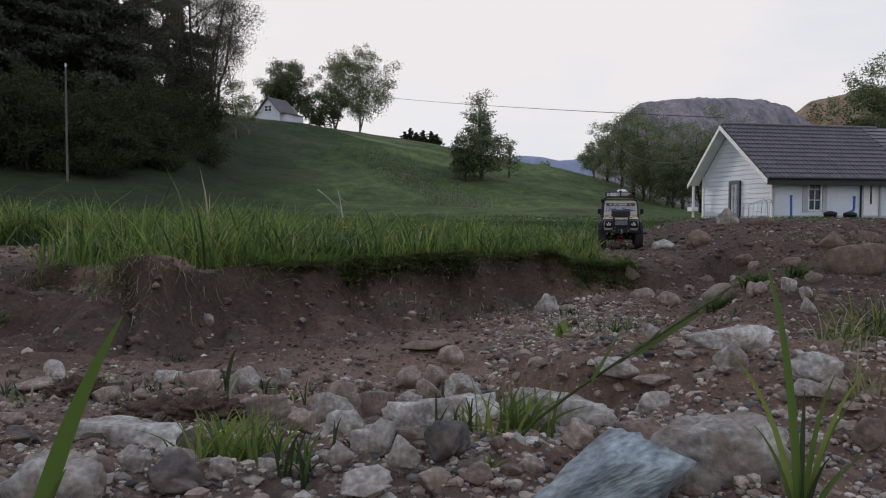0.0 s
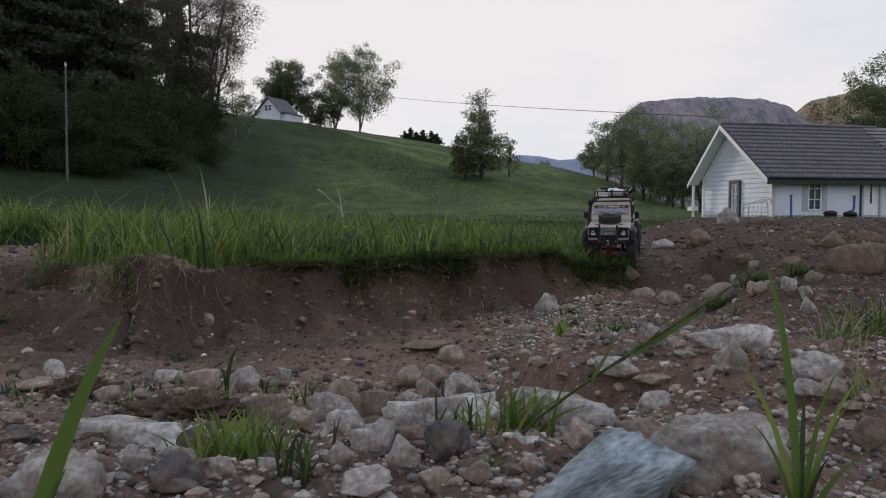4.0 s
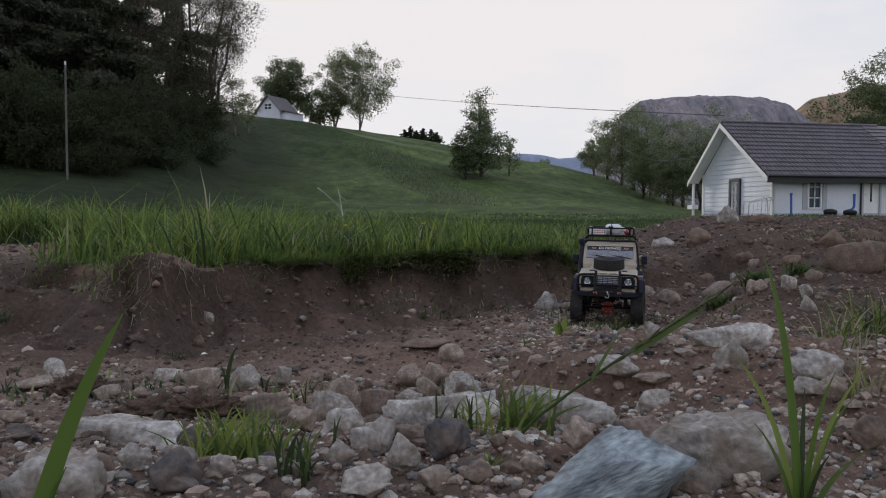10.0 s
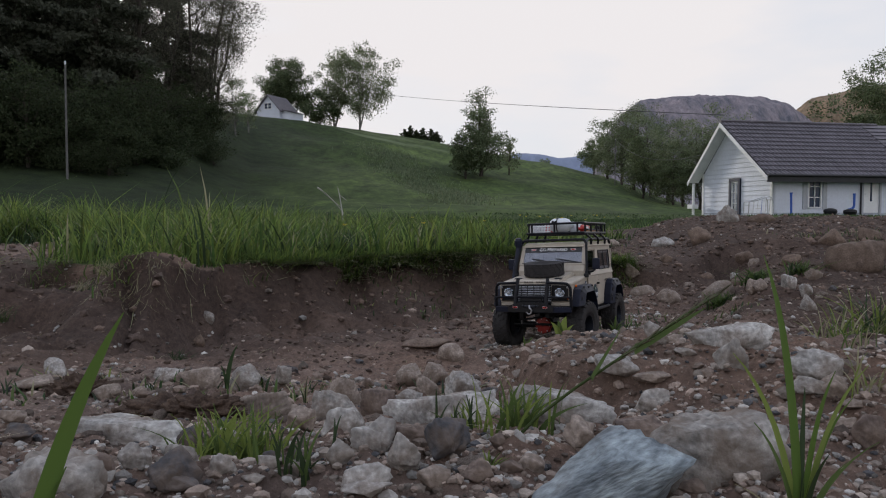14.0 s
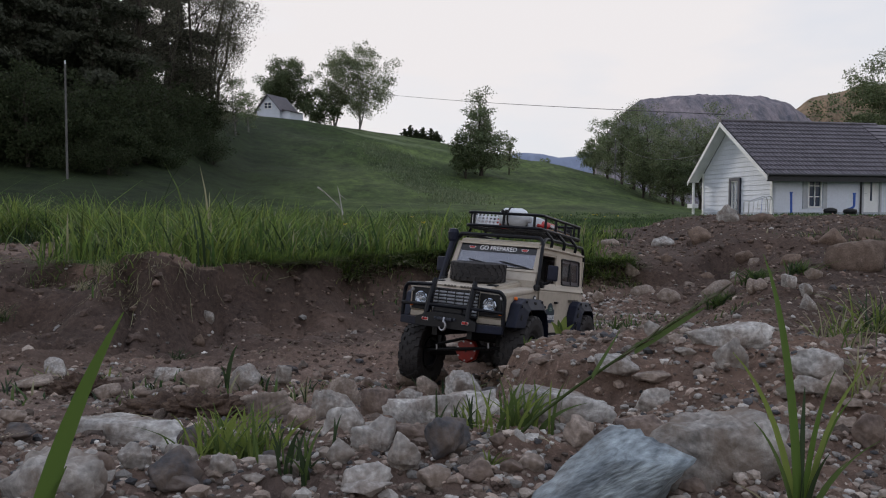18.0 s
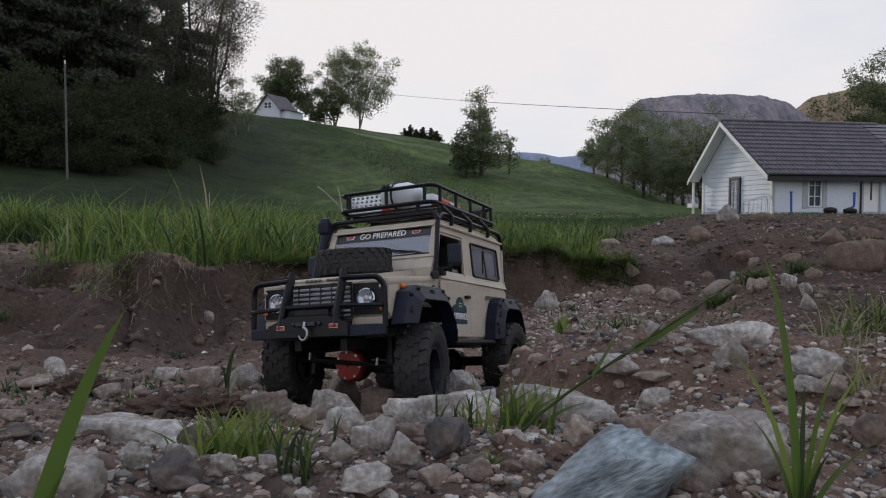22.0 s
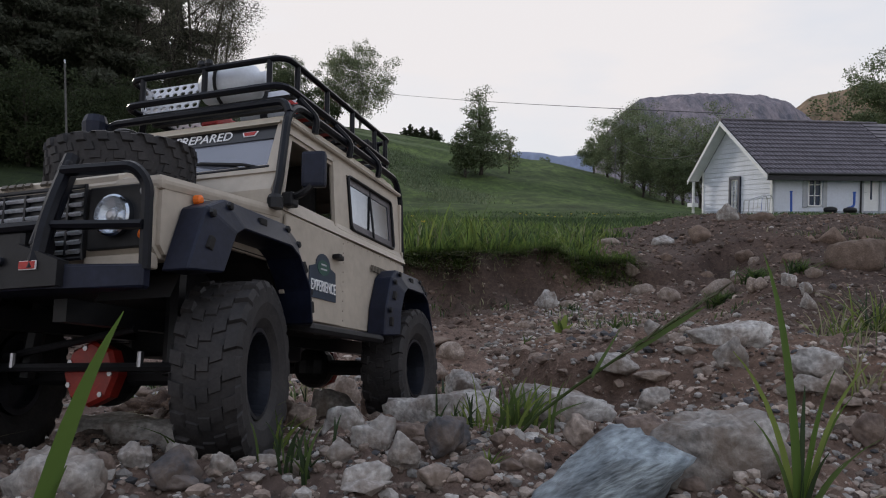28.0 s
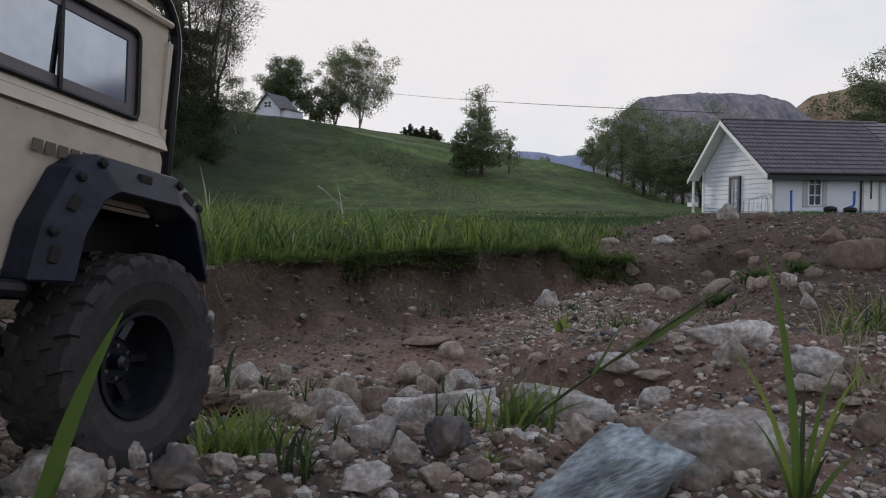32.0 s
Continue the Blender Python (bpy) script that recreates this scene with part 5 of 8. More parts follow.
def build_trees():
    # dark wood at the foot of the hill
    rng = random.Random(77)
    spec = [(-0.595, 56, 19, 8.5, "spruce"), (-0.545, 54, 19, 8.5, "spruce"), (-0.50, 58, 19, 9.0, "spruce"), (-0.455, 56, 19, 8.5, "spruce"),
            (-0.42, 62, 20, 9.0, "spruce"), (-0.395, 60, 17, 7.5, "broad"), (-0.362, 66, 19, 8.0, "broad"), (-0.345, 70, 19, 8.0, "spruce"),
            (-0.318, 68, 17.0, 6.5, "broad"), (-0.57, 64, 22, 10.0, "spruce"), (-0.48, 66, 22, 10.0, "spruce"), (-0.62, 50, 19, 8.5, "spruce"),
            (-0.43, 70, 22, 10.0, "spruce"), (-0.385, 74, 22, 9.0, "spruce"), (-0.525, 62, 21, 9.0, "spruce"), (-0.66, 56, 20, 9.0, "spruce"), (-0.30, 74, 13.0, 5.0, "broad")]
    for i, (a, d, tall, wide, shape) in enumerate(spec):
        if shape == "spruce":
            tree(a * d, d, tall, wide, "dark", 15000, 0.27, 300 + i, 0.03, "spruce_tree", "tall dark spruce in the wood by the hill", None, "spruce")
        else:
            tree(a * d, d, tall, wide, "twig", 15000, 0.115, 300 + i, 0.06, "birch_tree", "loose brown-green birch at the edge of the wood", BARK, "broad", 2)
    # unseen spruces added past the left edge to block sky light on the hill
    for i, (a, d) in enumerate(((-0.74, 52), (-0.80, 44), (-0.90, 46), (-1.0, 40), (-1.15, 40), (-1.35, 36))):
        tree(a * d, d, 20, 9.5, "dark", 4500, 0.42, 430 + i, 0.04, "spruce_tree", "tall dark spruce in the wood by the hill", None, "spruce")
    # undergrowth along the wood's edge
    for i in range(14):
        a = -0.64 + i * 0.0255
        d = float(np.interp(a, [-0.64, -0.44, -0.36, -0.30], [40, 46, 56, 68])) + rng.uniform(-1.5, 1.5)
        tree(a * d, d, rng.uniform(3.0, 5.5), rng.uniform(4.5, 6.5), "bush", 4500, 0.14, 400 + i, 0.03, "bush", "dark bush at the edge of the wood", None, "broad")
    # low shrubs before the wood
    for i in range(30):
        a = -0.66 + i * 0.0125
        d = float(np.interp(a, [-0.66, -0.45, -0.36, -0.28], [43, 44, 52, 64])) * rng.uniform(0.96, 1.12)
        tree(a * d, d, rng.uniform(1.2, 2.4), rng.uniform(3.0, 4.6), "bush" if a < -0.38 else "shade", 2600, 0.10, 460 + i, 0.02, "shrub", "low dark shrub before the wood", None, "broad")
    tree(-0.268 * 84, 84, 6.2, 3.6, "mid", 2600, 0.14, 331, 0.15, "young_birch", "light young birch beside the wood", BARK_PALE, "broad")
    tree(-0.252 * 90, 90, 4.6, 2.8, "mid", 1600, 0.13, 332, 0.12, "young_birch", "light young birch beside the wood", BARK_PALE, "broad")
    # on the crest
    tree(-0.197 * 122, 122, 10.2, 9.0, "deep", 17000, 0.21, 341, 0.20, "tree", "round leafy tree on the crest of the hill")
    tree(-0.160 * 118, 118, 4.6, 6.5, "deep", 2600, 0.28, 342, 0.05, "bush", "dark bush on the crest of the hill")
    tree(-0.140 * 120, 120, 11.0, 5.0, "light", 5500, 0.20, 343, 0.15, "tree", "slender leafy tree on the crest", BARK_PALE, "broad", 2)
    tree(-0.108 * 119, 119, 12.2, 10.5, "light", 15000, 0.19, 344, 0.10, "tree", "tall loose-crowned tree with many stems on the crest", BARK_PALE, "broad", 4)
    for i, a in enumerate((-0.050, -0.042, -0.033, -0.025, -0.016, -0.008)):
        tree(a * 124, 124, rng.uniform(1.7, 2.9), rng.uniform(2.2, 3.2), "bush", 1500, 0.2, 350 + i, 0.0, "spruce_bush", "dark low spruce bush on the crest", None, "spruce", base=ground_z(a * 124, 124) - 0.5)
    tree(0.048 * 86, 86, 7.4, 6.2, "mid", 6200, 0.20, 360, 0.0, "tree", "bushy tree with a slender top on the slope", None, "broad")
    tree(0.050 * 86, 86.4, 9.8, 2.8, "light", 1300, 0.18, 361, 0.35, "young_tree", "slender treetop above the bushy tree", None, "column")
    tree(0.030 * 84, 84, 4.6, 4.6, "deep", 2600, 0.22, 362, 0.03, "bush", "dark bush beside the tree on the slope")
    tree(0.086 * 96, 96, 4.6, 2.6, "light", 1100, 0.18, 363, 0.1, "young_tree", "light young tree on the slope")
    tree(0.130 * 150, 150, 4.6, 4.0, "mid", 900, 0.3, 364, 0.1, "bush", "bush on the far slope", base=6.5)
    # trees beyond the cabin
    for i, (a, d, tall, wide, lf) in enumerate(((0.196, 118, 5.5, 5.0, "mid"), (0.214, 112, 8.5, 6.0, "mid"), (0.232, 108, 10.5, 7.0, "mid"), (0.248, 104, 11.5, 7.5, "deep"),
                                                (0.270, 100, 10.8, 7.0, "mid"), (0.292, 98, 10.5, 7.0, "mid"), (0.312, 92, 9.8, 6.0, "light"), (0.335, 88, 10.0, 7.0, "mid"),
                                                (0.36, 84, 10.8, 7.5, "mid"), (0.26, 92, 7.0, 6.0, "deep"), (0.30, 86, 6.5, 6.0, "deep"))):
        tree(a * d, d, tall, wide, lf, 6000, 0.165, 370 + i, 0.05, "tree", "leafy tree in the row beyond the cabin", None, "broad", 1, base=max(0.0, ground_z(a * d, d)))
    tree(0.575 * 62, 62, 12.3, 7.5, "mid", 24000, 0.15, 390, 0.05, "tree", "tall tree rising behind the cabin roof", None, "broad", base=0)
    tree(0.60 * 58, 58, 9.5, 6.0, "deep", 12000, 0.15, 391, 0.05, "tree", "dark tree behind the cabin roof", None, "broad", base=0)
    tree(0.52 * 66, 66, 9.2, 7.5, "deep", 4200, 0.24, 392, 0.05, "tree", "dark tree behind the cabin roof", None, "broad", base=0)


build_trees()


# ---- mountains ----
def mountain(name, label, dist, depth, a0, a1, profile, mat, seed, rough=0.05):
    """A range seen over the angles a0 to a1 (sideways over forward); profile gives its height over the level."""
    na, nd = 240, 44
    A = np.linspace(a0, a1, na)
    S = np.linspace(0, 1, nd)
    AA, SS = np.meshgrid(A, S, indexing="ij")
    crest = np.interp(AA, profile[0], profile[1])
    y = dist + depth * SS
    x = AA * (dist + 0.0 * SS)
    u, v = x / 420.0, y / 420.0
    shape = smooth(-0.05, 0.62, SS) ** 0.75 * (1 - 0.25 * smooth(0.7, 1.0, SS))
    gully = 1 - 0.20 * np.abs(fractal(u * 2.2, v * 0.7, 4, seed, 0.55)) * (1 - smooth(0.45, 0.7, SS))
    z = crest * shape * gully * (y / dist) + rough * 110 * fractal(u * 5, v * 5, 5, seed + 5, 0.65) * smooth(0, 0.3, SS)
    verts = np.stack([x * (y / dist), y, z - 4], -1).reshape(-1, 3)
    i, j = np.meshgrid(np.arange(na - 1), np.arange(nd - 1), indexing="ij")
    a = i * nd + j
    F = np.stack([a, a + nd, a + nd + 1, a + 1], -1).reshape(-1, 4)
    me = mesh_of(name, verts, F, [mat], False)
    tagged(new(name, me), label, "mountain", kind="structure")


# bluish haze is mixed into the rock and wood colours
CLIFF = material("hazy_rock_and_wood", (0.27, 0.235, 0.255), 0.95, 0, 0.30, 0.014, 0.9, 0.03, 0.1, color2=(0.105, 0.108, 0.130), stretch=(2.6, 1.0, 0.35))
# warm brown stands in for evening sun on the east mountain
SUNNY = material("mountain_wood_warm_light", (0.26, 0.185, 0.125), 0.95, 0, 0.35, 0.014, 0.8, 0.02, 0.1, color2=(0.12, 0.095, 0.065), stretch=(1.3, 1.0, 0.6))
# the fells' blue is distance haze painted as base colour
FAR_HILL = material("far_fells_haze", (0.24, 0.28, 0.38), 0.95, 0, 0.12, 0.002, 0.2, 0.02, 0.1, color2=(0.19, 0.225, 0.31))
mountain("mountain_west", "steep wooded mountain with bare cliffs", 2000, 900, 0.19, 0.50,
         ([0.19, 0.203, 0.233, 0.255, 0.292, 0.336, 0.380, 0.417, 0.450, 0.48, 0.50], [60, 185, 260, 295, 308, 312, 309, 302, 282, 235, 150]), CLIFF, 3)
mountain("mountain_east", "wooded mountain with warm evening light put into its colour", 2300, 900, 0.40, 0.75,
         ([0.40, 0.439, 0.476, 0.50, 0.528, 0.578, 0.64, 0.75], [170, 282, 342, 360, 376, 388, 398, 402]), SUNNY, 9)
mountain("distant_fells", "distant fells beyond the valley, blue haze put into their colour", 4000, 700, 0.05, 0.24,
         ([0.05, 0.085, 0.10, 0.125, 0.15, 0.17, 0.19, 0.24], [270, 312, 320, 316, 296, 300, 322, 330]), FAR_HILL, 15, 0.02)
# unseen slope, added so that the truck's windows mirror something dark
mountain("reflection_slope", "unseen slope added to darken the truck's window reflections", 1500, 700, -0.13, 0.47, ([-0.13, -0.08, 0.0, 0.15, 0.40, 0.47], [120, 290, 310, 290, 220, 80]), CLIFF, 21)
bpy.data.objects["reflection_slope"].matrix_basis = pose(0, 0, 0, 0, 0, -49)


# ---- white cabin ----
def board_material():
    # white paint with the blue of the skylight mixed into its colour
    return material("white_boards_sky_tint", (0.66, 0.70, 0.79), 0.6, 0, 0.07, 1.2, 0.1, 20, 0.3)


M["boards"] = board_material()
M["trim"] = material("white_trim", (0.78, 0.79, 0.80), 0.55, 0, 0.06, 2, 0.1, 30)
M["roof_tile"] = material("dark_roof_tile", (0.105, 0.092, 0.108), 0.50, 0, 0.25, 3, 0.2, 40, 0.45, by_object=0.22)
M["window_glass"] = material("window_glass", (0.022, 0.038, 0.075), 0.12, 0, 0.15, 2, 0, 40, 0.35)
M["grey_trim"] = material("grey_trim", (0.42, 0.44, 0.48), 0.6, 0, 0.1, 3, 0.1, 30)
M["soffit"] = material("dark_fascia", (0.03, 0.03, 0.035), 0.6, 0, 0.2, 5, 0, 30)
M["blue_pipe"] = material("blue_plastic_pipe", (0.03, 0.10, 0.42), 0.4, 0, 0.15, 4, 0, 30)
M["concrete"] = material("pale_concrete", (0.42, 0.46, 0.52), 0.85, 0, 0.2, 3, 0.3, 30)
M["pole_wood"] = material("weathered_pole", (0.13, 0.127, 0.125), 0.9, 0, 0.2, 3, 0.3, 20)
M["navy"] = material("navy_paint", (0.02, 0.028, 0.06), 0.5, 0, 0.15, 4, 0, 30)
M["galv"] = material("galvanised_tube", (0.45, 0.47, 0.50), 0.4, 0.8, 0.15, 10, 0, 30)


def build_cabin():
    # local axes: x along the front to the right, y into the house, origin at the near corner of gable and front
    house = thing("cabin", "white timber cabin with a dark tiled gable roof", "house", at=pose(15.38, 36.0, 0.13, 0, 0, 12.7))
    W, L, EV, RZ = 5.8, 11.0, 2.25, 4.76
    RY = W / 2 + 0.42
    slope = (RZ - 1.92) / (RY + 0.5)
    slope_b = (RZ - 1.92) / (W - RY + 0.5)
    wall_top = RZ - slope * RY - 0.10

    def wall(name, poly, place):
        part(name, prism(bmesh.new(), poly, place, 0.0, 0.15), M["boards"], house)
    # gable wall of single boards
    wallmesh = bmesh.new()
    prism(wallmesh, [(0, 0), (W, 0), (W, wall_top), (RY, wall_top + slope * RY), (0, wall_top)], lambda u, v, t: (0.03 + t, u, v), 0.0, 0.14)
    core = part("gable_core", wallmesh, M["boards"], house)
    step = 0.235
    k = 0
    while k * step < wall_top + slope * RY - 0.15:
        z0, z1 = k * step, (k + 1) * step - 0.012
        inset = max(0.0, (z1 - wall_top) / slope)
        inset_b = max(0.0, (z1 - wall_top) / slope_b)
        spans = [(inset, W - inset_b)]
        if 0.0 < (z0 + z1) / 2 - 0.05 < 1.72:
            spans = [(inset, 2.52), (3.18, W - inset_b)]
        for u0, u1 in spans:
            bm = bmesh.new()
            prism(bm, [(-0.012, z0), (0.030, z0), (0.030, z1), (0.012, z1)][::-1], lambda u, v, t: (u - 0.0, t, v), u0, u1)
            part("board", bm, M["boards"], core)
        k += 1
    # front, back and far walls
    for nm, y0 in (("front_wall", 0.0), ("back_wall", W - 0.15)):
        bm = bmesh.new()
        if nm == "front_wall":
            for x0, x1, z0, z1 in ((0, 1.94, 0, wall_top), (1.94, 2.69, 0, 0.32), (1.94, 2.69, 1.86, wall_top), (2.69, 5.0, 0, wall_top), (5.0, 5.95, 2.0, wall_top), (5.95, L, 0, wall_top)):
                box(bm, ((x0 + x1) / 2, 0.075, (z0 + z1) / 2), (x1 - x0, 0.15, z1 - z0))
        else:
            box(bm, (L / 2, W - 0.075, wall_top / 2), (L, 0.15, wall_top))
        part(nm, bm, M["boards"], house)
    bm = bmesh.new()
    prism(bm, [(0, 0), (W, 0), (W, wall_top), (RY, wall_top + slope * RY), (0, wall_top)], lambda u, v, t: (L - t, u, v), 0.0, 0.14)
    part("end_wall", bm, M["boards"], house)
    # corner boards and foundation
    for y0 in (0.0, W):
        part("corner_board", box(bmesh.new(), (-0.012, y0, wall_top / 2), (0.06, 0.14, wall_top)), M["trim"], house)
    part("foundation", box(bmesh.new(), (L / 2, W / 2, -0.15), (L + 0.02, W + 0.02, 0.5)), M["concrete"], house)
    # roof: two slabs carrying single tiles
    o, e = 0.62, 0.5
    near_half, near_slope = RY + e, slope
    for sgn in (1, -1):
        half, slope = (near_half, near_slope) if sgn > 0 else (W - RY + e, slope_b)
        slab = bmesh.new()
        ridge_y = RY
        prism(slab, [(0, RZ - 0.06), (half, RZ - 0.06 - slope * half), (half, RZ - 0.16 - slope * half), (0, RZ - 0.16)],
              lambda u, v, t: (t, ridge_y - sgn * u, v), -o, L + o)
        roof = part("roof", slab, M["soffit"], house, "dark roof underlay")
        if sgn < 0:
            continue
        # pantiles on the near slope
        ln = math.hypot(half, slope * half)
        rows, cols = 13, 52
        tw, th = (L + 2 * o) / cols, ln / rows
        bm = bmesh.new()
        prof = [(0.0, 0.0), (0.18, 0.035), (0.38, 0.055), (0.58, 0.035), (0.75, 0.0), (1.0, 0.0)]
        A = [bm.verts.new((u * tw * 1.02, 0.0, h)) for u, h in prof]
        B = [bm.verts.new((u * tw * 1.02, th * 1.12, h + 0.045)) for u, h in prof]
        C = [bm.verts.new((u * tw * 1.02, th * 1.12, h + 0.005)) for u, h in prof]
        for i in range(len(prof) - 1):
            bm.faces.new((A[i], A[i + 1], B[i + 1], B[i]))
            bm.faces.new((B[i], B[i + 1], C[i + 1], C[i]))
        tile = bpy.data.meshes.new("roof_tile")
        bm.to_mesh(tile)
        bm.free()
        tile.materials.append(M["roof_tile"])
        tilt = math.atan(slope)
        down = Matrix(((-1, 0, 0), (0, -math.cos(tilt), -math.sin(tilt)), (0, -math.sin(tilt), math.cos(tilt)))).to_4x4()
        for r in range(rows):
            for c in range(cols):
                if c > 34:
                    continue
                d = r * th
                t = new("roof_tile", tile)
                t.parent = roof
                t.matrix_basis = Matrix.Translation((-o + (c + 1) * tw, ridge_y - d * math.cos(tilt), RZ - 0.055 - d * math.sin(tilt))) @ down
        # those hidden past the edge of sight stay one piece
        bm = bmesh.new()
        for r in range(rows):
            for c in range(35, cols):
                d = r * th
                mm = Matrix.Translation((-o + (c + 1) * tw, ridge_y - d * math.cos(tilt), RZ - 0.055 - d * math.sin(tilt))) @ down
                bm.faces.new([bm.verts.new(mm @ Vector(v)) for v in ((0, 0, 0.05), (tw, 0, 0.05), (tw, th, 0.09), (0, th, 0.09))])
        tagged(part("far_tiles", bm, M["roof_tile"], roof), kind="stuff")
    # ridge tiles
    for k in range(22):
        bm = bmesh.new()
        tube(bm, [(-0.62 + k * 0.42, RY, RZ - 0.02), (-0.62 + k * 0.42 + 0.44, RY, RZ - 0.005)], 0.09, 8)
        part("ridge_tile", bm, M["roof_tile"], house)
    # barge boards and fascia
    for sgn in (1, -1):
        half, slope = (near_half, near_slope) if sgn > 0 else (W - RY + e, slope_b)
        bm = bmesh.new()
        prism(bm, [(0, RZ - 0.10), (half + 0.05, RZ - 0.10 - slope * (half + 0.05)), (half + 0.05, RZ - 0.30 - slope * (half + 0.05)), (0, RZ - 0.32)],
              lambda u, v, t: (t, RY - sgn * u, v), -o - 0.04, -o)
        part("barge_board", bm, M["trim"], house, "white barge board")
        bm = bmesh.new()
        prism(bm, [(0, RZ - 0.165), (half, RZ - 0.165 - slope * half), (half, RZ - 0.185 - slope * half), (0, RZ - 0.185)],
              lambda u, v, t: (t, RY - sgn * u, v), -o, 0.0)
        part("soffit", bm, M["trim"], house, "white boarded soffit")
    half, slope = near_half, near_slope
    part("fascia", box(bmesh.new(), (L / 2, -e - 0.02, RZ - slope * half - 0.22), (L + 2 * o, 0.04, 0.36)), M["soffit"], house, "dark fascia board")
    part("gutter", tube(bmesh.new(), [(-o, -e - 0.10, RZ - slope * half - 0.09), (L + o, -e - 0.10, RZ - slope * half - 0.09)], 0.055, 8), M["soffit"], house, "dark gutter")

    def window(nm, place, w, h, bars, shutters=False):
        win = part(nm, bmesh.new(), M["trim"], house)
        fr = bmesh.new()
        for u, v, su, sv in ((w / 2, 0.03, w, 0.06), (w / 2, h - 0.03, w, 0.06), (0.03, h / 2, 0.06, h), (w - 0.03, h / 2, 0.06, h)):
            A = [place(u + du * su / 2, v + dv * sv / 2, t) for t in (-0.05, 0.06) for du, dv in ((-1, -1), (1, -1), (1, 1), (-1, 1))]
            vs = [fr.verts.new(p) for p in A]
            for f in ((0, 1, 2, 3), (7, 6, 5, 4), (0, 4, 5, 1), (1, 5, 6, 2), (2, 6, 7, 3), (3, 7, 4, 0)):
                fr.faces.new([vs[i] for i in f])
        part("window_frame", fr, M["trim"], win)
        for b in range(1, bars + 1):
            for vert in (True, False):
                if vert and b > 1:
                    continue
                u0, v0, su, sv = (w / 2, h / 2, 0.035, h) if vert else (w / 2, h * b / (bars + 1), w, 0.035)
                g = bmesh.new()
                A = [place(u0 + du * su / 2, v0 + dv * sv / 2, t) for t in (-0.03, 0.02) for du, dv in ((-1, -1), (1, -1), (1, 1), (-1, 1))]
                vs = [g.verts.new(p) for p in A]
                for f in ((0, 1, 2, 3), (7, 6, 5, 4), (0, 4, 5, 1), (1, 5, 6, 2), (2, 6, 7, 3), (3, 7, 4, 0)):
                    g.faces.new([vs[i] for i in f])
                part("glazing_bar", g, M["trim"], win)
        g = bmesh.new()
        g.faces.new([g.verts.new(place(u, v, 0.03)) for u, v in ((0, 0), (w, 0), (w, h), (0, h))])
        part("pane", g, M["window_glass"], win)
        return win
    window("front_window", lambda u, v, t: (1.94 + u, t, 0.32 + v), 0.75, 1.54, 2)
    for x0 in (1.77, 2.86):
        part("shutter", box(bmesh.new(), (x0, -0.025, 1.08), (0.22, 0.05, 1.62)), M["grey_trim"], house, "grey shutter")
    window("gable_window", lambda u, v, t: (t, 2.52 + u, 0.02 + v), 0.66, 1.66, 2)
    for y0, z0, sy, sz in ((2.47, 0.86, 0.17, 1.78), (3.23, 0.86, 0.17, 1.78), (2.85, 1.76, 0.93, 0.15)):
        part("window_casing", box(bmesh.new(), (-0.05, y0, z0), (0.09, sy, sz)), M["navy"], house, "dark blue window casing")
    # front door
    door = part("front_door", box(bmesh.new(), (5.475, 0.07, 1.0), (0.93, 0.05, 2.0)), M["trim"], house, "white panelled front door")
    part("door_pane", box(bmesh.new(), (5.5, 0.04, 1.15), (0.10, 0.02, 1.0)), M["window_glass"], door)
    part("door_handle", tube(bmesh.new(), [(5.1, 0.02, 1.0), (5.1, -0.02, 1.0), (5.2, -0.02, 1.0)], 0.012, 6), M["galv"], door)
    fr = bmesh.new()
    for x0, z0, sx, sz in ((4.97, 1.02, 0.10, 2.1), (5.98, 1.02, 0.10, 2.1), (5.475, 2.06, 1.1, 0.10)):
        box(fr, (x0, -0.015, z0), (sx, 0.05, sz))
    part("door_frame", fr, M["grey_trim"], house, "grey door frame")
    part("downpipe", tube(bmesh.new(), [(4.85, -0.05, 0.0), (4.85, -0.05, 1.9)], 0.04, 8), M["soffit"], house, "dark downpipe")
    # small lean-to at the back corner
    part("porch_post", box(bmesh.new(), (-0.45, W + 0.25, 0.85), (0.10, 0.10, 1.7)), M["trim"], house)
    part("porch_box", box(bmesh.new(), (-0.45, W + 0.3, 0.45), (0.35, 0.5, 0.22)), M["trim"], house)


build_cabin()


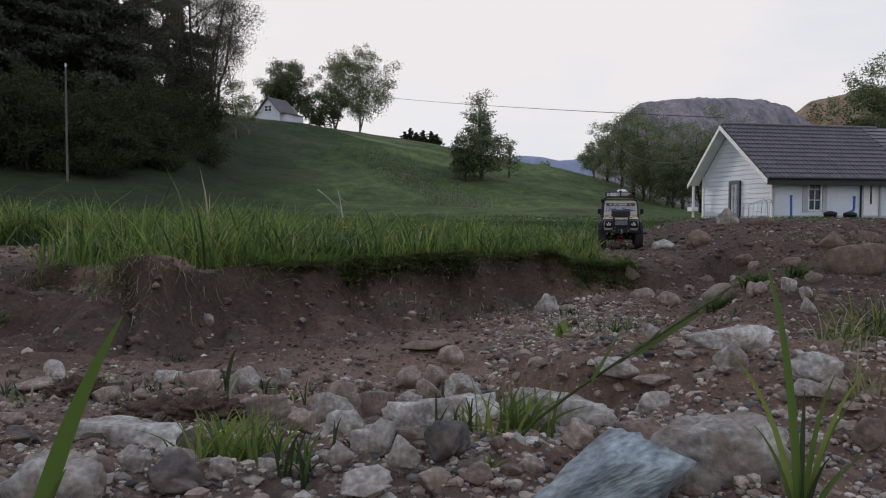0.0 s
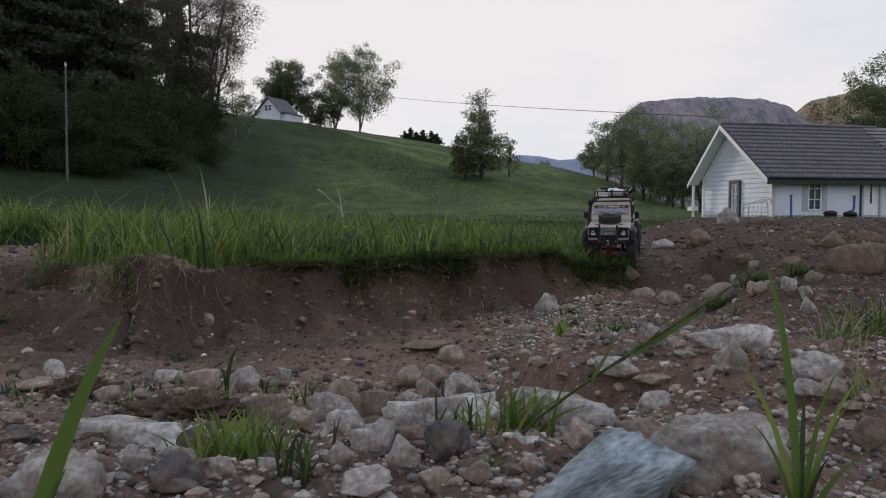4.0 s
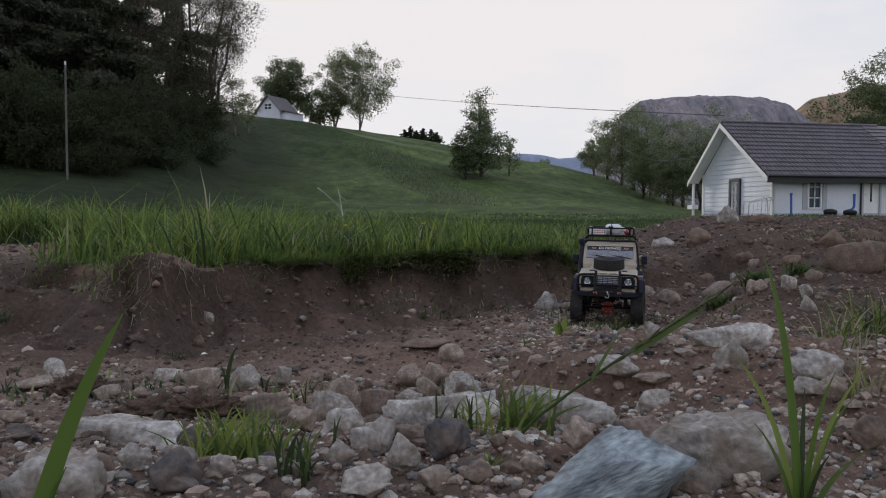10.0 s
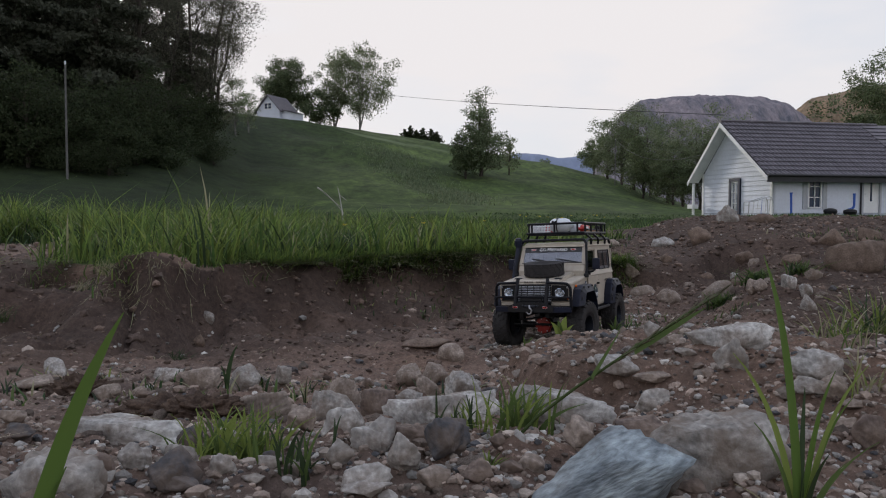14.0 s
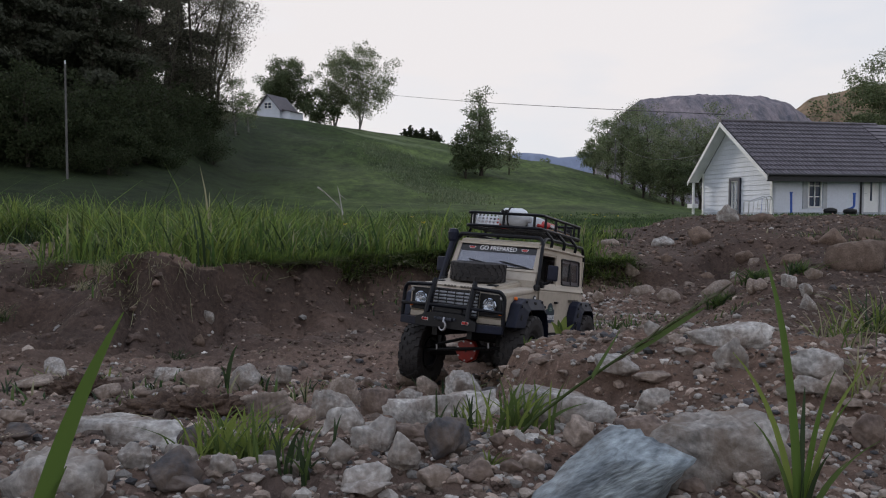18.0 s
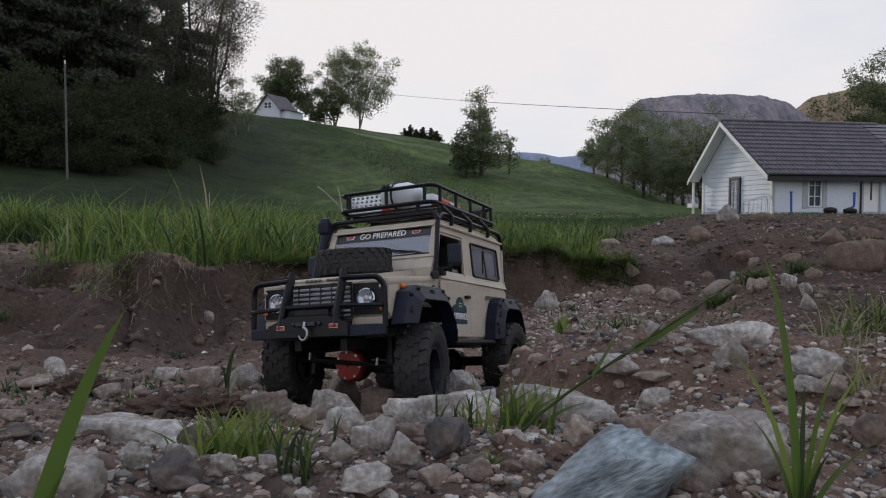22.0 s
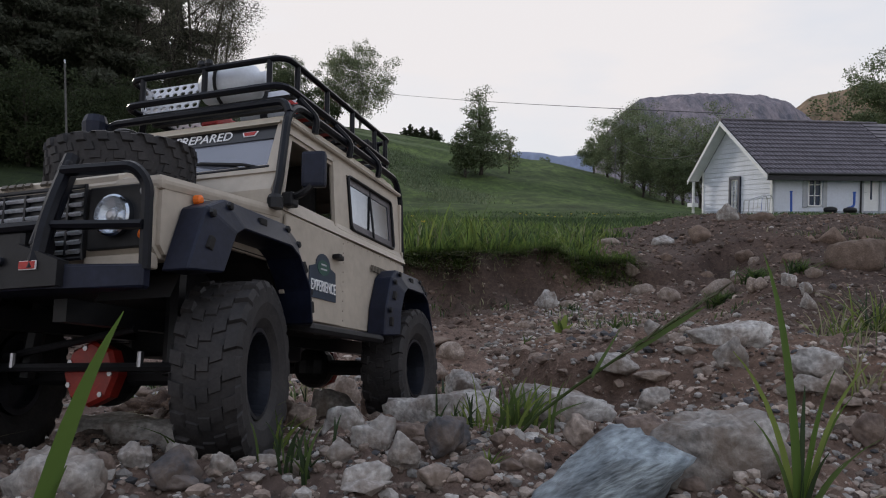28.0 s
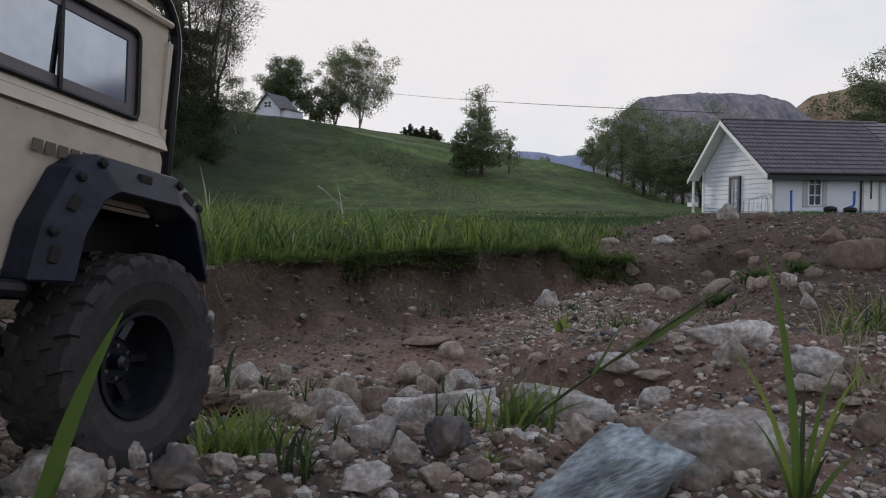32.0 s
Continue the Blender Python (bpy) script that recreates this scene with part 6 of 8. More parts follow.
def build_yard():
    # blue conduits standing by the wall
    for x, y, h, bent in ((16.05, 35.4, 1.0, False), (19.1, 35.7, 1.05, True)):
        z = ground_z(x, y)
        pts = [(x, y, z - 0.1), (x - 0.02, y, z + h)] if not bent else bend([(x - 0.45, y, z - 0.1), (x - 0.42, y, z + 0.3), (x, y, z + 0.42), (x, y, z + h)], 0.15)
        ob = thing("conduit", "blue plastic conduit sticking out of the ground", "pipe", "blue conduits", at=pose(0, 0, 0))
        part("pipe", tube(bmesh.new(), pts, 0.055, 8), M["blue_pipe"], ob)
        part("collar", tube(bmesh.new(), [(pts[-1][0], y, z + h - 0.02), (pts[-1][0], y, z + h + 0.05)], 0.07, 8), M["blue_pipe"], ob)
    # dark tubs
    for x, y in ((17.75, 35.2), (18.55, 35.0)):
        bm = bmesh.new()
        lathe(bm, [(0.02, 0.02), (0.20, 0.0), (0.30, 0.28), (0.27, 0.36), (0.10, 0.42)], 16, "z")
        ob = thing("covered_tub", "dark covered tub beside the cabin wall", "tub", "tubs", at=pose(x, y, ground_z(x, y) - 0.05))
        part("tub", bm, M["black"], ob)
    # wheeled rack of bent tube
    ob = thing("tube_rack", "grey bent-tube cart standing by the gable", "cart", at=pose(13.6, 34.2, ground_z(13.6, 34.2) + 0.05, 0, 0, 10))
    for y0 in (0.0, 0.4):
        part("side_hoop", tube(bmesh.new(), bend([(0, y0, -0.1), (0.02, y0, 0.62), (0.25, y0, 0.62), (1.05, y0, 0.86), (1.18, y0, 0.7), (1.22, y0, -0.1)], 0.12), 0.022, 7), M["galv"], ob)
    for x0, z0 in ((0.05, 0.6), (0.6, 0.3), (1.15, 0.7)):
        part("cross_bar", tube(bmesh.new(), [(x0, 0, z0), (x0, 0.4, z0)], 0.018, 6), M["galv"], ob)
    for k in range(5):
        x0 = 0.2 + k * 0.2
        part("bar", tube(bmesh.new(), [(x0, 0, 0.0), (x0 + 0.06, 0, 0.6 + 0.05 * k)], 0.012, 5), M["blue_pipe"] if k == 2 else M["galv"], ob)
    # kerb of pale slabs
    for k in range(7):
        x = 17.0 + k * 1.05
        ob = thing("kerb_slab", "pale concrete slab along the yard", "slab", "slabs along the yard", at=pose(x, 34.9 + 0.23 * k, -0.02, 0, 0, 12.7))
        part("slab", box(bmesh.new(), (0, 0, 0.03), (1.0, 0.4, 0.16), None, 0.015), M["concrete"], ob)


build_yard()


def build_poles():
    def pole(x, y, h, label, arm=True, r=0.065):
        z = ground_z(x, y)
        ob = thing("utility_pole", label, "pole", "utility poles", at=pose(x, y, z - 0.3))
        part("post", tube(bmesh.new(), [(0, 0, 0), (0.02, 0, h + 0.3)], r, 8, r_end=r * 0.75), M["pole_wood"], ob)
        part("insulator", tube(bmesh.new(), [(0.02, 0, h + 0.28), (0.02, 0, h + 0.48)], 0.05, 6), M["white_plastic"], ob)
        return Vector((x + 0.02, y, z + h))
    a = pole(-0.488 * 40, 40, 5.9, "weathered grey wooden pole before the dark wood")
    b = pole(0.2235 * 100, 100, 5.9, "thin grey utility pole on the slope")

    def wire(p, q, sag, label, r=0.02):
        pts = []
        for k in range(25):
            t = k / 24
            m = p.lerp(q, t)
            m.z -= sag * 4 * t * (1 - t)
            pts.append(m)
        ob = thing("overhead_wire", label, "wire", "overhead wires")
        part("strand", tube(bmesh.new(), pts, r, 5), M["soffit"], ob)
    wire(Vector((-0.09 * 118, 118, 18.6)), Vector((0.365 * 41, 41.0, 5.42)), 0.25, "thin overhead wire across the valley to the cabin", 0.022)
    wire(b + Vector((0, 0, 0.1)), Vector((0.335 * 46, 46.0, 3.7)), 1.2, "slack overhead wire from the pole to the cabin", 0.018)


build_poles()


def build_far_house():
    z = ground_z(-0.222 * 112, 112)
    ob = thing("hilltop_house", "small white house with grey roof on the hill", "house", at=pose(-0.226 * 112, 112, z - 0.9, 0, 0, -24))
    w, l, h, r = 4.0, 4.2, 2.0, 4.1
    bm = bmesh.new()
    prism(bm, [(-w / 2, 0), (w / 2, 0), (w / 2, h), (0, r), (-w / 2, h)], lambda u, v, t: (u, t, v), 0, l)
    part("wall", bm, M["boards"], ob)
    s = (r - h) / (w / 2)
    for sg in (1, -1):
        bm = bmesh.new()
        prism(bm, [(0, r + 0.12), (w / 2 + 0.4, r + 0.12 - s * (w / 2 + 0.4)), (w / 2 + 0.4, r - s * (w / 2 + 0.4)), (0, r)], lambda u, v, t: (sg * u, t, v), -0.35, l + 0.3)
        part("roof", bm, M["roof_tile"], ob, "dark grey roof")
    win = part("window", box(bmesh.new(), (0.0, -0.03, 2.55), (1.3, 0.08, 0.95)), M["trim"], ob)
    for u in (-0.32, 0.32):
        for v in (-0.21, 0.21):
            part("pane", box(bmesh.new(), (u, -0.075, 2.55 + v), (0.5, 0.02, 0.34)), M["window_glass"], win)
    part("lean_to", box(bmesh.new(), (w / 2 + 0.7, l / 2, 0.85), (1.5, l * 0.8, 1.7)), M["boards"], ob)
    part("lean_to_roof", box(bmesh.new(), (w / 2 + 0.7, l / 2, 1.8), (1.9, l * 0.9, 0.12), Euler((0, 0.22, 0)).to_matrix().to_4x4()), M["roof_tile"], ob)


build_far_house()


# ---- the model off-road truck (x forward, y to its left, z up, origin on the ground between the axles) ----
TYRE_R = 0.0652
HUB_Z = 0.0625
AXLE = 0.162
HUB_Y = 0.103


def side_y(z):
    return 0.0985 if z < 0.192 else 0.0930 - (z - 0.192) * 0.05


def slab(bm, poly, sgn, thick=0.004, out=0.0):
    return prism(bm, poly, lambda x, z, t: (x, sgn * (side_y(z) + out - t), z), 0.0, thick)


def panel4(bm, corners, thick=0.003):
    """A flat board through four corners."""
    c = [Vector(p) for p in corners]
    nrm = (c[1] - c[0]).cross(c[3] - c[0]).normalized() * thick
    A = [bm.verts.new(p) for p in c]
    B = [bm.verts.new(p + nrm) for p in c]
    bm.faces.new(A[::-1])
    bm.faces.new(B)
    for i in range(4):
        bm.faces.new((A[i], A[(i + 1) % 4], B[(i + 1) % 4], B[i]))
    return bm


def tyre_mesh(R=TYRE_R, half=0.0215, lugs=21):
    """A tyre in one skin; its tread blocks are drawn out of the carcass."""
    bm = bmesh.new()
    prof = [(R * 0.47, half * 0.66), (R * 0.58, half * 0.92), (R * 0.74, half * 1.04), (R * 0.85, half * 1.03), (R * 0.925, half * 0.93), (R * 0.94, half * 0.55), (R * 0.945, half * 0.18),
            (R * 0.945, -half * 0.18), (R * 0.94, -half * 0.55), (R * 0.925, -half * 0.93), (R * 0.85, -half * 1.03), (R * 0.74, -half * 1.04), (R * 0.58, -half * 0.92), (R * 0.47, -half * 0.66)]
    seg, n = lugs * 4, len(prof)
    rings = []
    for k in range(seg):
        ring = []
        for i, (r, o) in enumerate(prof):
            a = 2 * math.pi * (k + (1.5 * abs(o) / half if 3 <= i <= 10 else 0.0)) / seg
            ring.append(bm.verts.new((r * math.cos(a), o, r * math.sin(a))))
        rings.append(ring)
    blocks = {}
    for k in range(seg):
        A, B = rings[k], rings[(k + 1) % seg]
        for i in range(n):
            f = bm.faces.new((A[i], A[(i + 1) % n], B[(i + 1) % n], B[i]))
            if 3 <= i <= 9:
                shift = (0, 0, 1, 2, 3, 2, 2)[i - 3]
                if (k + shift) % 4 < (3 if i in (3, 9) else 2):
                    blocks.setdefault(((k + shift) // 4, i if 5 <= i <= 7 else (3 if i < 5 else 9)), []).append(f)
    bmesh.ops.recalc_face_normals(bm, faces=bm.faces)
    for (_, row), fs in blocks.items():
        fs = [f for f in fs if f.is_valid]
        r = bmesh.ops.extrude_face_region(bm, geom=fs)
        vs = [g for g in r["geom"] if isinstance(g, bmesh.types.BMVert)]
        c = sum((v.co for v in vs), Vector()) / len(vs)
        d = Vector((c.x, c.y * 0.55, c.z)).normalized() * R * (0.024 if 5 <= row <= 7 else 0.048)
        for v in vs:
            v.co = c + (v.co - c) * 0.90 + d
        bmesh.ops.delete(bm, geom=fs, context="FACES_ONLY")
    return bm


def build_wheel(parent, sgn):
    w = new("wheel")
    w.parent = parent
    w.empty_display_size = 0.03
    part("tyre", tyre_mesh(), M["rubber"], w, "black knobbly off-road tyre")
    R, s = TYRE_R, sgn
    bm = bmesh.new()
    prof = [(R * 0.46, s * 0.0140), (R * 0.475, s * 0.0150), (R * 0.475, s * 0.0165), (R * 0.435, s * 0.0165), (R * 0.415, s * 0.008), (R * 0.40, -s * 0.006), (R * 0.40, -s * 0.018), (R * 0.47, -s * 0.018)]
    rings = []
    for k in range(32):
        a = 2 * math.pi * k / 32
        rings.append([bm.verts.new((r * math.cos(a), o, r * math.sin(a))) for r, o in prof])
    for k in range(32):
        A, B = rings[k], rings[(k + 1) % 32]
        for i in range(len(prof) - 1):
            bm.faces.new((A[i], A[i + 1], B[i + 1], B[i]))
    rim = part("rim", bm, M["rim"], w, "dark steel rim")
    bm = bmesh.new()
    lathe(bm, [(R * 0.41, -s * 0.012), (R * 0.41, -s * 0.009), (R * 0.24, -s * 0.007), (R * 0.19, -s * 0.003), (R * 0.10, -s * 0.003)], 24, "y")
    part("disc", bm, M["rim"], rim)
    for k in range(6):
        a = 2 * math.pi * k / 6
        bm = bmesh.new()
        tube(bm, [(R * 0.145 * math.cos(a), -s * 0.004, R * 0.145 * math.sin(a)), (R * 0.145 * math.cos(a), -s * 0.0005, R * 0.145 * math.sin(a))], 0.0014, 6)
        part("wheel_nut", bm, M["steel"], rim)
        b = a + 0.5
        bm = bmesh.new()
        tube(bm, [(R * 0.22 * math.cos(b), -s * 0.007, R * 0.22 * math.sin(b)), (R * 0.41 * math.cos(b), -s * 0.005, R * 0.41 * math.sin(b))], 0.0042, 6)
        part("spoke", bm, M["rim"], rim)
    bm = bmesh.new()
    lathe(bm, [(R * 0.075, -s * 0.004), (R * 0.075, s * 0.004), (R * 0.045, s * 0.006)], 14, "y")
    part("hub_cap", bm, M["rim"], rim)
    return w


def build_truck():
    T = thing("model_truck", "tan radio-controlled off-road model truck with black bull bar and roof rack", "toy truck")
    # tub with wheel openings
    bm = bmesh.new()
    prism(bm, [(0.236, 0.128), (0.243, 0.135), (0.243, 0.172), (0.232, 0.178), (0.10, 0.191), (-0.188, 0.191), (-0.191, 0.185), (-0.191, 0.145), (-0.222 + 0.04, 0.15), (-0.115, 0.15), (-0.090, 0.104),
               (0.082, 0.104), (0.108, 0.150), (0.210, 0.150), (0.224, 0.128)], lambda x, z, t: (x, t, z), -0.0965, 0.0965)
    bmesh.ops.bevel(bm, geom=[e for e in bm.edges if abs(abs(e.verts[0].co.y) - 0.0965) < 1e-5 and abs(abs(e.verts[1].co.y) - 0.0965) < 1e-5 and e.verts[0].co.y * e.verts[1].co.y > 0], offset=0.003, segments=2, affect="EDGES")
    part("body_tub", bm, M["tan"], T)
    for sg in (1, -1):
        # wing top
        bm = bmesh.new()
        box(bm, (0.168, sg * 0.080, 0.182), (0.150, 0.036, 0.010), Euler((0, math.radians(5.0), 0)).to_matrix().to_4x4(), 0.004)
        part("wing", bm, M["tan"], T)
        # upper side: sill, head rail, pillars
        for piece, poly in (("waist_panel", [(-0.190, 0.191), (0.100, 0.191), (0.096, 0.204), (-0.190, 0.204)]), ("head_rail", [(-0.190, 0.2585), (0.080, 0.2585), (0.074, 0.272), (-0.188, 0.272)]),
                            ("rear_pillar", [(-0.190, 0.204), (-0.168, 0.204), (-0.165, 0.2585), (-0.190, 0.2585)]), ("door_pillar", [(-0.048, 0.204), (-0.014, 0.204), (-0.014, 0.2585), (-0.044, 0.2585)]),
                            ("front_pillar", [(0.082, 0.204), (0.098, 0.204), (0.080, 0.2585), (0.066, 0.2585)])):
            part(piece, slab(bmesh.new(), poly, sg), M["tan"], T)
        # door skin standing proud
        bm = bmesh.new()
        slab(bm, [(-0.012, 0.106), (0.082, 0.106), (0.092, 0.150), (0.092, 0.188), (-0.012, 0.188)], sg, 0.003, 0.0022)
        bmesh.ops.bevel(bm, geom=list(bm.edges), offset=0.0008, segments=1, affect="EDGES")
        door = part("door", bm, M["tan"], T)
        bm = bmesh.new()
        box(bm, (0.001, sg * 0.1035, 0.167), (0.016, 0.005, 0.0045), None, 0.0012)
        box(bm, (0.006, sg * 0.1065, 0.1672), (0.007, 0.004, 0.004), None, 0.001)
        part("door_handle", bm, M["black"], door, "black door handle")
        bm = bmesh.new()
        for poly in ([(-0.014, 0.192), (0.094, 0.192), (0.093, 0.197), (-0.014, 0.197)], [(-0.014, 0.197), (-0.0105, 0.197), (-0.0105, 0.266), (-0.014, 0.266)],
                     [(-0.014, 0.262), (0.074, 0.262), (0.072, 0.266), (-0.014, 0.266)]):
            slab(bm, poly, sg, 0.003, 0.002)
        part("window_frame", bm, M["tan"], door)
        for zz in (0.125, 0.165):
            part("hinge", box(bmesh.new(), (0.094, sg * 0.1005, zz), (0.008, 0.005, 0.004), None, 0.001), M["tan"], door)
        # belt line and rear quarter
        bm = bmesh.new()
        for z0 in (0.1925, 0.1985):
            tube(bm, [(-0.189, sg * (side_y(z0) + 0.001), z0), (-0.018, sg * (side_y(z0) + 0.001), z0)], 0.0016, 6)
        part("belt_moulding", bm, M["tan"], T)
        bm = bmesh.new()
        tube(bm, [(-0.190, sg * 0.091, 0.273), (0.074, sg * 0.091, 0.273)], 0.0022, 6)
        part("rain_gutter", bm, M["tan"], T)
        bm = bmesh.new()
        slab(bm, [(-0.165, 0.206), (-0.051, 0.206), (-0.047, 0.2565), (-0.162, 0.2565)], sg, 0.0015, -0.0012)
        win = part("side_window", bm, M["film"], T, "mirrored rear side window")
        bm = bmesh.new()
        for poly in ([(-0.165, 0.206), (-0.051, 0.206), (-0.0505, 0.2125), (-0.1645, 0.2125)], [(-0.1645, 0.2125), (-0.1575, 0.2125), (-0.1555, 0.2505), (-0.1625, 0.2505)],
                     [(-0.1625, 0.2505), (-0.0475, 0.2505), (-0.047, 0.2565), (-0.162, 0.2565)], [(-0.0560, 0.2125), (-0.0505, 0.2125), (-0.0475, 0.2505), (-0.0530, 0.2505)]):
            slab(bm, poly, sg, 0.0006, -0.0004)
        part("window_border", bm, M["frit"], win)
        bm = bmesh.new()
        loop = bend([(-0.110, sg * (side_y(0.204) + 0.0012), 0.2045), (-0.166, sg * (side_y(0.204) + 0.0012), 0.2045), (-0.163, sg * (side_y(0.258) + 0.0012), 0.258), (-0.046, sg * (side_y(0.258) + 0.0012), 0.258),
                     (-0.0505, sg * (side_y(0.204) + 0.0012), 0.2045), (-0.110, sg * (side_y(0.204) + 0.0012), 0.2045)], 0.006)[:-1]
        tube(bm, loop, 0.0016, 6, True)
        part("window_seal", bm, M["black"], win)
        part("sliding_bar", box(bmesh.new(), (-0.105, sg * (side_y(0.231) + 0.0006), 0.231), (0.0022, 0.002, 0.052), Euler((sg * 0.11, 0, 0)).to_matrix().to_4x4()), M["black"], win)
        # rivets of the rear quarter
        for k in range(9):
            part("rivet", lathe(bmesh.new(), [(0.0009, 0.0), (0.0007, 0.0006)], 6, "y", (-0.020 - 0.0, sg * 0.0985, 0.112 + k * 0.009)), M["tan"], T)
        for k in range(10):
            part("rivet", lathe(bmesh.new(), [(0.0009, 0.0), (0.0007, 0.0006)], 6, "y", (-0.03 - k * 0.016, sg * 0.0985, 0.187)), M["tan"], T)
        # flares
        for cx, front in ((AXLE, True), (-AXLE, False)):
            bm = bmesh.new()
            if front:
                outer = [(0.076, 0.098), (0.081, 0.128), (0.104, 0.163), (0.122, 0.172), (0.202, 0.172), (0.222, 0.163), (0.239, 0.120)]
                inner = [(0.093, 0.099), (0.097, 0.125), (0.115, 0.147), (0.128, 0.153), (0.192, 0.153), (0.201, 0.148), (0.214, 0.121)]
            else:
                outer = [(-0.080, 0.102), (-0.085, 0.131), (-0.100, 0.162), (-0.114, 0.172), (-0.180, 0.172), (-0.201, 0.161), (-0.222, 0.110)]
                inner = [(-0.100, 0.103), (-0.104, 0.128), (-0.114, 0.147), (-0.124, 0.153), (-0.174, 0.153), (-0.189, 0.146), (-0.206, 0.111)]
            n = len(outer)
            vo = [[bm.verts.new((x, sg * yy, z)) for (x, z), yy in zip(o, [q] * n)] for o, q in ((outer, 0.0970), (outer, 0.116), (inner, 0.1260), (inner, 0.096))]
            for a in range(4):
                A, B = vo[a], vo[(a + 1) % 4]
                for i in range(n - 1):
                    bm.faces.new((A[i], A[i + 1], B[i + 1], B[i]))
            for i in (0, n - 1):
                bm.faces.new([vo[a][i] for a in range(4)])
            bmesh.ops.recalc_face_normals(bm, faces=bm.faces)
            bmesh.ops.bevel(bm, geom=list(bm.edges), offset=0.0011, segments=1, affect="EDGES")
            fl = part("wheel_flare", bm, M["flare"], T, "black plastic wheel-arch flare")
            for i in range(n - 1):
                (xa, za), (xb, zb) = [(o[0] * 0.62 + q_[0] * 0.38, o[1] * 0.62 + q_[1] * 0.38) for o, q_ in ((outer[i], inner[i]), (outer[i + 1], inner[i + 1]))]
                if (xa - xb) ** 2 + (za - zb) ** 2 > 0.0004:
                    xm, zm = (xa + xb) / 2, (za + zb) / 2
                    part("flare_notch", box(bmesh.new(), (xm, sg * 0.1195, zm), (0.009, 0.004, 0.005), Euler((0, -math.atan2(zb - za, xb - xa), 0)).to_matrix().to_4x4(), 0.0008), M["interior"], fl)
            for i in range(1, n - 1):
                x, z = outer[i]
                q = Vector((x - cx, 0, z - 0.06)).normalized()
                part("flare_bolt", lathe(bmesh.new(), [(0.0030, 0.0), (0.0026, 0.0020), (0.0012, 0.0022)], 6, "y", (x - q.x * 0.005, sg * 0.1185, z - q.z * 0.005)) if sg > 0 else lathe(bmesh.new(), [(0.0030, 0.0), (0.0026, -0.0020)], 6, "y", (x - q.x * 0.005, -0.1185, z - q.z * 0.005)), M["black"], fl)
            # dark liner
            edge = [(0.0835, 0.1035), (0.109, 0.1490), (0.209, 0.1490), (0.2225, 0.1275)] if front else [(-0.0915, 0.1035), (-0.1155, 0.1490), (-0.1815, 0.1490), (-0.1905, 0.1440)]
            bm = bmesh.new()
            for (xa, za), (xb, zb) in zip(edge, edge[1:]):
                panel4(bm, [(xa, sg * 0.0968, za), (xb, sg * 0.0968, zb), (xb, sg * 0.030, zb), (xa, sg * 0.030, za)], 0.0008)
            part("arch_lining", bm, M["interior"], T)
            bm = bmesh.new()
            pts = [(cx + 0.074 * math.cos(a), 0.065 + 0.085 * math.sin(a)) for a in [0.5 + (math.pi - 1.0) * k / 10 for k in range(11)]]
            A = [bm.verts.new((x, sg * 0.096, z)) for x, z in pts]
            B = [bm.verts.new((x, sg * 0.040, z)) for x, z in pts]
            for i in range(10):
                bm.faces.new((A[i], A[i + 1], B[i + 1], B[i]))
            part("wheel_arch_liner", bm, M["interior"], T)
        # rock slider with a tread plate
        bm = bmesh.new()
        tube(bm, bend([(0.086, sg * 0.094, 0.101), (0.080, sg * 0.112, 0.098), (-0.084, sg * 0.112, 0.098), (-0.090, sg * 0.094, 0.101)], 0.012), 0.0045, 8)
        for k in range(5):
            box(bm, (0.06 - k * 0.032, sg * 0.103, 0.098), (0.006, 0.018, 0.004))
        part("rock_slider", bm, M["black"], T, "black side step bar")
        # lamps
        bm = bmesh.new()
        box(bm, (0.2445, sg * 0.0690, 0.1545), (0.004, 0.043, 0.040), None, 0.0012)
        panel = part("lamp_panel", bm, M["black"], T, "black headlamp panel")
        bm = bmesh.new()
        lathe(bm, [(0.0132, 0.2455), (0.0132, 0.251), (0.0118, 0.2520), (0.0108, 0.2495), (0.006, 0.2475), (0.003, 0.2500)], 24, "x", (0, sg * 0.0690, 0.1545))
        lamp = part("headlight", bm, M["chrome"], T, "round chrome headlight")
        bm = bmesh.new()
        lathe(bm, [(0.0118, 0.2516), (0.0104, 0.2542), (0.006, 0.2558), (0.001, 0.2562)], 20, "x", (0, sg * 0.0690, 0.1545))
        lens = part("lens", bm, M["lens"], lamp, "clear lens", True)
        lens.visible_shadow = False
        part("bulb_cover", lathe(bmesh.new(), [(0.0035, 0.2475), (0.0038, 0.2515), (0.002, 0.2525)], 12, "x", (0, sg * 0.0690, 0.1545)), M["steel"], lamp)
        for zz, mt in ((0.169, "lens"), (0.142, "orange")):
            part("side_lamp", lathe(bmesh.new(), [(0.0032, 0.2460), (0.0032, 0.2480), (0.0015, 0.2488)], 12, "x", (0, sg * 0.0895, zz)), M["steel"] if mt == "lens" else M["orange"], panel)
        part("lower_valance", box(bmesh.new(), (0.2395, sg * 0.068, 0.1265), (0.008, 0.050, 0.010), None, 0.0015), M["tan"], T)
        bm = bmesh.new()
        lathe(bm, [(0.0035, sg * 0.0985), (0.0033, sg * 0.1025), (0.0018, sg * 0.1035)], 10, "y", (0.209, 0, 0.171))
        part("side_repeater", bm, M["orange"], T, "orange side repeater lamp")
        # mirror
        bm = bmesh.new()
        tube(bm, bend([(0.088, sg * 0.098, 0.201), (0.090, sg * 0.115, 0.204), (0.087, sg * 0.121, 0.214)], 0.008), 0.0030, 6)
        box(bm, (0.088, sg * 0.101, 0.200), (0.012, 0.010, 0.012), None, 0.002)
        mir = part("mirror_arm", bm, M["black"], T)
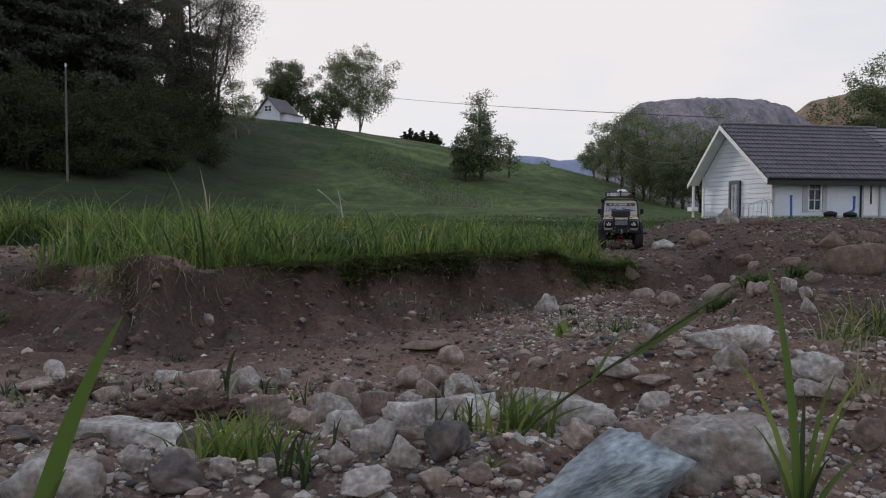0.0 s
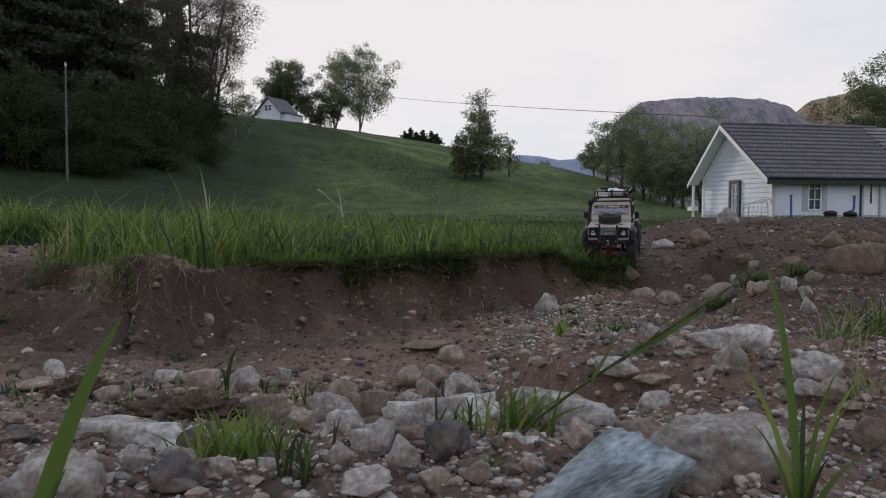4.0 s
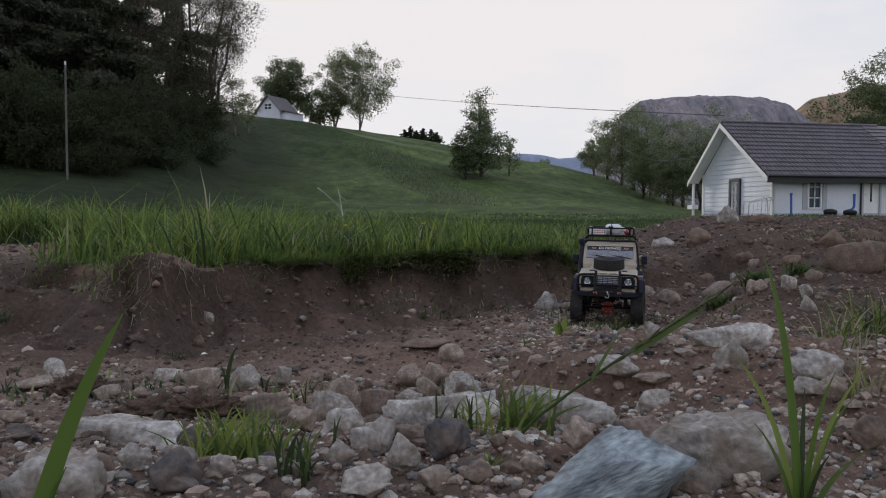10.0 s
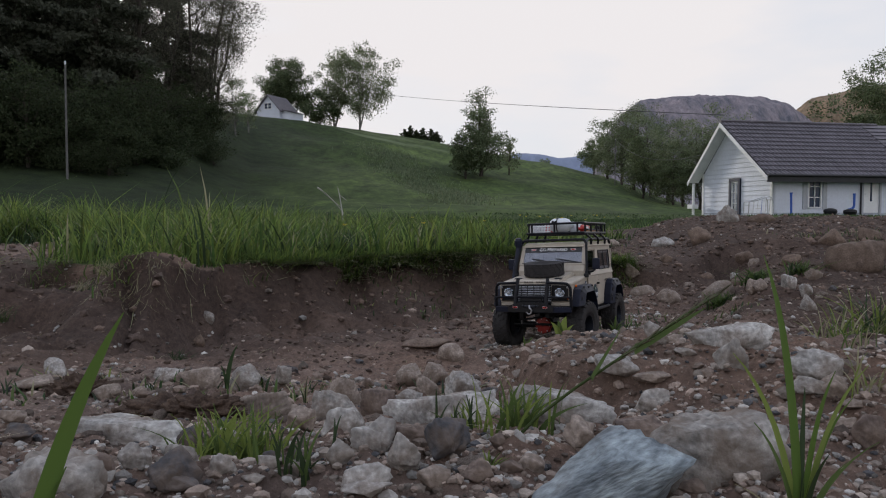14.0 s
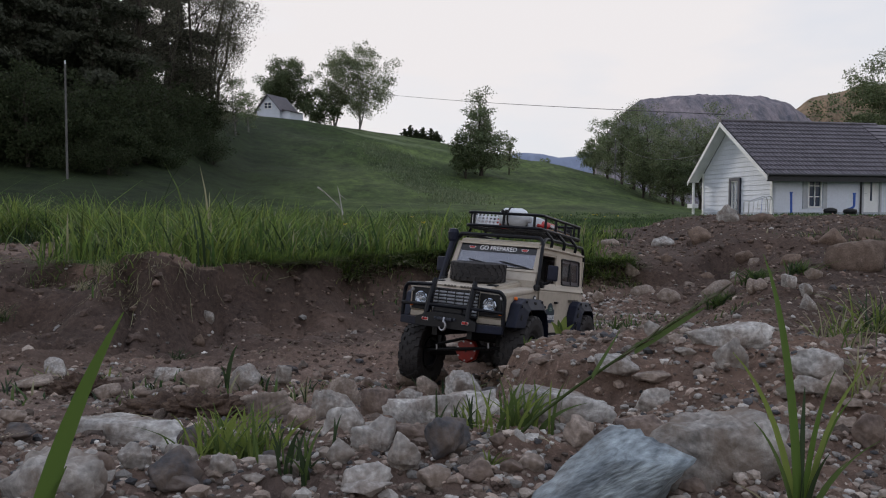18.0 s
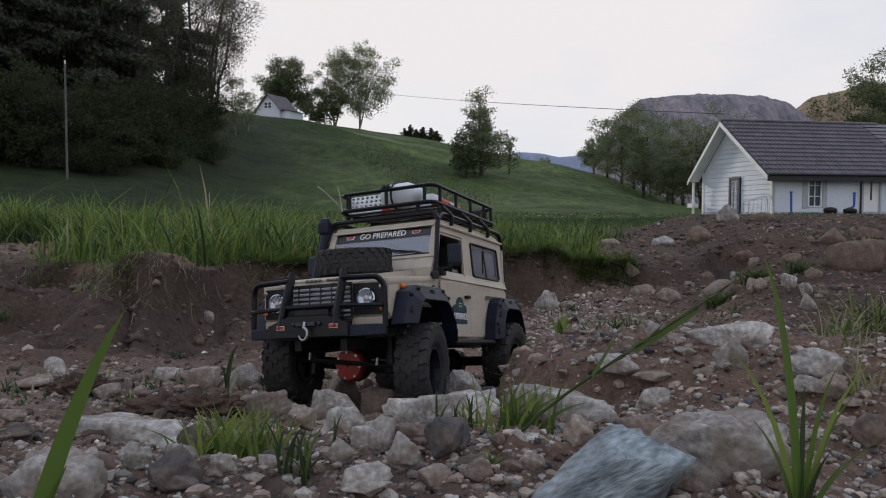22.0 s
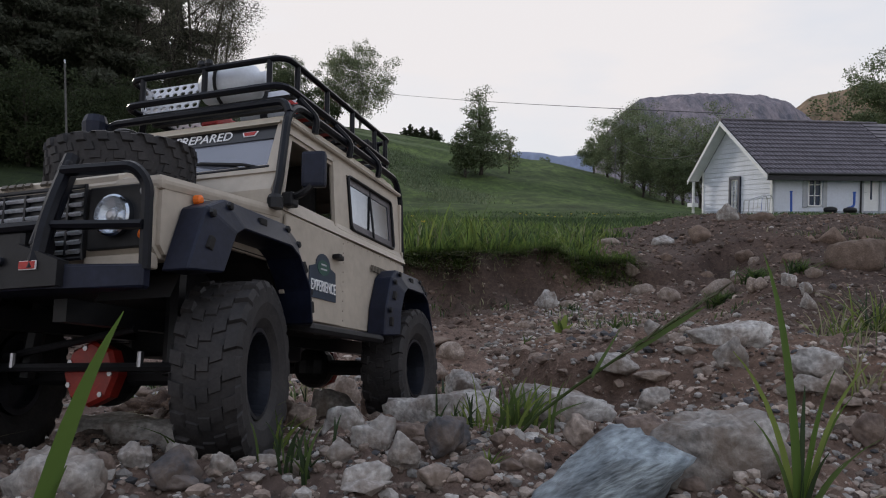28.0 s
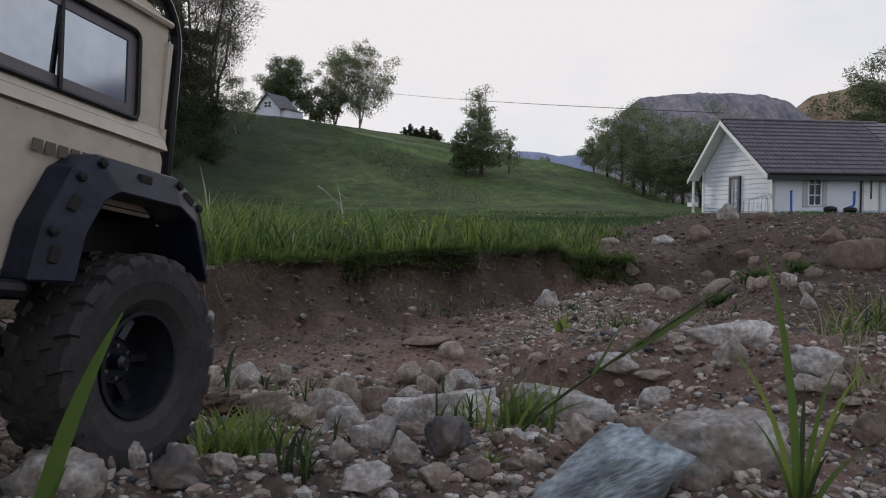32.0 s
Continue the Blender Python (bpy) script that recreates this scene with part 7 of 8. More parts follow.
        part("mirror", box(bmesh.new(), (0.086, sg * 0.121, 0.224), (0.009, 0.020, 0.030), Euler((0, 0, sg * 0.25)).to_matrix().to_4x4(), 0.003), M["flare"], mir, "black square wing mirror")
        # cage tubes on the cab
        bm = bmesh.new()
        tube(bm, bend([(0.110, sg * 0.100, 0.196), (0.106, sg * 0.101, 0.212), (0.082, sg * 0.094, 0.277), (0.060, sg * 0.090, 0.291), (-0.185, sg * 0.088, 0.291), (-0.200, sg * 0.088, 0.270), (-0.204, sg * 0.088, 0.160)], 0.018), 0.0037, 8)
        cage = part("cage_tube", bm, M["tube"], T, "black exterior cage tube")
        part("cage_foot", lathe(bmesh.new(), [(0.0065, 0.188), (0.0065, 0.196), (0.005, 0.199)], 10, "z", (0.110, sg * 0.100, 0.0)), M["black"], cage)
        for x0 in (0.030, -0.045, -0.120):
            bm = bmesh.new()
            tube(bm, bend([(x0, sg * 0.0925, 0.276), (x0, sg * 0.095, 0.290), (x0 + 0.012, sg * 0.082, 0.306)], 0.01), 0.0034, 7)
            part("rack_bracket", bm, M["tube"], cage)
    # cage hoop over the windscreen
    bm = bmesh.new()
    tube(bm, bend([(0.080, -0.094, 0.278), (0.077, -0.088, 0.290), (0.077, 0.088, 0.290), (0.080, 0.094, 0.278)], 0.014), 0.0037, 8)
    part("cage_hoop", bm, M["tube"], T)
    # bonnet
    bm = bmesh.new()
    prism(bm, [(0.240, 0.172), (0.242, 0.181), (0.236, 0.1865), (0.104, 0.2035), (0.100, 0.195), (0.100, 0.186)], lambda x, z, t: (x, t, z), -0.066, 0.066)
    bmesh.ops.bevel(bm, geom=[e for e in bm.edges], offset=0.0035, segments=2, affect="EDGES")
    bonnet = part("bonnet", bm, M["tan"], T)
    bm = bmesh.new()
    for k in range(9):
        if k == 4:
            continue
        box(bm, (0.2415, -0.026 + k * 0.0065, 0.1825), (0.002, 0.0046, 0.0030), Euler((0, -0.6, 0)).to_matrix().to_4x4())
    part("bonnet_marking", bm, M["print_dark"], bonnet, "dark raised bonnet marking")
    for yy in (-0.055, 0.055):
        part("bonnet_vent", box(bmesh.new(), (0.212, yy, 0.1905), (0.014, 0.018, 0.002), Euler((0, 0.12, 0)).to_matrix().to_4x4()), M["black"], bonnet)
    # cowl and windscreen
    bm = bmesh.new()
    prism(bm, [(0.106, 0.190), (0.106, 0.206), (0.094, 0.228), (0.088, 0.228), (0.092, 0.190)], lambda x, z, t: (x, t, z), -0.0935, 0.0935)
    part("cowl", bm, M["tan"], T)
    lo, hi = (0.093, 0.226), (0.0735, 0.2695)

    def ws(y, k):
        return (lo[0] + (hi[0] - lo[0]) * k, y * (1 - 0.02 * k), lo[1] + (hi[1] - lo[1]) * k)
    bm = bmesh.new()
    for a, b, c, d in ((-0.094, -0.084, -0.12, 1.1), (0.084, 0.094, -0.12, 1.1)):
        panel4(bm, (ws(a, c), ws(b, c), ws(b, d), ws(a, d)), 0.004)
    panel4(bm, (ws(-0.084, 1.0), ws(0.084, 1.0), ws(0.084, 1.1), ws(-0.084, 1.1)), 0.004)
    panel4(bm, (ws(-0.084, -0.12), ws(0.084, -0.12), ws(0.084, 0.04), ws(-0.084, 0.04)), 0.004)
    part("windscreen_frame", bm, M["tan"], T)
    scr = part("windscreen", panel4(bmesh.new(), (ws(-0.084, 0.04), ws(0.084, 0.04), ws(0.084, 1.0), ws(-0.084, 1.0)), 0.0016), M["pane"], T, "glossy dark windscreen")
    nrm = (Vector(ws(0.1, 0)) - Vector(ws(0, 0))).cross(Vector(ws(0, 1)) - Vector(ws(0, 0))).normalized()
    bm = bmesh.new()
    panel4(bm, [Vector(p) + nrm * 0.0020 for p in (ws(-0.083, 0.68), ws(0.083, 0.68), ws(0.083, 0.99), ws(-0.083, 0.99))], 0.0006)
    part("sun_strip", bm, M["band"], scr, "black sun strip with white lettering")
    face = Matrix((Vector((0, 1, 0)), (Vector(ws(0, 1)) - Vector(ws(0, 0))).normalized(), nrm)).transposed().to_4x4()
    words("GO PREPARED", 0.0135, M["print"], scr, Matrix.Translation(Vector(ws(0, 0.83)) + nrm * 0.003) @ face @ Matrix.Diagonal((0.92, 1, 1, 1)), "white windscreen lettering")
    for yy in (-0.058, 0.058):
        bm = bmesh.new()
        panel4(bm, [Vector(p) + nrm * 0.0028 for p in (ws(yy - 0.0055, 0.775), ws(yy + 0.0055, 0.775), ws(yy + 0.0078, 0.885), ws(yy - 0.0078, 0.885))], 0.0005)
        part("sticker", bm, M["print"], scr)
        bm = bmesh.new()
        panel4(bm, [Vector(p) + nrm * 0.0034 for p in (ws(yy - 0.0045, 0.79), ws(yy + 0.0045, 0.79), ws(yy + 0.0065, 0.87), ws(yy - 0.0065, 0.87))], 0.0004)
        part("sticker_patch", bm, M["red"], scr, "red sticker patch")
    for y0, y1 in ((0.075, 0.018), (0.005, -0.050)):
        bm = bmesh.new()
        tube(bm, [Vector(ws(y0, 0.02)) + nrm * 0.003, Vector(ws(y0 - 0.012, 0.06)) + nrm * 0.006, Vector(ws(y1, 0.24)) + nrm * 0.004], 0.0014, 5)
        tube(bm, [Vector(ws(y0 - 0.02, 0.10)) + nrm * 0.003, Vector(ws(y1 - 0.008, 0.27)) + nrm * 0.003], 0.0012, 5)
        part("wiper", bm, M["black"], T)
    part("wiper_rail", tube(bmesh.new(), [Vector(ws(-0.086, 0.0)) + nrm * 0.003, Vector(ws(0.086, 0.0)) + nrm * 0.003], 0.0018, 6), M["black"], T)
    # roof and rear wall
    bm = bmesh.new()
    prism(bm, [(0.080, 0.271), (0.078, 0.277), (0.062, 0.283), (-0.165, 0.284), (-0.190, 0.278), (-0.191, 0.271)], lambda x, z, t: (x, t, z), -0.0905, 0.0905)
    bmesh.ops.bevel(bm, geom=[e for e in bm.edges if e.verts[0].co.z > 0.272 or e.verts[1].co.z > 0.272], offset=0.005, segments=2, affect="EDGES")
    part("roof", bm, M["tan_light"], T)
    for sg in (1, -1):
        bm = bmesh.new()
        tube(bm, bend([(-0.10, sg * 0.086, 0.2775), (-0.175, sg * 0.086, 0.2775), (-0.175, sg * 0.0905, 0.272), (-0.10, sg * 0.0905, 0.272)], 0.006), 0.0012, 5)
        part("alpine_seal", bm, M["black"], T)
    bm = bmesh.new()
    box(bm, (-0.189, 0, 0.198), (0.004, 0.190, 0.014))
    box(bm, (-0.189, 0, 0.265), (0.004, 0.176, 0.012))
    for yy in (-0.082, 0.082):
        box(bm, (-0.189, yy, 0.231), (0.004, 0.022, 0.060))
    part("tailgate_frame", bm, M["tan"], T)
    part("rear_window", box(bmesh.new(), (-0.189, 0, 0.231), (0.0016, 0.142, 0.056)), M["pane"], T)
    # dark cabin
    bm = bmesh.new()
    box(bm, (-0.05, 0, 0.193), (0.26, 0.18, 0.004))
    box(bm, (0.078, 0, 0.205), (0.020, 0.17, 0.020), None, 0.004)
    part("cab_floor", bm, M["interior"], T)
    for yy in (-0.042, 0.042):
        bm = bmesh.new()
        box(bm, (0.005, yy, 0.203), (0.05, 0.05, 0.016), None, 0.005)
        box(bm, (-0.024, yy, 0.228), (0.014, 0.048, 0.055), None, 0.006)
        box(bm, (-0.026, yy, 0.259), (0.010, 0.026, 0.014), None, 0.004)
        part("seat", bm, M["interior"], T, "black cab seat")
    part("steering_wheel", tube(bmesh.new(), [(0.055 + 0.006 * math.sin(a), 0.042 + 0.018 * math.cos(a), 0.222 + 0.017 * math.sin(a)) for a in [6.283 * k / 16 for k in range(16)]], 0.002, 6, True), M["black"], T)
    # grille
    bm = bmesh.new()
    box(bm, (0.2445, 0, 0.1525), (0.003, 0.090, 0.044))
    gr = part("grille", bm, M["grille"], T, "black slatted grille")
    for k in range(7):
        part("slat", box(bmesh.new(), (0.2475, 0, 0.1345 + k * 0.006), (0.0035, 0.088, 0.0024), Euler((0, 0.5, 0)).to_matrix().to_4x4(), 0.0004), M["slat"], gr)
    for k in range(5):
        part("upright", box(bmesh.new(), (0.248, -0.034 + k * 0.017, 0.1525), (0.003, 0.0016, 0.042)), M["grille"], gr)
    part("grille_surround", tube(bmesh.new(), [(0.2475, yy, zz) for yy, zz in ((-0.046, 0.130), (0.046, 0.130), (0.046, 0.176), (-0.046, 0.176))], 0.0016, 5, True), M["grille"], gr)
    # bumper, winch and bull bar
    bm = bmesh.new()
    prism(bm, [(0.252, -0.101), (0.262, -0.103), (0.276, -0.058), (0.279, -0.048), (0.279, 0.048), (0.276, 0.058), (0.262, 0.103), (0.252, 0.101)], lambda u, v, t: (u, v, t), 0.107, 0.121)
    bmesh.ops.bevel(bm, geom=list(bm.edges), offset=0.0015, segments=1, affect="EDGES")
    bumper = part("bumper", bm, M["flare"], T, "black steel front bumper")
    bm = bmesh.new()
    prism(bm, [(-0.060, 0.108), (0.060, 0.108), (0.060, 0.123), (0.030, 0.134), (-0.030, 0.134), (-0.060, 0.123)], lambda u, v, t: (t, u, v), 0.272, 0.281)
    part("winch_plate", bm, M["black"], bumper)
    for yy in (-0.040, 0.040):
        part("bumper_patch", box(bmesh.new(), (0.2818, yy, 0.1205), (0.001, 0.0120, 0.0052)), M["print"], bumper)
        part("bumper_patch_centre", box(bmesh.new(), (0.2824, yy, 0.1205), (0.001, 0.0110, 0.0043)), M["red"], bumper, "small red sticker")
        part("screw", lathe(bmesh.new(), [(0.0028, 0.281), (0.0028, 0.2835), (0.0012, 0.284)], 8, "x", (0, yy * 0.48, 0.124)), M["rim"], bumper)
    bm = bmesh.new()
    box(bm, (0.262, 0, 0.139), (0.022, 0.055, 0.014), None, 0.004)
    tube(bm, [(0.262, -0.032, 0.136), (0.262, 0.032, 0.136)], 0.008, 10)
    part("winch", bm, M["black"], bumper, "dark winch housing")
    part("fairlead", box(bmesh.new(), (0.2835, 0, 0.1235), (0.004, 0.030, 0.006), None, 0.0015), M["rim"], bumper)
    bm = bmesh.new()
    tube(bm, [(0.285, 0.000, 0.126), (0.288, 0.001, 0.120)], 0.0026, 6)
    tube(bm, [(0.288, 0.0065 * math.sin(a) - 0.0005, 0.1115 + 0.0078 * math.cos(a)) for a in [0.0 + 0.45 * k for k in range(11)]], 0.0026, 7, r_end=0.0015)
    part("tow_hook", bm, M["steel"], bumper, "bare steel tow hook")
    for sg in (1, -1):
        bm = bmesh.new()
        tube(bm, bend([(0.279, sg * 0.042, 0.118), (0.272, sg * 0.041, 0.150), (0.255, sg * 0.040, 0.193)], 0.02), 0.0048, 8)
        box(bm, (0.266, sg * 0.0405, 0.160), (0.010, 0.008, 0.06), Euler((0, -0.33, 0)).to_matrix().to_4x4(), 0.002)
        part("bull_bar_upright", bm, M["tube"], bumper)
        bm = bmesh.new()
        tube(bm, bend([(0.262, sg * 0.041, 0.182), (0.262, sg * 0.093, 0.180), (0.258, sg * 0.100, 0.170), (0.258, sg * 0.101, 0.118)], 0.014), 0.0037, 8)
        part("lamp_hoop", bm, M["tube"], bumper)
        bm = bmesh.new()
        tube(bm, [(0.272, sg * 0.042, 0.146), (0.262, sg * 0.101, 0.144)], 0.0030, 7)
        part("lamp_bar", bm, M["tube"], bumper)
        part("shock_absorber", tube(bmesh.new(), [(0.175, sg * 0.062, 0.060), (0.168, sg * 0.058, 0.140)], 0.007, 8), M["black"], T)
        part("rear_shock_absorber", tube(bmesh.new(), [(-0.175, sg * 0.062, 0.060), (-0.168, sg * 0.058, 0.140)], 0.007, 8), M["black"], T)
    bm = bmesh.new()
    tube(bm, [(0.272, -0.042, 0.146), (0.272, 0.042, 0.146)], 0.0037, 8)
    part("bull_bar_cross_bar", bm, M["tube"], bumper)
    # spare wheel lying on the bonnet
    sp = part("spare_tyre", tyre_mesh(0.0550, 0.0170, 21), M["rubber"], T, "spare off-road tyre lying on the bonnet")
    sp.matrix_basis = Matrix.Translation((0.163, 0.0, 0.2135)) @ Euler((0, radians(3.5), 0)).to_matrix().to_4x4() @ Euler((radians(90), 0, 0)).to_matrix().to_4x4()
    bm = bmesh.new()
    lathe(bm, [(0.030, -0.012), (0.030, 0.006), (0.026, 0.009), (0.008, 0.004)], 20, "z", (0, 0, 0))
    bm.transform(sp.matrix_basis @ Euler((radians(-90), 0, 0)).to_matrix().to_4x4())
    part("spare_rim", bm, M["rim"], T)
    # snorkel on the far side
    bm = bmesh.new()
    tube(bm, bend([(0.150, -0.100, 0.165), (0.120, -0.104, 0.178), (0.108, -0.106, 0.195), (0.084, -0.101, 0.275)], 0.015), 0.0065, 8)
    lathe(bm, [(0.008, 0.272), (0.010, 0.276), (0.0115, 0.290), (0.009, 0.297), (0.003, 0.299)], 12, "z", (0.084, -0.101, 0))
    part("snorkel", bm, M["flare"], T, "black air snorkel")
    # marks on the near side
    bm = bmesh.new()
    y0 = 0.1011
    arch = [(0.054, 0.126), (0.0015, 0.126), (0.003, 0.152)] + [(0.0275 - 0.014 * math.cos(a), 0.155 + 0.011 * math.sin(a)) for a in [math.pi * k / 8 for k in range(8, -1, -1)]][::-1] + [(0.0535, 0.152)]
    prism(bm, arch, lambda u, v, t: (u, y0 + t, v), 0.0, 0.0007)
    bad = part("door_badge", bm, M["badge"], T, "dark blue door badge with a white word")
    bm = bmesh.new()
    prism(bm, [(0.0277 + 0.0115 * math.cos(a), 0.1535 + 0.0066 * math.sin(a)) for a in [6.283 * k / 24 for k in range(24)]], lambda u, v, t: (u, y0 + t, v), 0.0, 0.0011)
    part("oval_emblem", bm, M["badge_green"], bad, "plain green oval emblem")
    for dz, wd in ((0.0022, 0.010), (-0.0018, 0.012)):
        bm = bmesh.new()
        prism(bm, [(0.0277 - wd / 2, 0.1532 + dz), (0.0277 + wd / 2, 0.1532 + dz), (0.0277 + wd / 2, 0.1546 + dz), (0.0277 - wd / 2, 0.1546 + dz)], lambda u, v, t: (u, y0 + t, v), 0.0, 0.0014)
        part("emblem_bar", bm, M["alu"], bad)
    face = Matrix(((-1, 0, 0), (0, 0, 1), (0, 1, 0))).transposed().to_4x4()
    words("EXPERIENCE", 0.0108, M["print"], bad, Matrix.Translation((0.0277, y0 + 0.0012, 0.1365)) @ face @ Matrix.Diagonal((0.80, 1.25, 1, 1)), "white lettering on the badge")
    bm = bmesh.new()
    for k in range(8):
        x = -0.0885 - k * 0.0083
        box(bm, (x - 0.003, 0.0989, 0.1715), (0.0062, 0.0008, 0.0062))
    part("quarter_marking", bm, M["print_dark"], T, "dark marking on the rear quarter")
    bm = bmesh.new()
    lathe(bm, [(0.0065, 0.0985), (0.0060, 0.0995)], 16, "y", (0.112, 0, 0.1725))
    part("wing_sticker", bm, M["badge"], T)
    bm = bmesh.new()
    lathe(bm, [(0.0035, 0.0992), (0.0033, 0.1000)], 12, "y", (0.112, 0, 0.1725))
    part("wing_sticker_centre", bm, M["print"], T)
    # roof rack
    rack = part("roof_rack", bmesh.new(), M["tube"], T, "black tubular roof rack")
    xf, xr, yw = 0.066, -0.183, 0.082
    for z0, r in ((0.336, 0.0030), (0.309, 0.0034)):
        bm = bmesh.new()
        base = [(xf + (0.004 if z0 < 0.32 else 0), -yw, z0), (xf + (0.004 if z0 < 0.32 else 0), yw, z0), (xr, yw, z0), (xr, -yw, z0)]
        loop = bend([((xf + xr) / 2, -yw, z0)] + base + [((xf + xr) / 2, -yw, z0)], 0.014)[:-1]
        tube(bm, loop, r, 8, True)
        part("rail", bm, M["tube"], rack)
    for x0, ys in ((xf, (-0.066, 0.0, 0.066)), (xr, (-0.066, 0.0, 0.066))):
        for yy in ys:
            part("post", tube(bmesh.new(), [(x0, yy, 0.309), (x0, yy, 0.336)], 0.0028, 7), M["tube"], rack)
    for yy in (-yw, yw):
        for x0 in (0.045, -0.015, -0.075, -0.135, -0.168):
            part("post", tube(bmesh.new(), [(x0, yy, 0.309), (x0, yy, 0.336)], 0.0028, 7), M["tube"], rack)
    for k in range(11):
        x0 = 0.05 - k * 0.0225
        part("floor_bar", box(bmesh.new(), (x0, 0, 0.305), (0.006, 2 * yw, 0.003)), M["black"], rack)
    for yy in (-0.004, 0.004):
        part("rail_knob", lathe(bmesh.new(), [(0.003, 0.337), (0.0042, 0.340), (0.003, 0.344)], 8, "z", (xf, yy, 0)), M["black"], rack)
    # load: perforated recovery boards, canister, cool box, extinguisher, fuel cans, jack
    for k, yy in enumerate((-0.0745, 0.0)):
        bm = bmesh.new()
        x0, x1, z0, z1 = (0.055, -0.160, 0.309, 0.333) if k == 0 else (0.028, -0.032, 0.0, 0.030)
        ncol, nrow = (22, 3) if k == 0 else (7, 4)
        dx, dz = (x1 - x0) / ncol, (z1 - z0) / nrow
        for c in range(ncol):
            for r in range(nrow):
                cx, cz = x0 + (c + 0.5) * dx, z0 + (r + 0.5) * dz
                ring = [(cx + 0.0029 * math.cos(a), cz + 0.0026 * math.sin(a)) for a in [math.pi / 4 + math.pi / 4 * q for q in range(8)]]
                corner = [(cx + abs(dx) / 2 * s1, cz + dz / 2 * s2) for s1, s2 in ((1, 1), (0, 1), (-1, 1), (-1, 0), (-1, -1), (0, -1), (1, -1), (1, 0))]
                A = [bm.verts.new((u, yy, v)) for u, v in ring]
                B = [bm.verts.new((u, yy, v)) for u, v in corner]
                for q in range(8):
                    bm.faces.new((A[q], A[(q + 1) % 8], B[(q + 1) % 8], B[q]))
        bmesh.ops.remove_doubles(bm, verts=bm.verts, dist=1e-5)
        bmesh.ops.solidify(bm, geom=list(bm.faces), thickness=0.0014)
        rb = part("recovery_board", bm, M["alu"], T, "perforated aluminium recovery board")
        if k:
            rb.matrix_basis = Matrix.Translation((0.048, -0.046, 0.308)) @ Euler((0, radians(-18), 0)).to_matrix().to_4x4() @ Euler((0, 0, radians(90))).to_matrix().to_4x4()
    can = part("water_canister", lathe(bmesh.new(), [(0.004, -0.031), (0.015, -0.029), (0.0195, -0.020), (0.0200, 0.014), (0.016, 0.023), (0.009, 0.028), (0.009, 0.035), (0.003, 0.037)], 24, "y", (0.034, 0.010, 0.3315)), M["white_plastic"], T, "white plastic water canister", True)
    part("canister_strap", tube(bmesh.new(), [(0.034 + 0.0208 * math.cos(a), 0.002, 0.3315 + 0.0208 * math.sin(a)) for a in [6.283 * k / 20 for k in range(20)]], 0.0016, 5, True), M["strap"], can)
    part("cool_box", box(bmesh.new(), (-0.020, 0.022, 0.324), (0.040, 0.060, 0.030), None, 0.009), M["white_plastic"], T, "white box strapped to the rack")
    part("cool_box_strap", box(bmesh.new(), (-0.020, 0.022, 0.3245), (0.0415, 0.007, 0.0315)), M["strap"], T)
    part("red_can", box(bmesh.new(), (-0.015, -0.040, 0.3175), (0.030, 0.018, 0.018), None, 0.003), M["red"], T, "small red fuel can")
    part("red_can", box(bmesh.new(), (-0.050, -0.053, 0.321), (0.030, 0.018, 0.026), None, 0.003), M["red"], T, "small red fuel can")
    bm = bmesh.new()
    lathe(bm, [(0.003, -0.090), (0.011, -0.086), (0.012, -0.078), (0.012, -0.020), (0.008, -0.012), (0.004, -0.008), (0.004, 0.002)], 18, "x", (0, 0.050, 0.321))
    part("extinguisher", bm, M["red"], T, "red fire extinguisher", True)
    part("extinguisher_label", box(bmesh.new(), (-0.05, 0.0615, 0.3215), (0.022, 0.002, 0.012)), M["print"], T)
    bm = bmesh.new()
    tube(bm, [(-0.02, 0.068, 0.317), (-0.165, 0.066, 0.317)], 0.0042, 8)
    box(bm, (-0.15, 0.064, 0.321), (0.012, 0.014, 0.018), None, 0.002)
    part("farm_jack", bm, M["black"], T, "black farm jack along the rack")
    part("jack_handle", tube(bmesh.new(), [(0.0, 0.0735, 0.3125), (-0.13, 0.0725, 0.3125)], 0.0030, 7), M["wood"], T, "brown wooden shovel handle")
    part("bed_roll", tube(bmesh.new(), [(-0.125, -0.055, 0.320), (-0.125, 0.045, 0.320)], 0.013, 12), M["strap"], T, "dark bed roll")
    part("folded_strap", box(bmesh.new(), (-0.10, 0.0, 0.318), (0.02, 0.05, 0.014), None, 0.003), M["red"], T)
    # chassis
    part("under_tray", box(bmesh.new(), (-0.004, 0, 0.1022), (0.168, 0.190, 0.003)), M["interior"], T)
    bm = bmesh.new()
    for yy in (-0.035, 0.035):
        box(bm, (0.02, yy, 0.098), (0.46, 0.010, 0.014))
    box(bm, (0.02, 0, 0.092), (0.16, 0.075, 0.030), None, 0.004)
    box(bm, (0.13, 0, 0.128), (0.18, 0.100, 0.030))
    box(bm, (-0.14, 0, 0.128), (0.10, 0.160, 0.030))
    part("chassis", bm, M["black"], T)
    # axles
    axles = []
    for cx in (AXLE, -AXLE):
        ax = new("axle")
        ax.parent = T
        ax.empty_display_size = 0.02
        ax.matrix_basis = pose(cx, 0, HUB_Z)
        bm = bmesh.new()
        tube(bm, [(0, -0.085, 0), (0, 0.085, 0)], 0.0085, 10)
        off = 0.0
        bmesh.ops.create_uvsphere(bm, u_segments=16, v_segments=10, radius=0.023, matrix=Matrix.Translation((0, off, 0)))
        part("axle_housing", bm, M["black"], ax)
        s = 1 if cx > 0 else -1
        bm = bmesh.new()
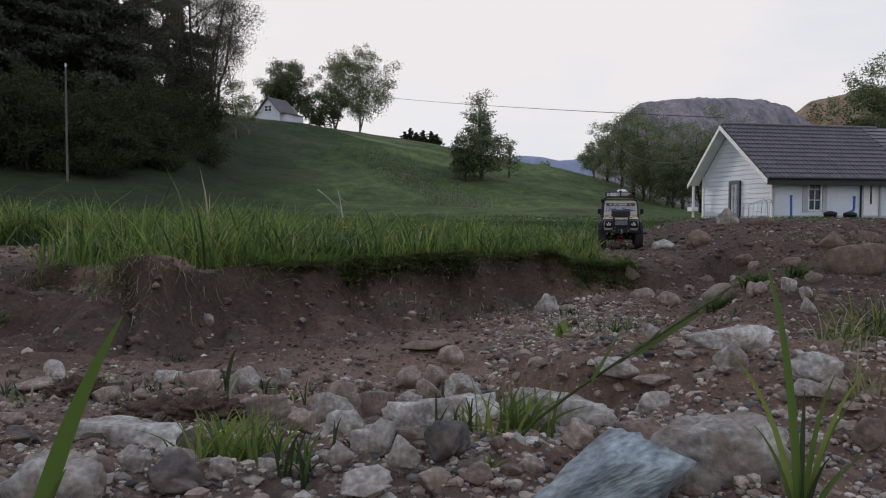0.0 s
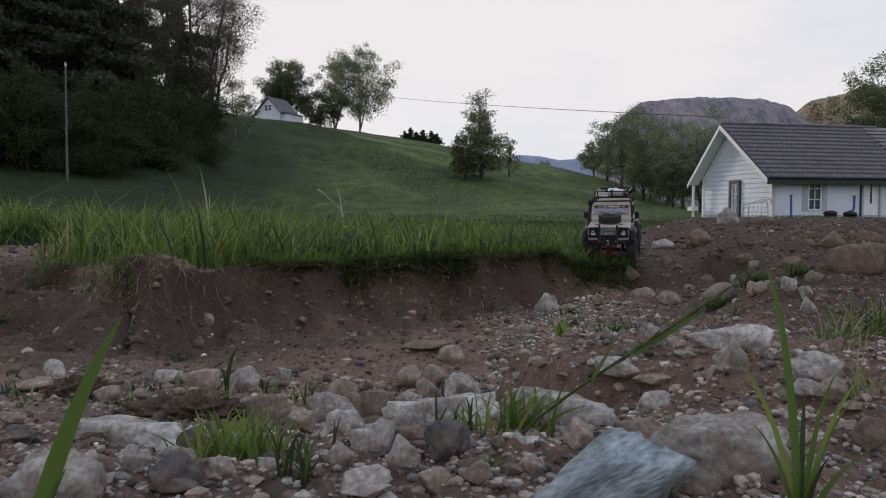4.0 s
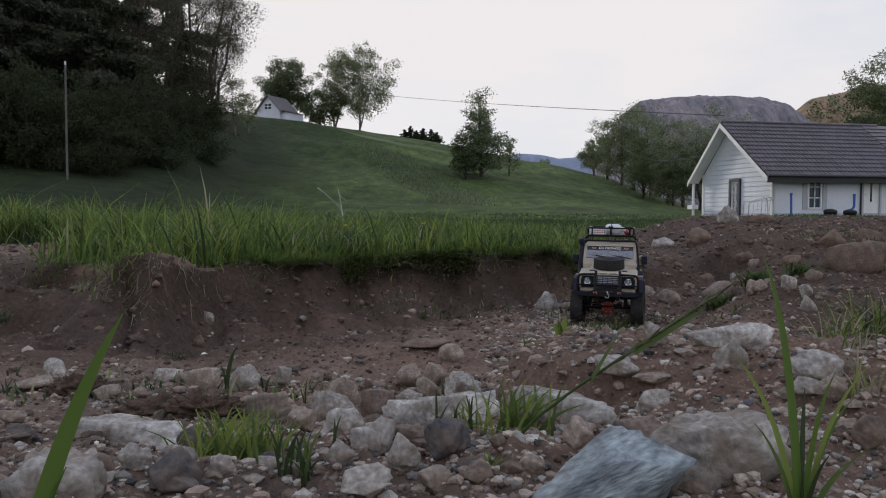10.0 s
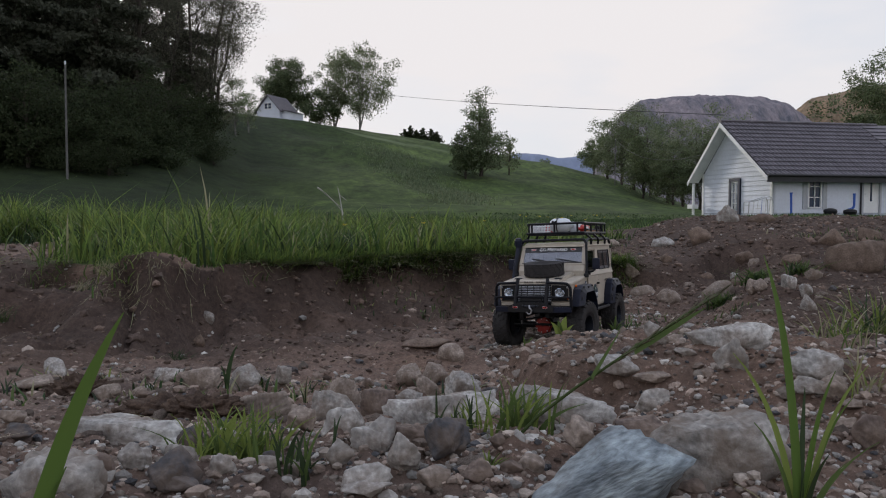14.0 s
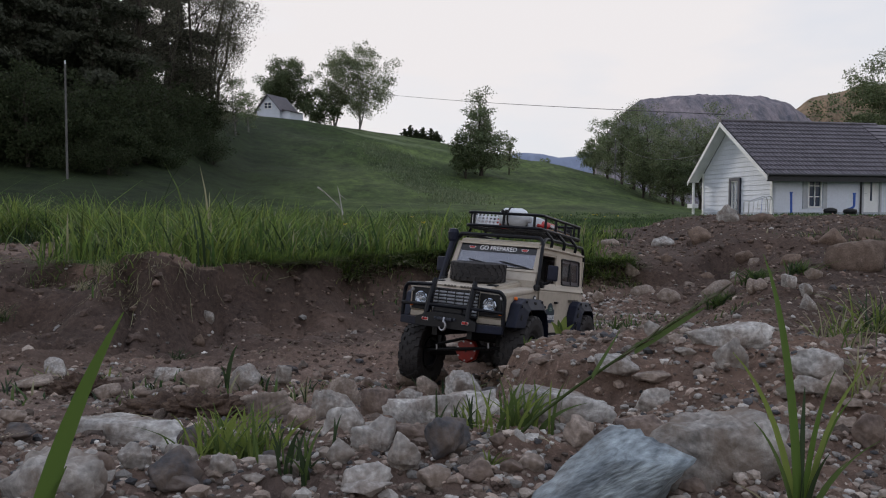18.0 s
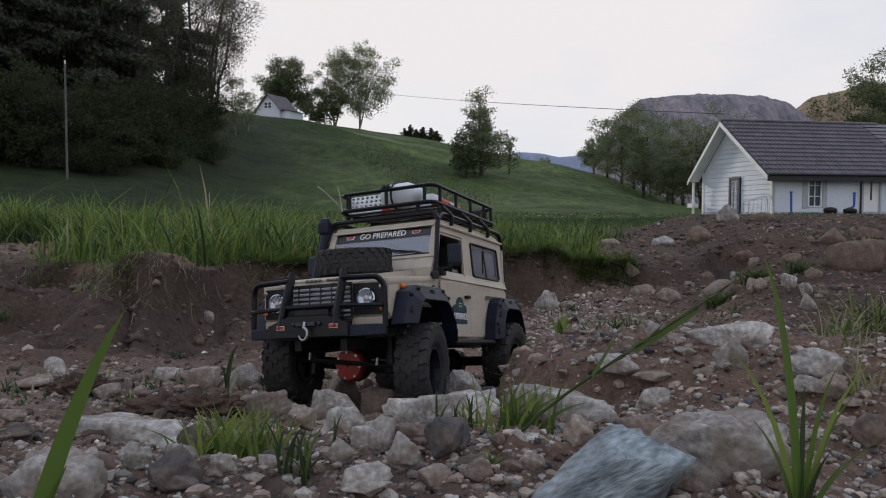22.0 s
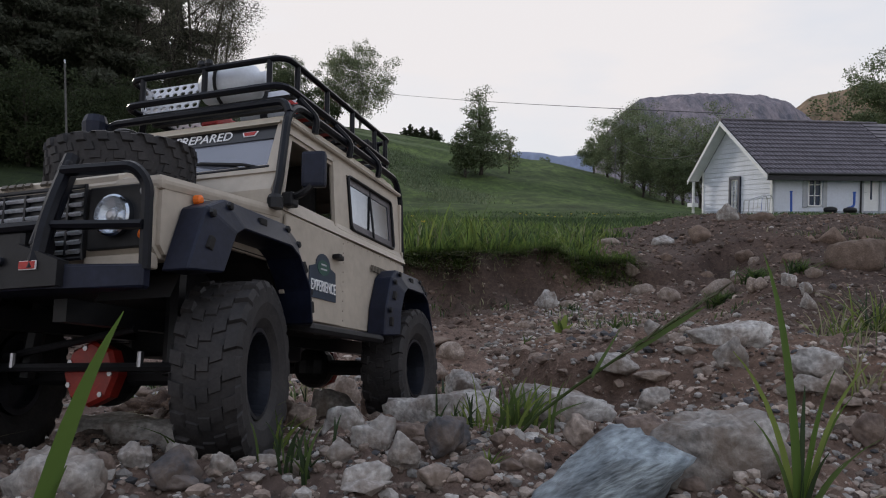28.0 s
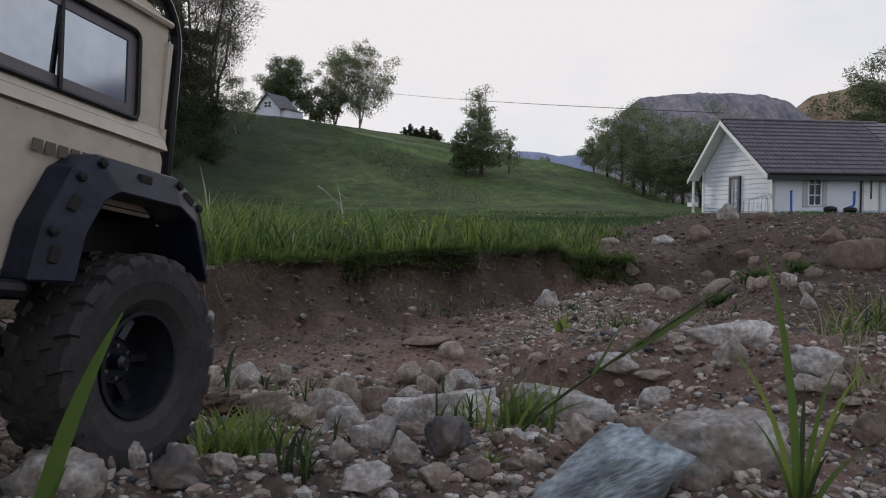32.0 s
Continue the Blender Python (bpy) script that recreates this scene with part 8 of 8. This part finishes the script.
        lathe(bm, [(0.0230, s * 0.010), (0.0230, s * 0.0185), (0.0205, s * 0.0215), (0.006, s * 0.0225)], 8, "x", (0, off, 0))
        cov = part("diff_cover", bm, M["diff_red"], ax, "red differential cover, darkened in colour for shade")
        for k in range(7):
            a = 6.283 * k / 7
            part("cover_bolt", lathe(bmesh.new(), [(0.002, s * 0.0185), (0.002, s * 0.0225)], 6, "x", (0, off + 0.0180 * math.cos(a), 0.0180 * math.sin(a))), M["steel"], cov)
        if cx > 0:
            part("tie_rod", tube(bmesh.new(), [(0.032, -0.078, 0.004), (0.032, 0.078, 0.004)], 0.0032, 7), M["black"], ax)
            part("drag_link", tube(bmesh.new(), [(0.026, -0.070, 0.012), (0.026, 0.040, 0.030)], 0.0028, 7), M["black"], ax)
            for yy in (-0.055, 0.052):
                part("rod_end", lathe(bmesh.new(), [(0.0022, 0.004), (0.0022, 0.014)], 8, "z", (0.034, yy, 0)), M["steel"], ax)
        axles.append(ax)
    wheels = []
    for cx, sg in ((AXLE, 1), (AXLE, -1), (-AXLE, 1), (-AXLE, -1)):
        w = build_wheel(T, sg)
        w.matrix_basis = pose(cx, sg * HUB_Y, HUB_Z)
        wheels.append(w)
    return T, axles, wheels


truck, truck_axles, truck_wheels = build_truck()


# ---- motion ----
def motions():
    """The truck crawls down the ramp, along the dug-out and past the camera."""
    def step(t, x, y, z, rx, ry, rz):
        return (t, pose(x, y, z, rx, ry, rz))
    rows = [
        step(0.0, 1.0583, 4.5967, -0.0188, -0.14, 1.85, -101.28),
        step(1.0, 1.0138, 4.4045, -0.0261, -0.4, 2.15, -102.4),
        step(2.0, 0.9587, 4.2183, -0.0132, 2.41, -6.69, -104.27),
        step(3.0, 0.9019, 4.035, -0.0259, -1.42, -1.58, -110.51),
        step(5.5, 0.7868, 3.5675, -0.0769, 2.55, 15.7, -100.91),
        step(6.0, 0.7617, 3.4739, -0.1043, -1.17, 18.11, -103.6),
        step(7.0, 0.7189, 3.3267, -0.1392, -3.6, 17.63, -105.13),
        step(8.0, 0.6978, 3.1909, -0.1845, -4.14, 10.72, -106.98),
        step(9.0, 0.6643, 3.0413, -0.203, -1.51, 2.42, -105.17),
        step(10.0, 0.6218, 2.8631, -0.2151, -1.02, 0.01, -104.02),
        step(11.0, 0.5674, 2.6779, -0.2077, -1.02, -1.92, -109.21),
        step(12.0, 0.4956, 2.4939, -0.2024, 0.08, -3.47, -111.93),
        step(13.0, 0.4209, 2.3282, -0.1996, 3.26, -0.70, -114.15),
        step(13.5, 0.3793, 2.2503, -0.1995, 1.32, -0.91, -114.99),
        step(14.0, 0.3484, 2.1900, -0.1937, 2.31, -1.37, -116.27),
        step(14.5, 0.3184, 2.1121, -0.1892, -3.46, -5.96, -115.54),
        step(16.5, 0.2008, 1.7424, -0.1759, 0.27, -4.62, -113.72),
        step(17.0, 0.1736, 1.6834, -0.1748, -4.05, -6.02, -113.85),
        step(17.5, 0.1387, 1.6138, -0.1736, -1.54, -7.29, -115.62),
        step(18.0, 0.1212, 1.5793, -0.1705, -2.85, -6.80, -117.81),
        step(18.5, 0.0801, 1.5153, -0.1722, -3.31, -7.13, -117.25),
        step(19.0, 0.0722, 1.4718, -0.1615, -0.25, -5.96, -117.85),
        step(19.5, 0.0477, 1.4188, -0.1441, 5.31, -8.97, -118.43),
        step(20.0, 0.0238, 1.3702, -0.1411, 5.49, -9.04, -119.82),
        step(20.5, -0.0105, 1.3104, -0.1565, -0.07, -3.33, -116.81),
        step(21.0, -0.0263, 1.2739, -0.1488, 0.65, -4.86, -119.90),
        step(21.5, -0.0435, 1.2237, -0.1447, 4.81, -6.38, -119.33),
        step(22.0, -0.0505, 1.1914, -0.1341, 5.99, -8.77, -115.15),
        step(22.5, -0.0600, 1.1587, -0.1169, 11.76, -6.08, -108.77),
        step(23.0, -0.0813, 1.1070, -0.1153, 11.42, -6.55, -107.07),
        step(23.5, -0.0890, 1.0506, -0.1152, 9.03, -7.08, -108.81),
        step(24.0, -0.1087, 1.0061, -0.1071, -8.40, -13.72, -107.13),
        step(24.5, -0.1214, 0.9685, -0.1073, 3.16, -15.64, -101.07),
        step(25.0, -0.1256, 0.9392, -0.0987, 1.12, -14.68, -98.87),
        step(25.5, -0.1246, 0.9000, -0.0871, 4.82, -12.11, -97.27),
        step(27.5, -0.1784, 0.7324, -0.0471, 6.52, -14.54, -106.24),
        step(28.0, -0.1910, 0.6844, -0.0412, 4.73, -12.53, -107.73),
        step(28.5, -0.2066, 0.6735, -0.0212, 6.86, -10.59, -108.09),
        step(29.0, -0.2282, 0.6079, -0.0121, 9.55, -13.67, -104.20),
        step(29.5, -0.2276, 0.5467, -0.0099, 10.20, -17.70, -104.83),
        step(30.0, -0.2628, 0.5379, -0.0001, 10.53, -12.14, -105.87),
        step(30.5, -0.2681, 0.4472, 0.0107, 6.21, -9.09, -105.98),
        step(31.0, -0.2900, 0.3918, 0.0153, 3.03, -11.35, -105.71),
        step(31.5, -0.3338, 0.3571, 0.0375, -2.41, -9.55, -106.25),
        step(32.0, -0.3420, 0.3151, 0.0526, -1.81, -8.84, -108.67),
    ]
    walk(truck, rows)
    times = [r[0] for r in rows]

    def at(t):
        k = max(0, min(len(rows) - 2, sum(1 for q in times if q <= t) - 1))
        f = (t - times[k]) / (times[k + 1] - times[k])
        a, b = rows[k][1], rows[k + 1][1]
        return Matrix.LocRotScale(a.translation.lerp(b.translation, f), a.to_quaternion().slerp(b.to_quaternion(), f), None)
    STEPS = 161
    ts = [32.0 * k / (STEPS - 1) for k in range(STEPS)]
    poses = [at(t) for t in ts]
    run, travel = 0.0, []
    for k, m in enumerate(poses):
        if k:
            run += (m.translation - poses[k - 1].translation).length
        travel.append(run)
    # each wheel seeks the ground within the reach of its spring
    corner = [(AXLE, 1), (AXLE, -1), (-AXLE, 1), (-AXLE, -1)]
    lift = []
    for m in poses:
        row = []
        for cx, sg in corner:
            p = m @ Vector((cx, sg * HUB_Y, 0.0))
            row.append(max(-0.014, min(0.018, ground_z(p.x, p.y) - p.z)))
        lift.append(row)
    L = np.array(lift)
    ker = np.array([1, 2, 3, 2, 1]) / 9.0
    L = np.stack([np.convolve(np.pad(L[:, i], 2, mode="edge"), ker, "valid") for i in range(4)], 1)
    steer = [float(np.interp(t, [0, 2, 6, 11, 14, 19, 20.5, 22, 24, 25, 26.8, 27.5, 28, 28.5, 29, 30, 32], [0, -4, 0, -5, -6, 4, 2, 10, 2, 3, 4, 8, 14, 13, 9, 5, 0])) for t in ts]
    for i, (w, (cx, sg)) in enumerate(zip(truck_wheels, corner)):
        wr = []
        for k, t in enumerate(ts):
            q = Matrix.Translation((cx, sg * HUB_Y, HUB_Z + float(L[k, i])))
            if cx > 0:
                q = q @ pose(0, 0, 0, 0, 0, steer[k])
            wr.append((t, q @ Euler((0, travel[k] / TYRE_R, 0)).to_matrix().to_4x4()))
        walk(w, wr)
    for j, ax in enumerate(truck_axles):
        cx = (AXLE, -AXLE)[j]
        walk(ax, [(t, pose(cx, 0, HUB_Z + float(L[k, 2 * j] + L[k, 2 * j + 1]) / 2, math.degrees(math.atan2(L[k, 2 * j] - L[k, 2 * j + 1], 2 * HUB_Y)))) for k, t in enumerate(ts)])


motions()
